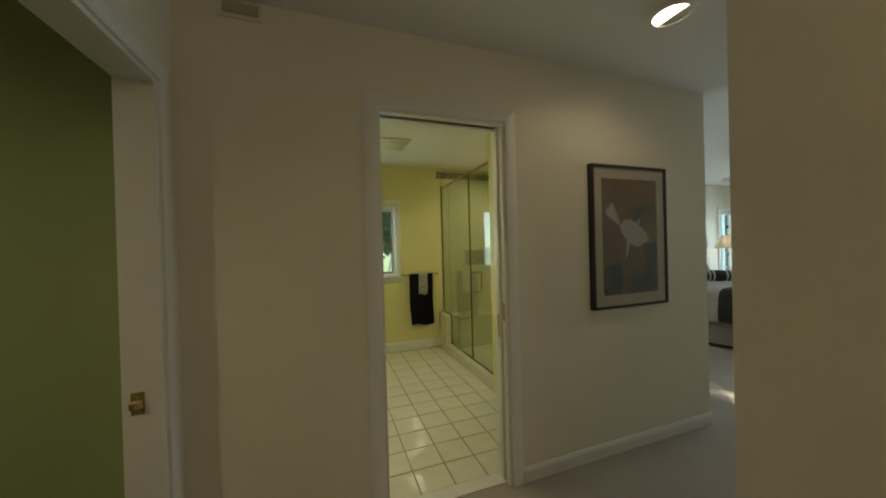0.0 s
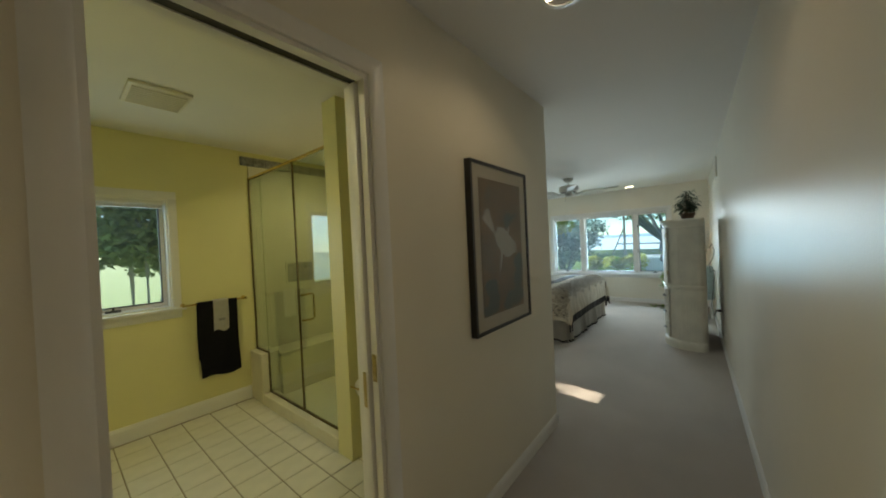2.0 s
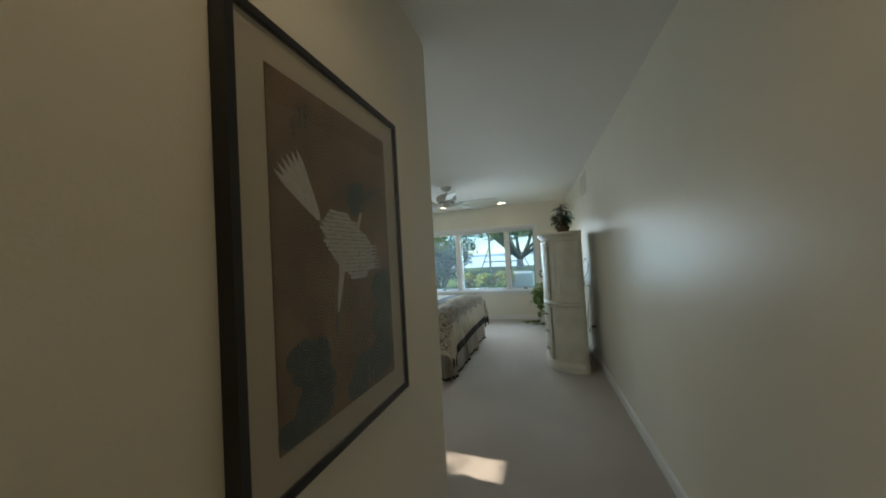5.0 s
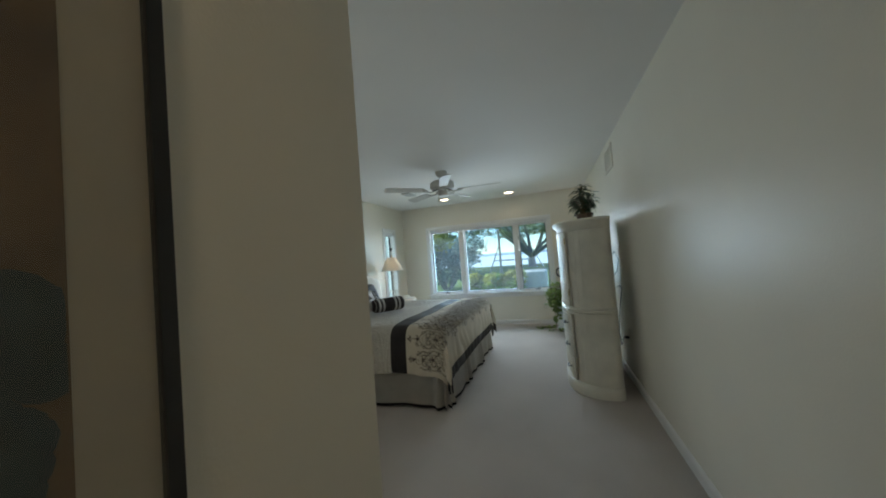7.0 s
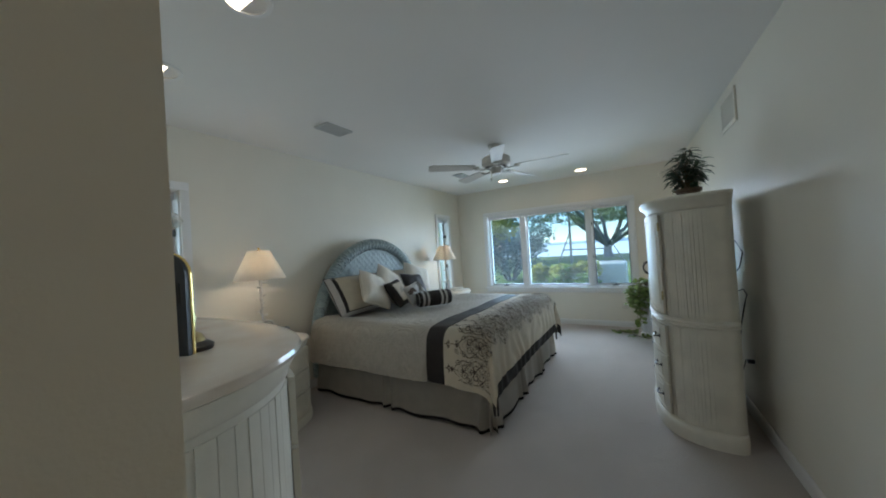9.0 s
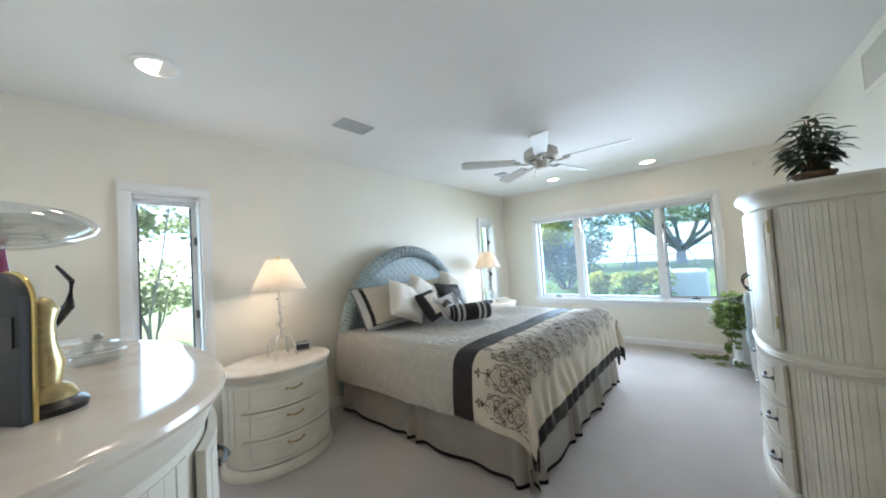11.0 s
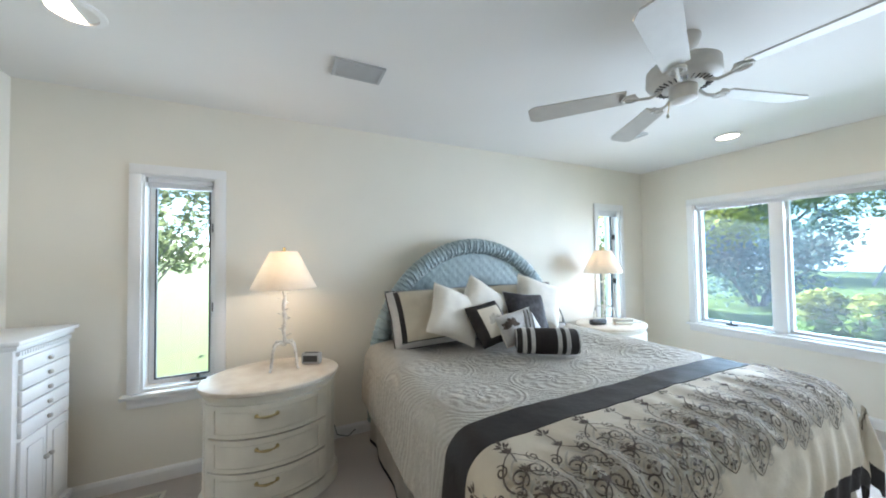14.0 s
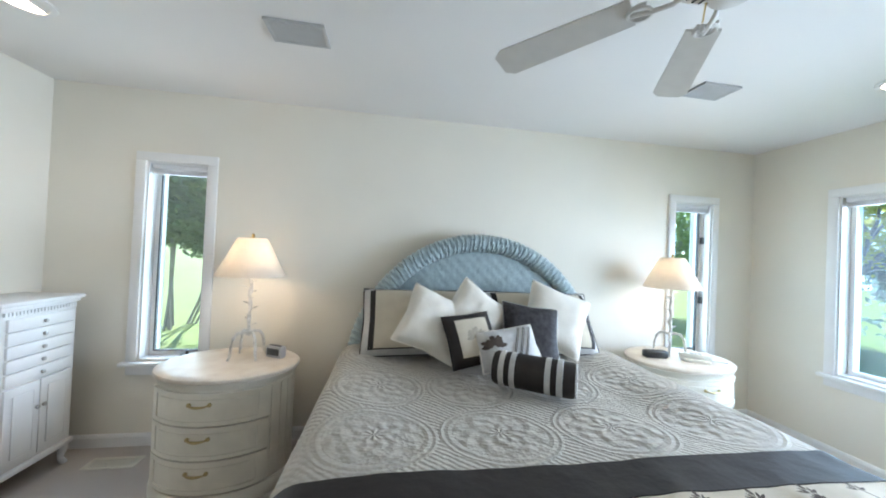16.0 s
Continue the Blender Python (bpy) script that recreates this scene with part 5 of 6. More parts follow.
def ceiling_fan():
    t = thing("ceiling_fan", (7.265, 2.622, CEIL), "ivory five-blade ceiling fan with scrolled blade irons", "ceiling fan")
    part("canopy", lathe(bmesh.new(), [(0.0, 0.0), (0.078, 0.0), (0.078, -0.012), (0.066, -0.045), (0.035, -0.07), (0.0, -0.072)], 28), FANWHITE, t)
    part("downrod", tube(bmesh.new(), [(0, 0, -0.07), (0, 0, -0.125)], 0.014, 14), FANWHITE, t)
    motor = part("motor_housing", lathe(bmesh.new(), [(0.0, -0.105), (0.06, -0.108), (0.125, -0.122), (0.152, -0.142), (0.155, -0.20), (0.148, -0.212), (0.12, -0.232), (0.075, -0.238), (0.0, -0.238)], 40), FANWHITE, t)
    for i in range(30):
        a = 2 * math.pi * i / 30
        c, s = math.cos(a), math.sin(a)
        part("cooling_slot", tube(bmesh.new(), [(0.088 * c, 0.088 * s, -0.2385), (0.118 * c, 0.118 * s, -0.2335)], 0.0035, 4), DARKPLASTIC, motor)
    part("switch_cup", lathe(bmesh.new(), [(0.058, -0.238), (0.06, -0.255), (0.056, -0.30), (0.045, -0.306), (0.0, -0.308)], 28), FANWHITE, t)
    part("pull_chain", tube(bmesh.new(), [(-0.045, 0.04, -0.30), (-0.05, 0.045, -0.36)], 0.0022, 6), GOLD, t)
    part("chain_bob", lathe(bmesh.new(), [(0, -0.385), (0.007, -0.378), (0.005, -0.36), (0, -0.355)], 10, (-0.05, 0.045, 0)), FANWHITE, t)
    for k in range(5):
        a = radians(-14 + 72 * k)
        m = Matrix.Rotation(a, 4, "Z")
        bm = bmesh.new()
        n = 14
        out = []
        for i in range(n + 1):
            s = i / n
            w = 0.052 + 0.018 * s
            out.append((0.245 + 0.49 * s, w if s < 0.93 else w * math.sqrt(max(0.0, 1 - ((s - 0.93) / 0.07) ** 2 * 0.6))))
        outline = out + [(x, -y) for x, y in out[::-1]]
        prism(bm, outline, -0.004, 0.004)
        bmesh.ops.transform(bm, matrix=m @ Matrix.Translation((0, 0, -0.236)) @ Matrix.Rotation(radians(12), 4, "X"), verts=bm.verts)
        blade = part("blade", bm, FANWHITE, t)
        bm = bmesh.new()
        tube(bm, [(0.09, 0, -0.240), (0.14, 0, -0.262), (0.19, 0, -0.258), (0.25, 0, -0.246)], 0.008, 8)
        for s in (-1, 1):
            tube(bm, [(0.19 + 0.035 * (1 - math.cos(q)), s * 0.032 * math.sin(q), -0.256 + 0.0025 * q) for q in [i * 0.6 for i in range(10)]], 0.006, 6)
        bmesh.ops.transform(bm, matrix=m, verts=bm.verts)
        part("blade_iron", bm, FANWHITE, blade)
    return t


ceiling_fan()

# small wall things
th = thing("thermostat", (2.43, y_right(2.43), 1.485), "ivory plastic wall thermostat with a small coloured gauge", "thermostat")
part("body", B(-0.045, 0.045, 0.0, 0.011, -0.07, 0.07, 0.004), WHITEPLASTIC, th)
part("cover", B(-0.041, 0.022, 0.011, 0.016, -0.066, 0.064, 0.002), WHITEPLASTIC, th)
part("gauge_mark", B(-0.016, 0.0, 0.016, 0.0172, -0.025, -0.012), RED, th)
part("gauge_mark", B(-0.016, 0.0, 0.016, 0.0172, -0.038, -0.026), BLUEMARK, th)
for z in (0.016, 0.04, -0.053):
    part("button", B(-0.033, -0.017, 0.016, 0.018, z - 0.005, z + 0.005, 0.0008), WHITEPLASTIC, th)
part("side_panel", B(0.022, 0.045, 0.011, 0.02, -0.05, 0.065, 0.002), WHITEPLASTIC, th)
sw = thing("light_switch", (-0.1, YH, 1.14), "pale switch plate on the olive wall", "switch")
part("plate", B(-0.036, 0.036, -0.006, 0.0, -0.058, 0.058, 0.002), WHITEPLASTIC, sw)
part("toggle", B(-0.005, 0.005, -0.014, -0.006, -0.012, 0.012, 0.001), WHITEPLASTIC, sw)
ds = thing("wall_sensor", (XW, 1.02, 2.26), "small ivory sensor on the window wall", "sensor")
part("body", lathe(bmesh.new(), [(0, -0.035), (0.03, -0.034), (0.036, -0.02), (0.036, 0.02), (0.03, 0.034), (0, 0.035)], 20, sx=0.6), WHITEPLASTIC, ds)
ol = thing("wall_outlet", (XW, 1.60, 0.33), "white wall outlet below the window", "outlet")
part("plate", B(-0.006, 0.0, -0.036, 0.036, -0.058, 0.058, 0.002), WHITEPLASTIC, ol)
for z in (-0.02, 0.02):
    part("socket", B(-0.0075, -0.006, -0.016, 0.016, z - 0.013, z + 0.013, 0.0005), WHITEPLASTIC, ol)

# ---- framed print ----
pic = thing("framed_print", (3.335, YH - 0.012, 1.395), "tall black-framed print, white plumage over brown, cream mat", "picture")
PW_, PH_ = 0.322, 0.455
part("frame", pierced(bmesh.new(), -PW_, PW_, -PH_, PH_, -0.024, 0.012, [(-PW_ + 0.017, PW_ - 0.017, -PH_ + 0.017, PH_ - 0.017)], AX), BLACK, pic, "glossy black wooden frame")
part("mat_board", B(-PW_ + 0.016, PW_ - 0.016, -0.013, -0.004, -PH_ + 0.016, PH_ - 0.016), MAT, pic, "cream mat board", smooth=False)
part("print", B(-0.236, 0.236, -0.0155, -0.013, -0.37, 0.37), PAPER, pic, "brown ground of the print", smooth=False)


def flat_shape(pts, y, mat, name, parent, label=""):
    bm = bmesh.new()
    bm.faces.new([bm.verts.new((x, y, z)) for x, z in pts])
    return part(name, bm, mat, parent, label, smooth=False)


def blob(cx, cz, rx, rz, seed, n=18):
    r = random.Random(seed)
    return [(cx + rx * (1 + 0.25 * math.sin(3 * q + seed) * r.uniform(0.4, 1)) * math.cos(q), cz + rz * (1 + 0.2 * math.cos(4 * q + seed) * r.uniform(0.4, 1)) * math.sin(q)) for q in [2 * math.pi * i / n for i in range(n)]]


rng = random.Random(21)
for cx, cz, rx, rz in ((0.18, -0.10, 0.05, 0.05), (0.17, -0.20, 0.045, 0.06), (0.20, -0.15, 0.036, 0.05), (-0.15, -0.22, 0.06, 0.045), (-0.12, -0.30, 0.055, 0.05), (-0.19, -0.34, 0.045, 0.03), (0.08, -0.31, 0.075, 0.045), (0.17, -0.29, 0.055, 0.05), (0.03, -0.34, 0.05, 0.03)):
    bm = bmesh.new()
    for k in range(13):      # a spray of rounded leaflets
        a = rng.uniform(0, 6.28)
        x, z, q = cx + rx * 0.6 * math.cos(a), cz + rz * 0.6 * math.sin(a), rng.uniform(0.5, 0.85) * min(rx, rz)
        bm.faces.new([bm.verts.new((min(0.234, x + q * math.cos(b)), -0.0157 - rng.random() * 0.0008, max(-0.368, z + q * 0.85 * math.sin(b)))) for b in [2 * math.pi * i / 14 for i in range(14)]])
    part("painted_foliage", bm, PRINTGREEN, pic, smooth=False)
BODY = [(-0.10, 0.075), (-0.06, 0.108), (0.0, 0.11), (0.051, 0.08), (0.093, 0.056), (0.124, 0.028), (0.139, -0.033), (0.077, -0.060), (0.022, -0.060), (-0.03, -0.03), (-0.08, 0.03)]
flat_shape(BODY, -0.0170, PRINTSHADE, "painted_plumage", pic, "white plumage shape")


def inside(x, z, poly):
    hit = False
    for (ax, az), (bx, bz) in zip(poly, poly[1:] + poly[:1]):
        if (az > z) != (bz > z) and x < (bx - ax) * (z - az) / (bz - az) + ax:
            hit = not hit
    return hit


def lens(bm, x, z, l, w, y, tilt=0.0, tip=0.35):
    c, s = math.cos(tilt), math.sin(tilt)
    ring = [(-0.5, 0), (-0.42, 0.38), (-0.1, 0.5), (0.3, 0.5), (0.46, tip), (0.5, 0), (0.46, -tip), (0.3, -0.5), (-0.1, -0.5), (-0.42, -0.38)]
    bm.faces.new([bm.verts.new((x + a * l * c - b * w * s, y, z + a * l * s + b * w * c)) for a, b in ring])


bm = bmesh.new()
for row in range(17):
    for col in range(14):
        x = -0.11 + col * 0.019 + 0.0095 * (row % 2) + rng.uniform(-0.002, 0.002)
        z = 0.105 - row * 0.0102 + rng.uniform(-0.001, 0.001)
        if inside(x, z, BODY):
            lens(bm, x, z, 0.023, 0.0088, -0.0173 - (14 - col) * 0.00003, rng.uniform(-0.2, 0.05))
for k in range(7):
    z0, x1, z1 = 0.026 - 0.010 * k, 0.160 + 0.0045 * k, 0.023 - 0.0105 * k
    bm.faces.new([bm.verts.new((x, -0.0178, z)) for x, z in ((0.115, z0 + 0.003), (0.14, (z0 + z1) / 2 + 0.0045), (x1, z1), (0.14, (z0 + z1) / 2 - 0.001), (0.115, z0 - 0.004))])
for k in range(6):
    a = 2.0 + 0.11 * k
    lens(bm, -0.10 + 0.075 * math.cos(a), 0.075 + 0.085 * math.sin(a), 0.16, 0.016, -0.0176 - 0.00003 * k, a, 0.1)
part("painted_feathers", bm, PRINTWHITE, pic)["kind"] = "stuff"
flat_shape([(0.048, 0.072), (0.070, 0.118), (0.082, 0.115), (0.060, 0.066)], -0.0177, PRINTWHITE, "painted_stroke", pic)
flat_shape([(-0.005, -0.01), (-0.03, -0.10), (-0.045, -0.14), (-0.05, -0.14), (-0.045, -0.09), (-0.03, 0.0)], -0.0177, PRINTWHITE, "painted_stroke", pic)
flat_shape([(-0.044, -0.135), (-0.05, -0.138), (-0.062, -0.175), (-0.058, -0.195), (-0.050, -0.165)], -0.0178, PRINTGREEN, "painted_stroke", pic)
flat_shape([(0.03, 0.105), (0.012, 0.15), (0.03, 0.195), (0.05, 0.188), (0.062, 0.205), (0.10, 0.19), (0.085, 0.175), (0.13, 0.168), (0.09, 0.145), (0.066, 0.118), (0.05, 0.10)], -0.0172, PRINTGREEN, "painted_shadow", pic)
flat_shape([(0.10, 0.172), (0.16, 0.196), (0.212, 0.213), (0.213, 0.208), (0.165, 0.188), (0.10, 0.160)], -0.0171, PRINTGREEN, "painted_twig", pic)
flat_shape([(0.075, 0.122), (0.12, 0.150), (0.17, 0.188), (0.172, 0.183), (0.12, 0.143), (0.078, 0.116)], -0.01705, PRINTGREEN, "painted_twig", pic)
bm = bmesh.new()
for cx, cz, h in ((-0.15, 0.30, 0.05), (-0.13, 0.31, 0.06), (-0.17, 0.27, 0.04)):
    for k in range(3):
        box(bm, cx - 0.005, cx + 0.005, -0.0165, -0.0157, cz - h / 2 + k * h / 3, cz - h / 2 + k * h / 3 + h * 0.22)
part("brush_marks", bm, PRINTGREEN, pic, "columns of unreadable brush marks")
glz = part("glazing", B(-PW_ + 0.016, PW_ - 0.016, -0.0225, -0.0215, -PH_ + 0.016, PH_ - 0.016), PICTUREGLASS, pic, smooth=False)
glz.visible_shadow = False

# ---- bathroom ----
SHX = 2.97
structure("wall_nook", B(2.905, CX - 0.12, 2.72, 2.88, 0, CEIL), BATHWALL, "yellow painted end wall of the shower")
structure("shower_wall_north", B(SHX, CX - 0.12, YB - 0.012, YB, 0.0, 2.3), SHELL, "pale glazed shower wall")
structure("shower_wall_east", B(CX - 0.132, CX - 0.12, 2.88, YB - 0.012, 0.0, 2.3), SHELL, "pale glazed shower wall")
structure("shower_floor", B(SHX + 0.05, CX - 0.132, 2.88, YB - 0.012, -0.006, 0.03), SHELL, "shower floor")
bx_ = tagged(new("tile_border"), "grey patterned border tiles above the shower", kind="structure")
for i in range(9):
    part("border_tile", B(2.90 + i * 0.12, 3.017 + i * 0.12, YB - 0.018, YB - 0.004, 2.302, 2.39, 0.002), BORDER, bx_)
for i in range(11):
    part("border_tile", B(CX - 0.138, CX - 0.122, 2.9 + i * 0.13, 3.027 + i * 0.13, 2.302, 2.39, 0.002), BORDER, bx_)
structure("shower_curb", B(2.90, SHX + 0.05, 2.88, 4.12, -0.006, 0.10, 0.008), SHELL, "tiled shower curb")
structure("shower_bench", B(2.90, SHX + 0.10, 4.12, YB - 0.012, 0.0, 0.47, 0.008), SHELL, "low tiled knee wall")
structure("shower_seat", B(SHX + 0.10, CX - 0.132, 4.08, YB - 0.012, 0.03, 0.44, 0.008), SHELL, "tiled shower seat")
niche = thing("shower_niche", (3.45, YB - 0.02, 1.2), "recessed soap niche edged with tile", "niche")
part("frame", pierced(bmesh.new(), -0.16, 0.16, -0.12, 0.12, -0.006, 0.008, [(-0.145, 0.145, -0.105, 0.105)], AX), SHELL, niche)
part("back", B(-0.145, 0.145, 0.002, 0.006, -0.105, 0.105), BORDER, niche)
enc = thing("shower_enclosure", (SHX, 3.5, 0), "frameless glass shower enclosure with brass-edged frame", "shower")
for z0, z1, y0, y1, nm in ((0.49, 2.16, 0.62, YB - 3.5 - 0.015, "glass_panel"), (0.115, 2.16, -0.02, 0.6195, "glass_panel"), (0.115, 2.16, -0.60, -0.03, "glass_door")):
    g = part(nm, B(-0.004, 0.004, y0, y1, z0, z1), SHOWERGLASS, enc, smooth=False)
    g.visible_shadow = False
    if nm == "glass_door":
        part("handle", tube(bmesh.new(), [(0.004, -0.05, 1.06), (0.10, -0.05, 1.065), (0.115, -0.05, 1.05), (0.115, -0.05, 0.86), (0.10, -0.05, 0.845), (0.004, -0.05, 0.85)], 0.008, 8), GOLD, g, "brass pull handle")
for y0, y1, z0, z1 in ((-0.62, YB - 3.5, 2.16, 2.185), (0.62, YB - 3.5, 0.47, 0.49), (-0.62, 0.62, 0.10, 0.115)):
    part("rail", B(-0.010, 0.010, y0, y1, z0, z1 - 0.004, 0.002), GOLD if z0 > 2 else DARKBRASS, enc)
for y, z0, z1 in ((YB - 3.5 - 0.012, 0.47, 2.16), (0.615, 0.10, 0.475), (-0.025, 0.115, 2.16), (-0.61, 0.10, 2.16)):
    part("stile", B(-0.007, 0.007, y - 0.006, y + 0.006, z0, z1, 0.002), DARKBRASS, enc)
bar = thing("towel_bar", (2.60, YB, 1.0), "slim brass towel bar on the bathroom wall", "towel bar")
part("rod", tube(bmesh.new(), [(-0.22, -0.06, 0), (0.28, -0.06, 0)], 0.008, 10), GOLD, bar)
for x in (-0.21, 0.27):
    part("bracket", tube(bmesh.new(), [(x, 0, 0), (x, -0.065, 0)], [0.02, 0.011], 12), GOLD, bar)


def towel(name, x, w, drop_f, drop_b, y, mat, label, r):
    t = thing(name, (x, YB - 0.06, 1.0), label, "towel")
    bm = bmesh.new()
    prof = [(-r, -drop_f + drop_f * i / 10) for i in range(11)] + [(r * math.sin(radians(q)), r * math.cos(radians(q))) for q in (-60, -30, 0, 30, 60)] + [(r, -drop_b * i / 8) for i in range(9)]
    n = 14
    g = []
    for i in range(n + 1):
        xx = -w / 2 + w * i / n
        g.append([bm.verts.new((xx + 0.012 * math.sin(z * 7) * (-z), yy - 0.012 * abs(math.sin(i * 0.7)) * max(0, -z) * (1 if yy < 0 else 0), z + 0.012 * math.sin(i * 0.5) * (1 if z < -drop_f * 0.9 and yy < 0 else 0))) for yy, z in prof])
    for i in range(n):
        for j in range(len(prof) - 1):
            bm.faces.new((g[i][j], g[i + 1][j], g[i + 1][j + 1], g[i][j + 1]))
    bmesh.ops.solidify(bm, geom=bm.faces, thickness=0.006)
    part("cloth", bm, mat, t)
    return t


towel("bath_towel", 2.635, 0.31, 0.66, 0.5, 0, NAVY, "black bath towel folded over the brass bar", 0.016)
ht = towel("hand_towel", 2.655, 0.12, 0.26, 0.2, 0, TOWELWHITE, "white hand towel with a small emblem over the black one", 0.026)
flat_shape(blob(0.0, -0.16, 0.03, 0.012, 3), -0.034, GREYCLOTH, "emblem", ht)
tp = thing("toilet_paper_holder", (2.985, 2.72, 0.50), "toilet paper roll on a brass holder", "toilet paper")
part("roll", lathe(bmesh.new(), [(0.02, -0.05), (0.056, -0.05), (0.058, -0.045), (0.058, 0.045), (0.056, 0.05), (0.02, 0.05), (0.02, -0.05)], 24, (0, 0, 0)), TOWELWHITE, tp).matrix_local = pose(0, -0.075, 0, 0, 90, 0)
part("arm", tube(bmesh.new(), [(-0.065, 0, 0), (-0.065, -0.075, 0), (0.06, -0.075, 0)], 0.006, 8), GOLD, tp)
ef = thing("exhaust_fan", (2.14, 3.5, CEIL - 0.03), "ivory louvred bathroom exhaust fan grille", "exhaust fan")
part("housing", B(-0.15, 0.15, -0.17, 0.17, 0.01, 0.03, 0.006), WHITEPLASTIC, ef)
for i in range(9):
    part("louvre", B(-0.13, 0.13, -0.13 + i * 0.032, -0.115 + i * 0.032, 0.0, 0.012, 0.002), WHITEPLASTIC, ef)
for lx, ly in ((3.55, 3.6), (1.5, 2.6)):
    t = thing("bath_ceiling_light", (lx, ly, CEIL - 0.015), "round flush bathroom ceiling light", "ceiling light")
    part("trim_ring", lathe(bmesh.new(), [(0.09, 0.0), (0.11, 0.004), (0.112, 0.015), (0.09, 0.015), (0.09, 0.0)], 32), TRIM, t)
    part("lens", lathe(bmesh.new(), [(0.0, 0.008), (0.088, 0.008), (0.088, 0.013), (0.0, 0.013)], 28), BULBGLOW, t)

# ---- things on the dresser and nightstands ----
DZ = 1.1055
book = thing("bookend", (4.315, 2.44, DZ), "arched dark bookend with a gilded plain figure shape", "bookend", rz=-60)
bm = bmesh.new()
pts = [(-0.06, 0.0)] + [(-0.06 + 0.06 * (1 - math.cos(math.pi * i / 12)), 0.21 + 0.06 * math.sin(math.pi * i / 12)) for i in range(13)] + [(0.06, 0.0)]
loft(bm, [[(x, y, z) for x, z in pts] for y in (0.0, 0.016)])
part("plate", bm, DARKPLASTIC, book)
part("base", lathe(bmesh.new(), [(0, 0), (0.07, 0), (0.072, 0.012), (0.06, 0.02), (0, 0.022)], 28, (0, 0.06, 0), sy=0.8), BLACK, book)
part("gilt_shape", lathe(bmesh.new(), [(0, 0.02), (0.048, 0.022), (0.04, 0.04), (0.025, 0.05), (0.03, 0.09), (0.02, 0.13), (0.018, 0.17), (0.024, 0.195), (0.014, 0.215), (0, 0.222)], 18, (0, 0.06, 0)), BRASS, book, "gilded plain shape")
part("felt_patch", B(-0.04, 0.045, -0.0025, 0.0, 0.135, 0.19), BLACK, book, "black felt patch")
part("gilt_edge", tube(bmesh.new(), [(x, 0.018, z) for x, z in pts], 0.004, 6), GOLD, book)
bowl = thing("crystal_dish", (4.46, 2.92, DZ), "small cut-crystal trinket box with a rose knob", "glass dish")
part("box", lathe(bmesh.new(), [(0, 0), (0.052, 0.0), (0.060, 0.014), (0.060, 0.030), (0.052, 0.032), (0.046, 0.007), (0, 0.007)], 8, sx=1.1, sy=0.8), CRYSTAL, bowl)
part("lid", lathe(bmesh.new(), [(0.062, 0.035), (0.048, 0.058), (0.024, 0.066), (0, 0.066), (0, 0.061), (0.022, 0.061), (0.043, 0.054), (0.058, 0.035), (0.062, 0.035)], 8, sx=1.1, sy=0.8), CRYSTAL, bowl, "faceted crystal lid")
part("rim", lathe(bmesh.new(), [(0.061, 0.0325), (0.063, 0.0335), (0.061, 0.0345), (0.058, 0.0335), (0.061, 0.0325)], 8, sx=1.1, sy=0.8), STEEL, bowl)
part("knob", lathe(bmesh.new(), [(0, 0.066), (0.012, 0.069), (0.017, 0.076), (0.012, 0.085), (0, 0.088)], 9), STEEL, bowl, "silver rose knob")
comp = thing("crystal_centerpiece", (4.295, 2.72, DZ), "footed crystal bowl with dark and plum glass stem", "glass bowl")
part("foot", lathe(bmesh.new(), [(0, 0), (0.07, 0), (0.072, 0.008), (0.03, 0.02), (0.012, 0.03), (0, 0.03)], 24), CRYSTAL, comp)
part("stem", lathe(bmesh.new(), [(0.012, 0.03), (0.03, 0.12), (0.036, 0.19), (0.022, 0.27), (0.014, 0.335)], 20), material("plum_glass", (0.25, 0.03, 0.08), 0.08), comp, "plum glass stem")
for s in (-1, 1):
    part("scroll_arm", tube(bmesh.new(), [(0.02, s * 0.02, 0.10), (0.07, s * 0.06, 0.13), (0.11, s * 0.075, 0.19), (0.115, s * 0.06, 0.25), (0.09, s * 0.05, 0.29)], [0.010, 0.012, 0.009, 0.005, 0.003], 8), BLACK, comp)
part("bowl", lathe(bmesh.new(), [(0.0, 0.332), (0.07, 0.335), (0.125, 0.348), (0.158, 0.368), (0.167, 0.386), (0.160, 0.402), (0.125, 0.424), (0.085, 0.434), (0.08, 0.428), (0.118, 0.415), (0.15, 0.396), (0.152, 0.382), (0.12, 0.358), (0.06, 0.346), (0, 0.344)], 20), CRYSTAL, comp, "heavy cut-crystal bowl")
gb = thing("glass_box", (4.345, 2.86, DZ), "tiny green glass block", "glass box")
part("block", B(-0.022, 0.022, -0.035, 0.035, 0, 0.026, 0.004), material("green_glass", (0.35, 0.5, 0.36), 0.06), gb)
pen = thing("pen_case", (4.27, 3.30, DZ), "slim black pen case", "case", rz=10)
part("body", B(-0.07, 0.07, -0.012, 0.012, 0, 0.014, 0.004), BLACK, pen)
part("clip", B(0.02, 0.068, -0.003, 0.003, 0.0142, 0.017, 0.001), GOLD, pen)

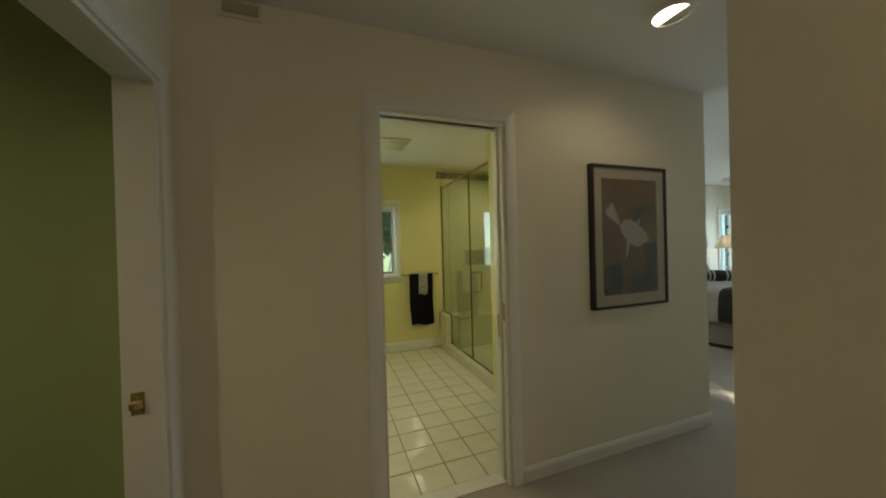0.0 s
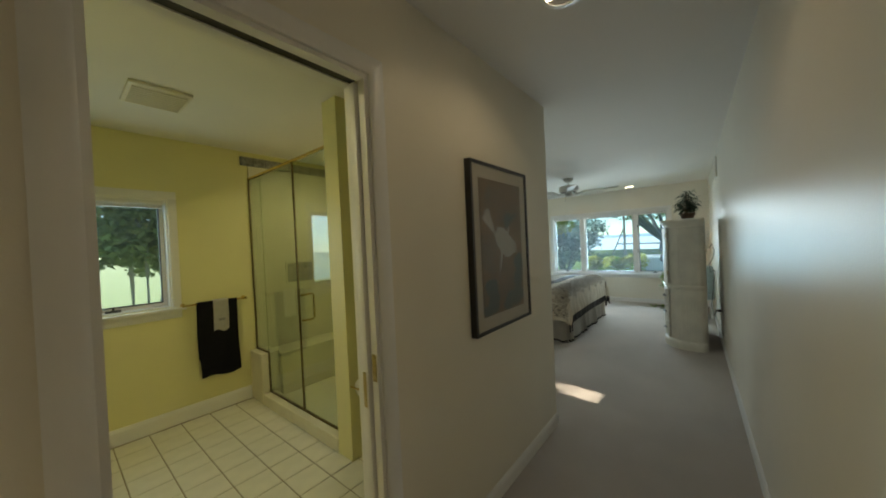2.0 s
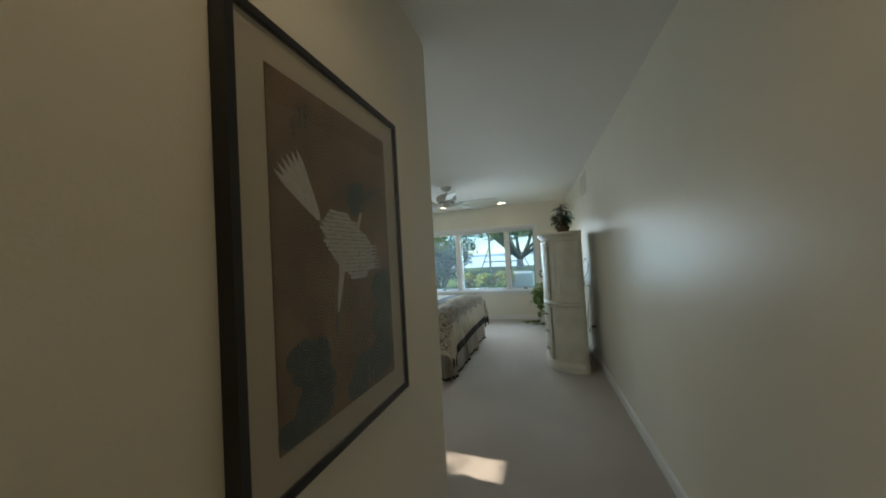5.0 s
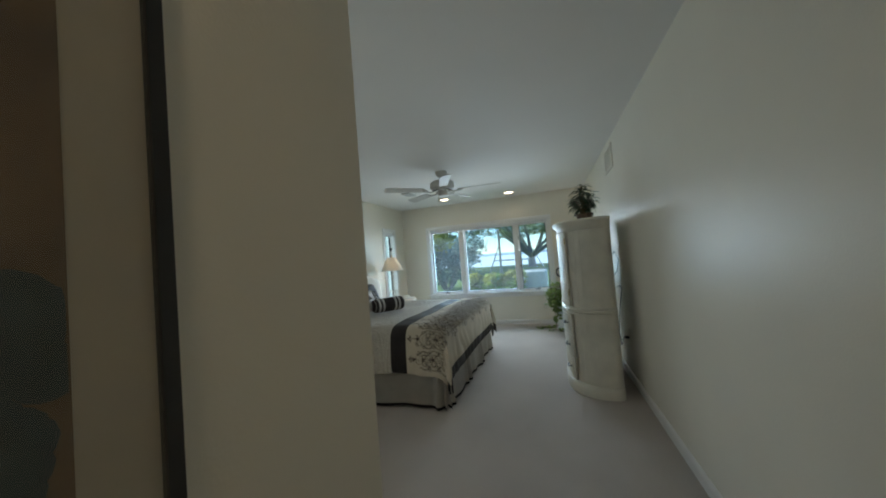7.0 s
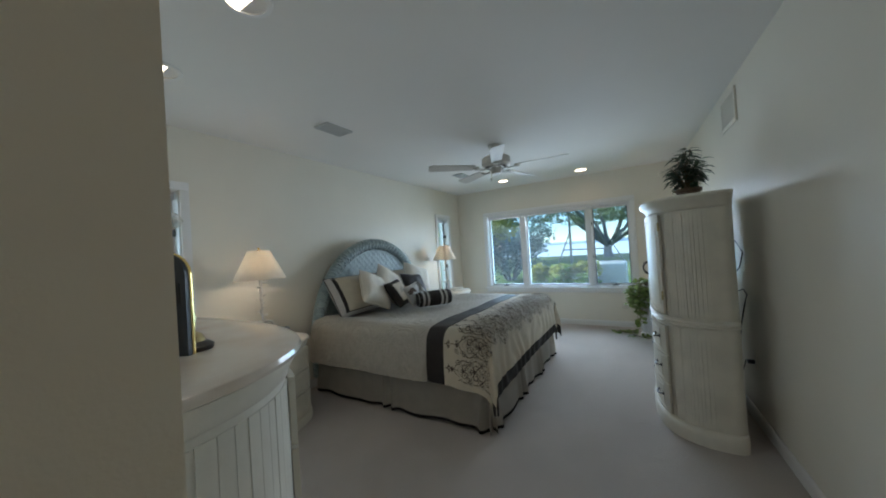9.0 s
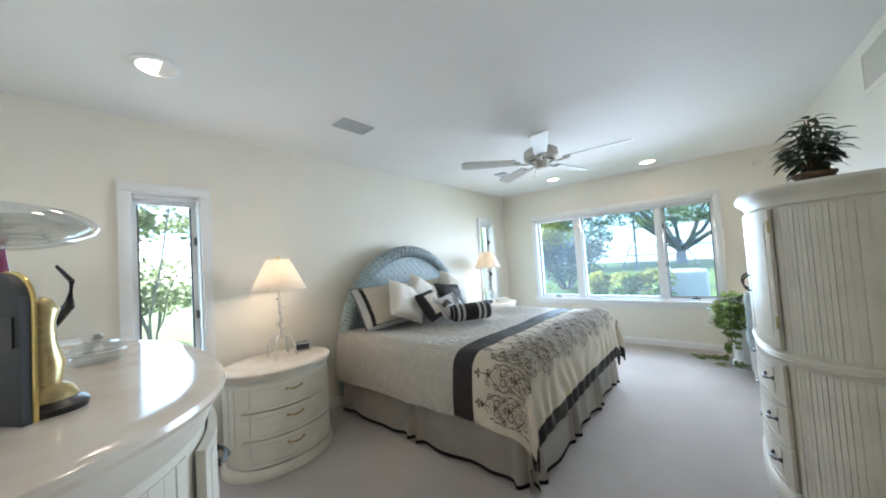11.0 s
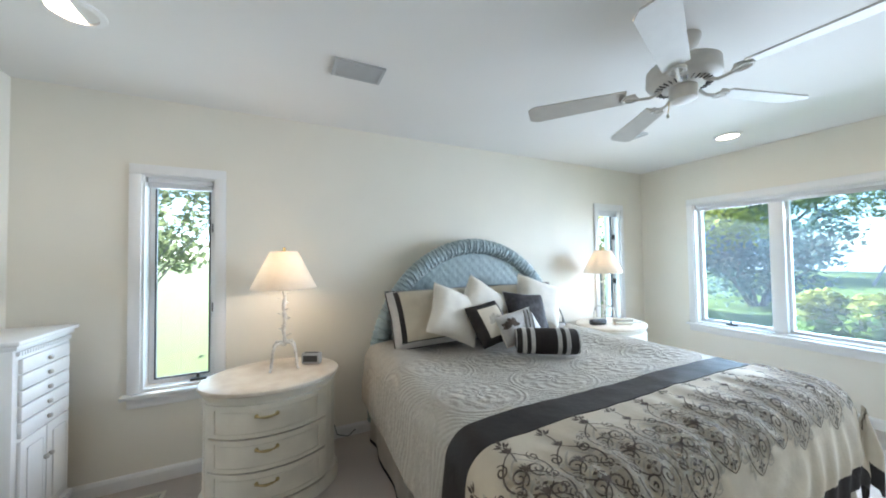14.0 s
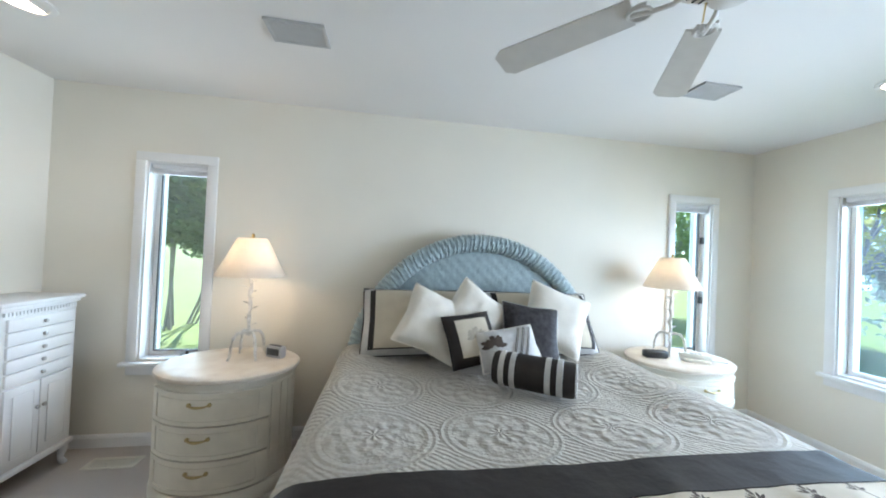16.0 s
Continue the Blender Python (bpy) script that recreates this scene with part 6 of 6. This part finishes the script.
ck = thing("alarm_clock", (5.665, 4.10, 0.6865), "grey plastic digital alarm clock", "clock", rz=-28)
part("body", B(-0.062, 0.062, -0.02, 0.028, 0.0, 0.072, 0.008), GREYPLASTIC, ck)
part("display", B(-0.048, 0.048, -0.0225, -0.0195, 0.016, 0.058, 0.002), DARKPLASTIC, ck, "dark display window")
part("snooze_bar", B(-0.045, 0.045, -0.008, 0.012, 0.072, 0.076, 0.002), DARKPLASTIC, ck)
ph = thing("telephone", (8.60, 3.93, 0.6865), "ivory cordless telephone lying on the nightstand", "telephone", rz=-30)
part("base", B(-0.085, 0.085, -0.045, 0.045, 0.0, 0.025, 0.01), WHITEPLASTIC, ph)
part("handset", B(-0.10, 0.10, -0.024, 0.024, 0.026, 0.058, 0.012), WHITEPLASTIC, ph)
for i in range(3):
    part("key_row", B(-0.03 + i * 0.025, -0.015 + i * 0.025, -0.016, 0.016, 0.058, 0.061, 0.001), GREYPLASTIC, ph)
sp = thing("clock_radio", (8.36, 4.03, 0.6865), "small black clock radio beside the lamp", "radio", rz=-12)
part("body", B(-0.085, 0.085, -0.03, 0.03, 0.0, 0.055, 0.014), DARKPLASTIC, sp)
part("grille", B(-0.075, 0.075, -0.0325, -0.029, 0.010, 0.045, 0.002), BLACK, sp)
np_ = thing("notepad", (8.80, 3.95, 0.6865), "white notepad on the nightstand edge", "notepad", rz=-25)
part("pages", B(-0.05, 0.05, -0.065, 0.065, 0.0, 0.01, 0.001), TOWELWHITE, np_)
part("binding", B(-0.051, 0.051, 0.058, 0.066, 0.0, 0.011, 0.001), GREYPLASTIC, np_)


# ---- plants ----
def leaf_mesh(bm, p, d, up, l, w, droop=0.25, lobes=0):
    """One bent leaf from p along d."""
    d = Vector(d).normalized()
    side = d.cross(Vector(up)).normalized()
    nrm = side.cross(d).normalized()
    n = 6
    left, right, mid = [], [], []
    for i in range(n + 1):
        s = i / n
        ww = w * math.sin(math.pi * min(1, s * 0.92 + 0.06)) ** 0.8 * (1 - 0.25 * s)
        if lobes:
            ww *= 1.0 if i % 2 else 0.45
        c = Vector(p) + d * l * s - Vector((0, 0, 1)) * droop * l * s * s
        mid.append(bm.verts.new(c - nrm * ww * 0.18))
        left.append(bm.verts.new(c + side * ww))
        right.append(bm.verts.new(c - side * ww))
    for i in range(n):
        bm.faces.new((left[i], left[i + 1], mid[i + 1], mid[i]))
        bm.faces.new((mid[i], mid[i + 1], right[i + 1], right[i]))


pl = thing("potted_plant", (6.98, 1.03, 1.6035), "bushy dark green leafy plant in a brown pot on the armoire", "plant")
part("pot", lathe(bmesh.new(), [(0, 0), (0.06, 0), (0.075, 0.06), (0.085, 0.065), (0.085, 0.08), (0.073, 0.08), (0.071, 0.07), (0, 0.068)], 24), TERRACOTTA, pl)
rng = random.Random(3)
bm, st = bmesh.new(), bmesh.new()
for i in range(22):
    a, tilt = i * 2.4 + rng.uniform(-0.3, 0.3), 0.05 + 0.95 * (i / 21) ** 1.3
    L = (0.29 - 0.17 * i / 21) * rng.uniform(0.85, 1.12)
    d = Vector((math.cos(a) * tilt, math.sin(a) * tilt, 1.0)).normalized()
    tip = d * L + Vector((0, 0, 0.075))
    tube(st, [(0, 0, 0.06), d * L * 0.5 + Vector((0, 0, 0.085)), tip], 0.003, 5)
    for k in range(11):
        s = 0.35 + 0.65 * k / 10
        p = d * L * s + Vector((0, 0, 0.08))
        b = a + (1 if k % 2 else -1) * rng.uniform(0.4, 1.5) * (1 - 0.5 * s)
        leaf_mesh(bm, p, (math.cos(b), math.sin(b), rng.uniform(-0.1, 0.7) - 0.5 * tilt), (0, 0, 1), rng.uniform(0.06, 0.092), rng.uniform(0.013, 0.022), 0.4)
part("stem", st, STEM, pl)["kind"] = "stuff"
part("foliage", bm, LEAF, pl, "dark glossy leaves")["kind"] = "stuff"

stand = thing("plant_stand", (9.2, 1.28, 0), "white fluted plant pedestal by the window", "plant stand")
part("column", lathe(bmesh.new(), [(0.13, 0.0), (0.13, 0.045), (0.105, 0.065), (0.10, 0.50), (0.112, 0.53), (0.14, 0.55), (0.14, 0.58), (0, 0.58)], 20), WHITEWOOD, stand)
for i in range(14):
    a = 2 * math.pi * i / 14
    part("flute", tube(bmesh.new(), [(0.104 * math.cos(a), 0.104 * math.sin(a), 0.075), (0.101 * math.cos(a), 0.101 * math.sin(a), 0.50)], 0.010, 6), WHITEWOOD, stand)
po = thing("trailing_plant", (9.2, 1.28, 0.5805), "variegated trailing pothos spilling to the carpet", "plant")
part("pot", lathe(bmesh.new(), [(0, 0), (0.07, 0), (0.09, 0.10), (0.095, 0.12), (0.082, 0.12), (0.08, 0.105), (0, 0.1)], 20), WHITEWOOD, po)
bm, st = bmesh.new(), bmesh.new()
rng = random.Random(12)
for i in range(26):
    a = rng.uniform(0.7, 4.6)
    reach = rng.uniform(0.10, 0.25)
    fall = rng.uniform(0.02, 0.56)
    c, s = math.cos(a), math.sin(a)
    pts = [(0.03 * c, 0.03 * s, 0.11), (reach * 0.5 * c, reach * 0.5 * s, 0.19), (reach * c, reach * s, 0.10)]
    for k in range(1, 7):
        pts.append((reach * c + 0.02 * math.sin(k * 1.3 + i), reach * s + 0.02 * math.cos(k + i), 0.10 - (fall + 0.08) * k / 6))
    if fall > 0.46:
        for k in range(1, 5):
            pts.append((reach * c + 0.012 * k, reach * s + 0.09 * k + 0.02 * math.sin(k), -0.565 + 0.012 * (k % 2)))
    tube(st, pts, 0.003, 5)
    for k, p in enumerate(pts[1:]):
        for _ in range(2):
            b = rng.uniform(0, 6.28)
            leaf_mesh(bm, (p[0], p[1], max(p[2], -0.56)), (math.cos(b), math.sin(b), rng.uniform(-0.5, 0.5)), (rng.uniform(-0.8, 0.8), rng.uniform(-0.8, 0.8), 1), rng.uniform(0.055, 0.085), rng.uniform(0.028, 0.042), 0.22 if p[2] > -0.48 else 0.0)
part("vine", st, STEM, po)["kind"] = "stuff"
part("foliage", bm, POTHOS, po, "heart-shaped variegated leaves")["kind"] = "stuff"

# seat and lamp in the corner beyond the armoire
fl = thing("floor_lamp", (9.32, 1.02, 0), "lit standing lamp with a cone shade in the corner", "floor lamp")
part("base", lathe(bmesh.new(), [(0, 0), (0.13, 0), (0.13, 0.015), (0.04, 0.035), (0, 0.036)], 24), IRONWHITE, fl)
part("pole", tube(bmesh.new(), [(0, 0, 0.03), (0, 0, 1.1)], 0.011, 10), IRONWHITE, fl)
part("shade", lathe(bmesh.new(), [(0.185, 1.06), (0.187, 1.064), (0.075, 1.31), (0.071, 1.31), (0.183, 1.062), (0.185, 1.06)], 36), SHADE, fl, "cone-shaped ivory lampshade")
part("bulb", lathe(bmesh.new(), [(0.012, 1.1), (0.02, 1.12), (0.028, 1.15), (0.022, 1.18), (0.0, 1.195)], 14), BULBGLOW, fl)
ch = thing("armchair", (8.78, 1.03, 0), "pale blue upholstered chair half hidden behind the armoire", "chair", rz=90)
part("seat", B(-0.26, 0.26, -0.26, 0.26, 0.30, 0.46, 0.05, segs=4), BLUECHAIR, ch)
part("backrest", B(-0.26, 0.26, 0.18, 0.30, 0.42, 0.88, 0.05, segs=4), BLUECHAIR, ch)
for x in (-0.22, 0.22):
    for y in (-0.22, 0.22):
        part("leg", tube(bmesh.new(), [(x, y, 0.0), (x, y, 0.31)], [0.014, 0.022], 10), WHITEWOOD, ch)
so = thing("wall_outlet", (7.0, y_right(7.0), 0.45), "white wall outlet with a dark plug behind the armoire", "outlet", rz=1.6)
part("plate", B(-0.036, 0.036, 0.0, 0.006, -0.058, 0.058, 0.002), WHITEPLASTIC, so)
part("plug", B(-0.014, 0.014, 0.006, 0.045, -0.034, -0.008, 0.005), BLACK, so, "dark plug")
cb = thing("power_cord", (7.0, 0.80, 0.0), "loose dark cord looping behind the armoire", "cable")
part("cord", tube(bmesh.new(), [(0.0, -0.03, 0.44), (-0.03, 0.0, 0.36), (-0.08, 0.02, 0.5), (-0.1, 0.0, 0.72), (-0.14, -0.015, 0.86), (-0.16, -0.025, 0.92), (-0.1, -0.02, 0.95), (-0.06, 0.02, 0.92), (-0.05, 0.03, 1.02), (-0.1, -0.01, 1.1), (-0.13, -0.025, 1.2), (-0.08, 0.0, 1.28), (0.02, 0.03, 1.2)], 0.0035, 6), BLACK, cb)
lc = thing("lamp_cord", (5.44, 4.36, 0.0), "thin cord trailing from the lamp behind the nightstand", "cable")
part("cord", tube(bmesh.new(), [(0.4, 0.0, 0.12), (0.42, -0.02, 0.05), (0.5, -0.02, 0.02), (0.56, 0.0, 0.05)], 0.003, 6), BLACK, lc)

# ---- outdoors ----
bm = bmesh.new()


def ground_z(x, y):
    s = min(1.0, max(0.0, (x - 13) / 14))
    s = s * s * (3 - 2 * s)
    f = min(1.0, max(0.0, (x - 33) / 6))
    return -0.10 + 0.45 * s - 1.6 * f * f * (3 - 2 * f)


xs = [-300, -60, -20, -5] + [-4 + 1.5 * i for i in range(36)] + [55, 80, 200, 3000]
ys = [-1500, -300, -60, -20] + [-12 + 4 * i for i in range(14)] + [60, 300, 1500]
gv = [[bm.verts.new((x, y, ground_z(x, y))) for y in ys] for x in xs]
for i in range(len(xs) - 1):
    for j in range(len(ys) - 1):
        bm.faces.new((gv[i][j], gv[i + 1][j], gv[i + 1][j + 1], gv[i][j + 1]))
tagged(mesh_ob("ground", bm, GRASS, True), "mown lawn sloping to the shore", kind="structure")
# keep the lawn out of the house: the slab
structure("foundation", B(-1.9, XW + 0.2, -2.9, YB + 0.2, -0.4, -0.125), SIDING, "house foundation")
bm = bmesh.new()
bm.faces.new([bm.verts.new(p) for p in ((36, -2000, -0.75), (3500, -2000, -0.75), (3500, 2500, -0.75), (36, 2500, -0.75))])
tagged(mesh_ob("water", bm, WATER), "bay water, glare put into its near-white colour", kind="structure")
# far shore strip, its distance haze painted as a pale colour
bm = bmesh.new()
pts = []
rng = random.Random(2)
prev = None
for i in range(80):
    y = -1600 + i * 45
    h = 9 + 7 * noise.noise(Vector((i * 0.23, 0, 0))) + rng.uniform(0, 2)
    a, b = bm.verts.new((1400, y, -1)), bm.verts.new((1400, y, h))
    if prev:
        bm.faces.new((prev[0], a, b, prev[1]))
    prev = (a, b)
tagged(mesh_ob("backdrop", bm, FARLAND), "wooded far shore, haze put into its pale colour", kind="structure")


def leaf_cloud(name, parent, mat, clumps, count, size, seed, label=""):
    """Many small leaves scattered through soft clumps; clumps: (x, y, z, rx, ry, rz)."""
    r = np.random.default_rng(seed)
    c = np.array(clumps)
    vol = (c[:, 3] * c[:, 4] * c[:, 5])
    k = r.choice(len(c), count, p=vol / vol.sum())
    d = r.normal(size=(count, 3))
    d /= np.linalg.norm(d, axis=1)[:, None]
    rad = r.random(count) ** 0.45
    p = c[k, :3] + d * rad[:, None] * c[k, 3:]
    u = r.normal(size=(count, 3))
    u[:, 2] *= 0.6
    u /= np.linalg.norm(u, axis=1)[:, None]
    w = np.cross(u, r.normal(size=(count, 3)))
    w /= np.linalg.norm(w, axis=1)[:, None]
    s = size * r.uniform(0.6, 1.3, count)[:, None]
    v = np.stack([p - u * s, p + w * s * 0.45, p + u * s, p - w * s * 0.45], axis=1).reshape(-1, 3)
    f = np.arange(count * 4).reshape(-1, 4)
    me = bpy.data.meshes.new(name)
    me.from_pydata(v.tolist(), [], f.tolist())
    me.materials.append(mat)
    ob = new(name, me)
    ob.parent = parent
    ob["kind"] = "stuff"
    if label:
        tagged(ob, label)
    return ob


def limb(bm, p, d, l, r, depth, rng, spread, tips, up=0.15):
    pts, rr = [Vector(p)], [r]
    d = Vector(d).normalized()
    for i in range(5):
        d = (d + Vector((rng.uniform(-1, 1), rng.uniform(-1, 1), rng.uniform(-0.6, 0.8) + up)) * 0.22).normalized()
        pts.append(pts[-1] + d * l / 5)
        rr.append(r * (1 - 0.45 * (i + 1) / 5))
    tube(bm, pts, rr, 8)
    tips.append(tuple(pts[-1]))
    tips.append(tuple(pts[3]))
    if depth:
        for k in range(3):
            q = pts[3 + (k % 3)] if k else pts[-1]
            nd = (d + Vector((rng.uniform(-1, 1), rng.uniform(-1, 1), rng.uniform(-0.3, 0.7))) * spread).normalized()
            limb(bm, q, nd, l * rng.uniform(0.55, 0.8), r * 0.5, depth - 1, rng, spread, tips, up)


def tree(at, label, trunk_r, trunk_h, limbs, limb_l, depth, mat, leaves, size, clump, seed, flat=0.6, spread=0.8, low=0.35):
    t = thing("tree", (*at, ground_z(*at)), label, "tree")
    rng = random.Random(seed)
    bm = bmesh.new()
    tips = []
    tube(bm, [(0, 0, -0.15), (0.02, 0, 0.1), (0.05, 0.03, trunk_h * 0.5), (0, 0, trunk_h)], [trunk_r * 1.5, trunk_r * 1.12, trunk_r, trunk_r * 0.9], 12)
    for k in range(limbs):
        a = 2 * math.pi * k / limbs + rng.uniform(-0.3, 0.3)
        limb(bm, (0, 0, trunk_h * 0.92), (math.cos(a), math.sin(a), low + rng.uniform(0, 0.5)), limb_l * rng.uniform(0.8, 1.15), trunk_r * 0.55, depth, rng, spread, tips)
    part("trunk", bm, BARK, t, "grey-brown trunk and limbs")
    cl = [(x, y, z + clump * 0.15, clump, clump, clump * flat) for x, y, z in tips]
    leaf_cloud("crown", t, mat, cl, leaves, size, seed)
    return t


old = tree((27.5, 3.02), "broad old shade tree by the water with spreading limbs", 0.25, 0.75, 10, 5.2, 2, PALELEAF, 26000, 0.085, 1.05, 5, 0.34, 0.95, 0.42)
rng = random.Random(51)
low = []
for i in range(95):
    a, r = rng.uniform(0, 6.28), rng.uniform(1.0, 7.0)
    low.append((r * math.cos(a), r * math.sin(a), 2.15 + 0.08 * r + rng.uniform(0, 1.9), rng.uniform(0.5, 0.95), rng.uniform(0.6, 1.1), rng.uniform(0.10, 0.24)))
leaf_cloud("crown", old, PALELEAF, low, 15000, 0.085, 52, "low tiers of pale leaves")
bush = thing("tree", (17.0, 6.0, ground_z(17.0, 6.0)), "dark blue-green evergreen, leafy to the ground at the lawn's edge", "tree")
rng = random.Random(8)
bm, tips = bmesh.new(), []
for k in range(9):
    a = 2 * math.pi * k / 9 + rng.uniform(-0.3, 0.3)
    limb(bm, (0.1 * math.cos(a), 0.1 * math.sin(a), -0.08), (math.cos(a) * 0.75, math.sin(a) * 0.75, rng.uniform(0.5, 1.5)), rng.uniform(1.0, 1.5), 0.06, 2, rng, 0.9, tips, 0.2)
part("trunk", bm, BARK, bush, "thin grey-brown stems")
leaf_cloud("crown", bush, DARKLEAF, [(x, y, max(0.3, z), 0.45, 0.45, 0.34) for x, y, z in tips] + [(rng.uniform(-1.3, 1.3), rng.uniform(-1.5, 1.5), rng.uniform(0.25, 1.4), 0.45, 0.45, 0.3) for _ in range(60)], 6500, 0.085, 8)
tree((14.2, 6.3), "yellow-green tree overhanging the lawn, sunlight put into its leaf colour", 0.10, 1.5, 6, 0.95, 2, YELLOWLEAF, 7500, 0.075, 0.5, 9, 0.7)
tree((14.6, 9.0), "green garden tree outside the corner window", 0.12, 1.0, 6, 1.1, 2, FOLIAGE, 6500, 0.08, 0.5, 19, 0.8)
tree((25.0, 11.5), "pale leafy tree at the edge of the lawn", 0.22, 1.6, 6, 2.4, 2, PALELEAF, 6500, 0.15, 0.9, 14, 0.7)
tree((31.0, 10.5), "pale leafy tree at the edge of the lawn", 0.22, 1.6, 6, 2.4, 2, PALELEAF, 6500, 0.15, 0.9, 15, 0.7)
tree((13.2, 12.0), "leafy garden tree beside the house", 0.12, 1.0, 6, 1.5, 2, FOLIAGE, 6000, 0.09, 0.6, 10, 0.8)


def many_stem(at, label, seed, leaves, base_z, height, stems=7, fork=0.0, lean=0.0):
    t = thing("tree", (*at, ground_z(*at)), label, "tree")
    rng = random.Random(seed)
    bm, tips = bmesh.new(), []
    for k in range(stems):
        a = 2 * math.pi * k / stems + rng.uniform(-0.3, 0.3)
        sp = rng.uniform(0.15, 0.5)
        pts = [(0.06 * math.cos(a), 0.06 * math.sin(a), -0.1)]
        for i in range(1, 7):
            s = i / 6
            w = max(0.0, s - fork) / (1 - fork)
            pts.append((math.cos(a) * sp * w ** 1.2 * 1.7 + 0.05 * math.sin(i + k) * min(1, 3 * w) + lean * height * s, math.sin(a) * sp * w ** 1.2 * 1.7, height * 0.8 * s))
        tube(bm, pts, [0.020 - 0.002 * i for i in range(7)], 7)
        for i in (2, 3, 4, 5, 6):
            for _ in range(3):
                q = Vector(pts[i])
                tips.append((q.x + rng.uniform(-0.6, 0.6), q.y + rng.uniform(-0.6, 0.6), max(base_z, q.z + rng.uniform(-0.15, 0.5))))
    part("trunk", bm, BARK, t, "slender grey stems")
    leaf_cloud("crown", t, PALELEAF, [(*p, 0.38, 0.38, 0.28) for p in tips], leaves, 0.075, seed)
    return t


many_stem((5.7, 11.2), "low spreading garden shrub in pale leaf", 31, 1500, 0.9, 1.9)
many_stem((2.75, 8.5), "leaning multi-stemmed garden tree in leaf", 34, 3000, 1.55, 3.4, 5, 0.0, 0.42)
many_stem((5.25, 9.0), "tall slender garden tree in pale leaf", 36, 2600, 2.4, 6.0, 3)
many_stem((2.7, 8.0), "slender multi-stemmed garden tree in leaf", 32, 3400, 1.85, 4.4, 3, 0.45)
# the 15000-leaf tree is an out-of-view sun blocker added for window_2
many_stem((9.6, 8.6), "unseen tall tree added to dapple sun through the narrow window", 35, 15000, 2.2, 6.0)
many_stem((2.55, 8.3), "dense garden tree shading the bathroom window", 33, 11000, 1.1, 6.0, 6, 0.3)
hedge = thing("hedge", (12.1, 2.93, ground_z(12.1, 2.9)), "clipped green hedge under the window, sun-tinted leaves on top", "hedge")
rng = random.Random(4)
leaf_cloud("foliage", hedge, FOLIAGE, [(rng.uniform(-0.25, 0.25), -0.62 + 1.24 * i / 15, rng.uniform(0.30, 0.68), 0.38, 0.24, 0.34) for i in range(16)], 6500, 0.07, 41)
# upper layer in the brighter yellow leaf, painting a sunlit hedge top
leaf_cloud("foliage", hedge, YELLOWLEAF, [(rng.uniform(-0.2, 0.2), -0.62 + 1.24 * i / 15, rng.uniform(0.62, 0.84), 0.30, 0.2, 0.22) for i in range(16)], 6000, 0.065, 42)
bm = bmesh.new()
for i in range(14):
    y = -0.6 + 1.2 * i / 13
    tube(bm, [(0, y, -0.1), (rng.uniform(-0.1, 0.1), y + rng.uniform(-0.1, 0.1), 0.7)], [0.02, 0.008], 6)
part("stems", bm, BARK, hedge)
ac = thing("air_conditioner", (12.9, 1.98, ground_z(12.9, 1.98)), "pale grey outdoor air-conditioning unit", "air conditioner")
part("cabinet", B(-0.36, 0.36, -0.36, 0.36, 0.06, 0.93, 0.05, segs=4), ACWHITE, ac)
part("pad", B(-0.45, 0.45, -0.45, 0.45, -0.1, 0.06, 0.01), FARLAND, ac)
for i in range(3):
    part("louvre", B(-0.364, -0.357, -0.30, 0.30, 0.12 + i * 0.03, 0.135 + i * 0.03, 0.002), ACWHITE, ac)
part("top_grille", lathe(bmesh.new(), [(0.1, 0.93), (0.28, 0.932), (0.28, 0.945), (0.1, 0.945), (0.1, 0.93)], 24), VENT, ac)
sw_ = thing("swing_frame", (23.0, 4.55, ground_z(23, 4.5)), "weathered wooden garden swing frame", "swing")
part("post", tube(bmesh.new(), [(0, 0, -0.1), (0, 0, 2.6)], 0.065, 8), WEATHERED, sw_)
part("brace", tube(bmesh.new(), [(0, 0.75, -0.1), (0, 0.05, 1.6)], 0.035, 8), WEATHERED, sw_)
part("beam", tube(bmesh.new(), [(0, 0.4, 0.75), (0, -1.9, 0.72)], 0.035, 8), WEATHERED, sw_)
part("brace", tube(bmesh.new(), [(0, -2.6, -0.1), (0, -1.8, 1.5)], 0.025, 8), WEATHERED, sw_)

# ---- bathroom floor tiles ----
tiles = tagged(new("floor_bath"), "white square ceramic floor tiles in tan grout", kind="structure")
TS, GAP = 0.205, 0.007
bm = box(bmesh.new(), -TS / 2 + GAP / 2, TS / 2 - GAP / 2, -TS / 2 + GAP / 2, TS / 2 - GAP / 2, -0.006, 0.0, 0.0018, segs=1)
tm = bpy.data.meshes.new("tile")
bm.to_mesh(tm)
bm.free()
tm.materials.append(TILE)
x = HX0 + TS / 2
while x < 3.9:
    y = YH + 0.118 + TS / 2
    while y < YB - 0.02:
        if (x < 2.9 and y < YB - 0.05) or y < 2.70:
            ob = new("tile", tm)
            ob.location = (x, y, 0)
            ob.parent = tiles
        y += TS
    x += TS
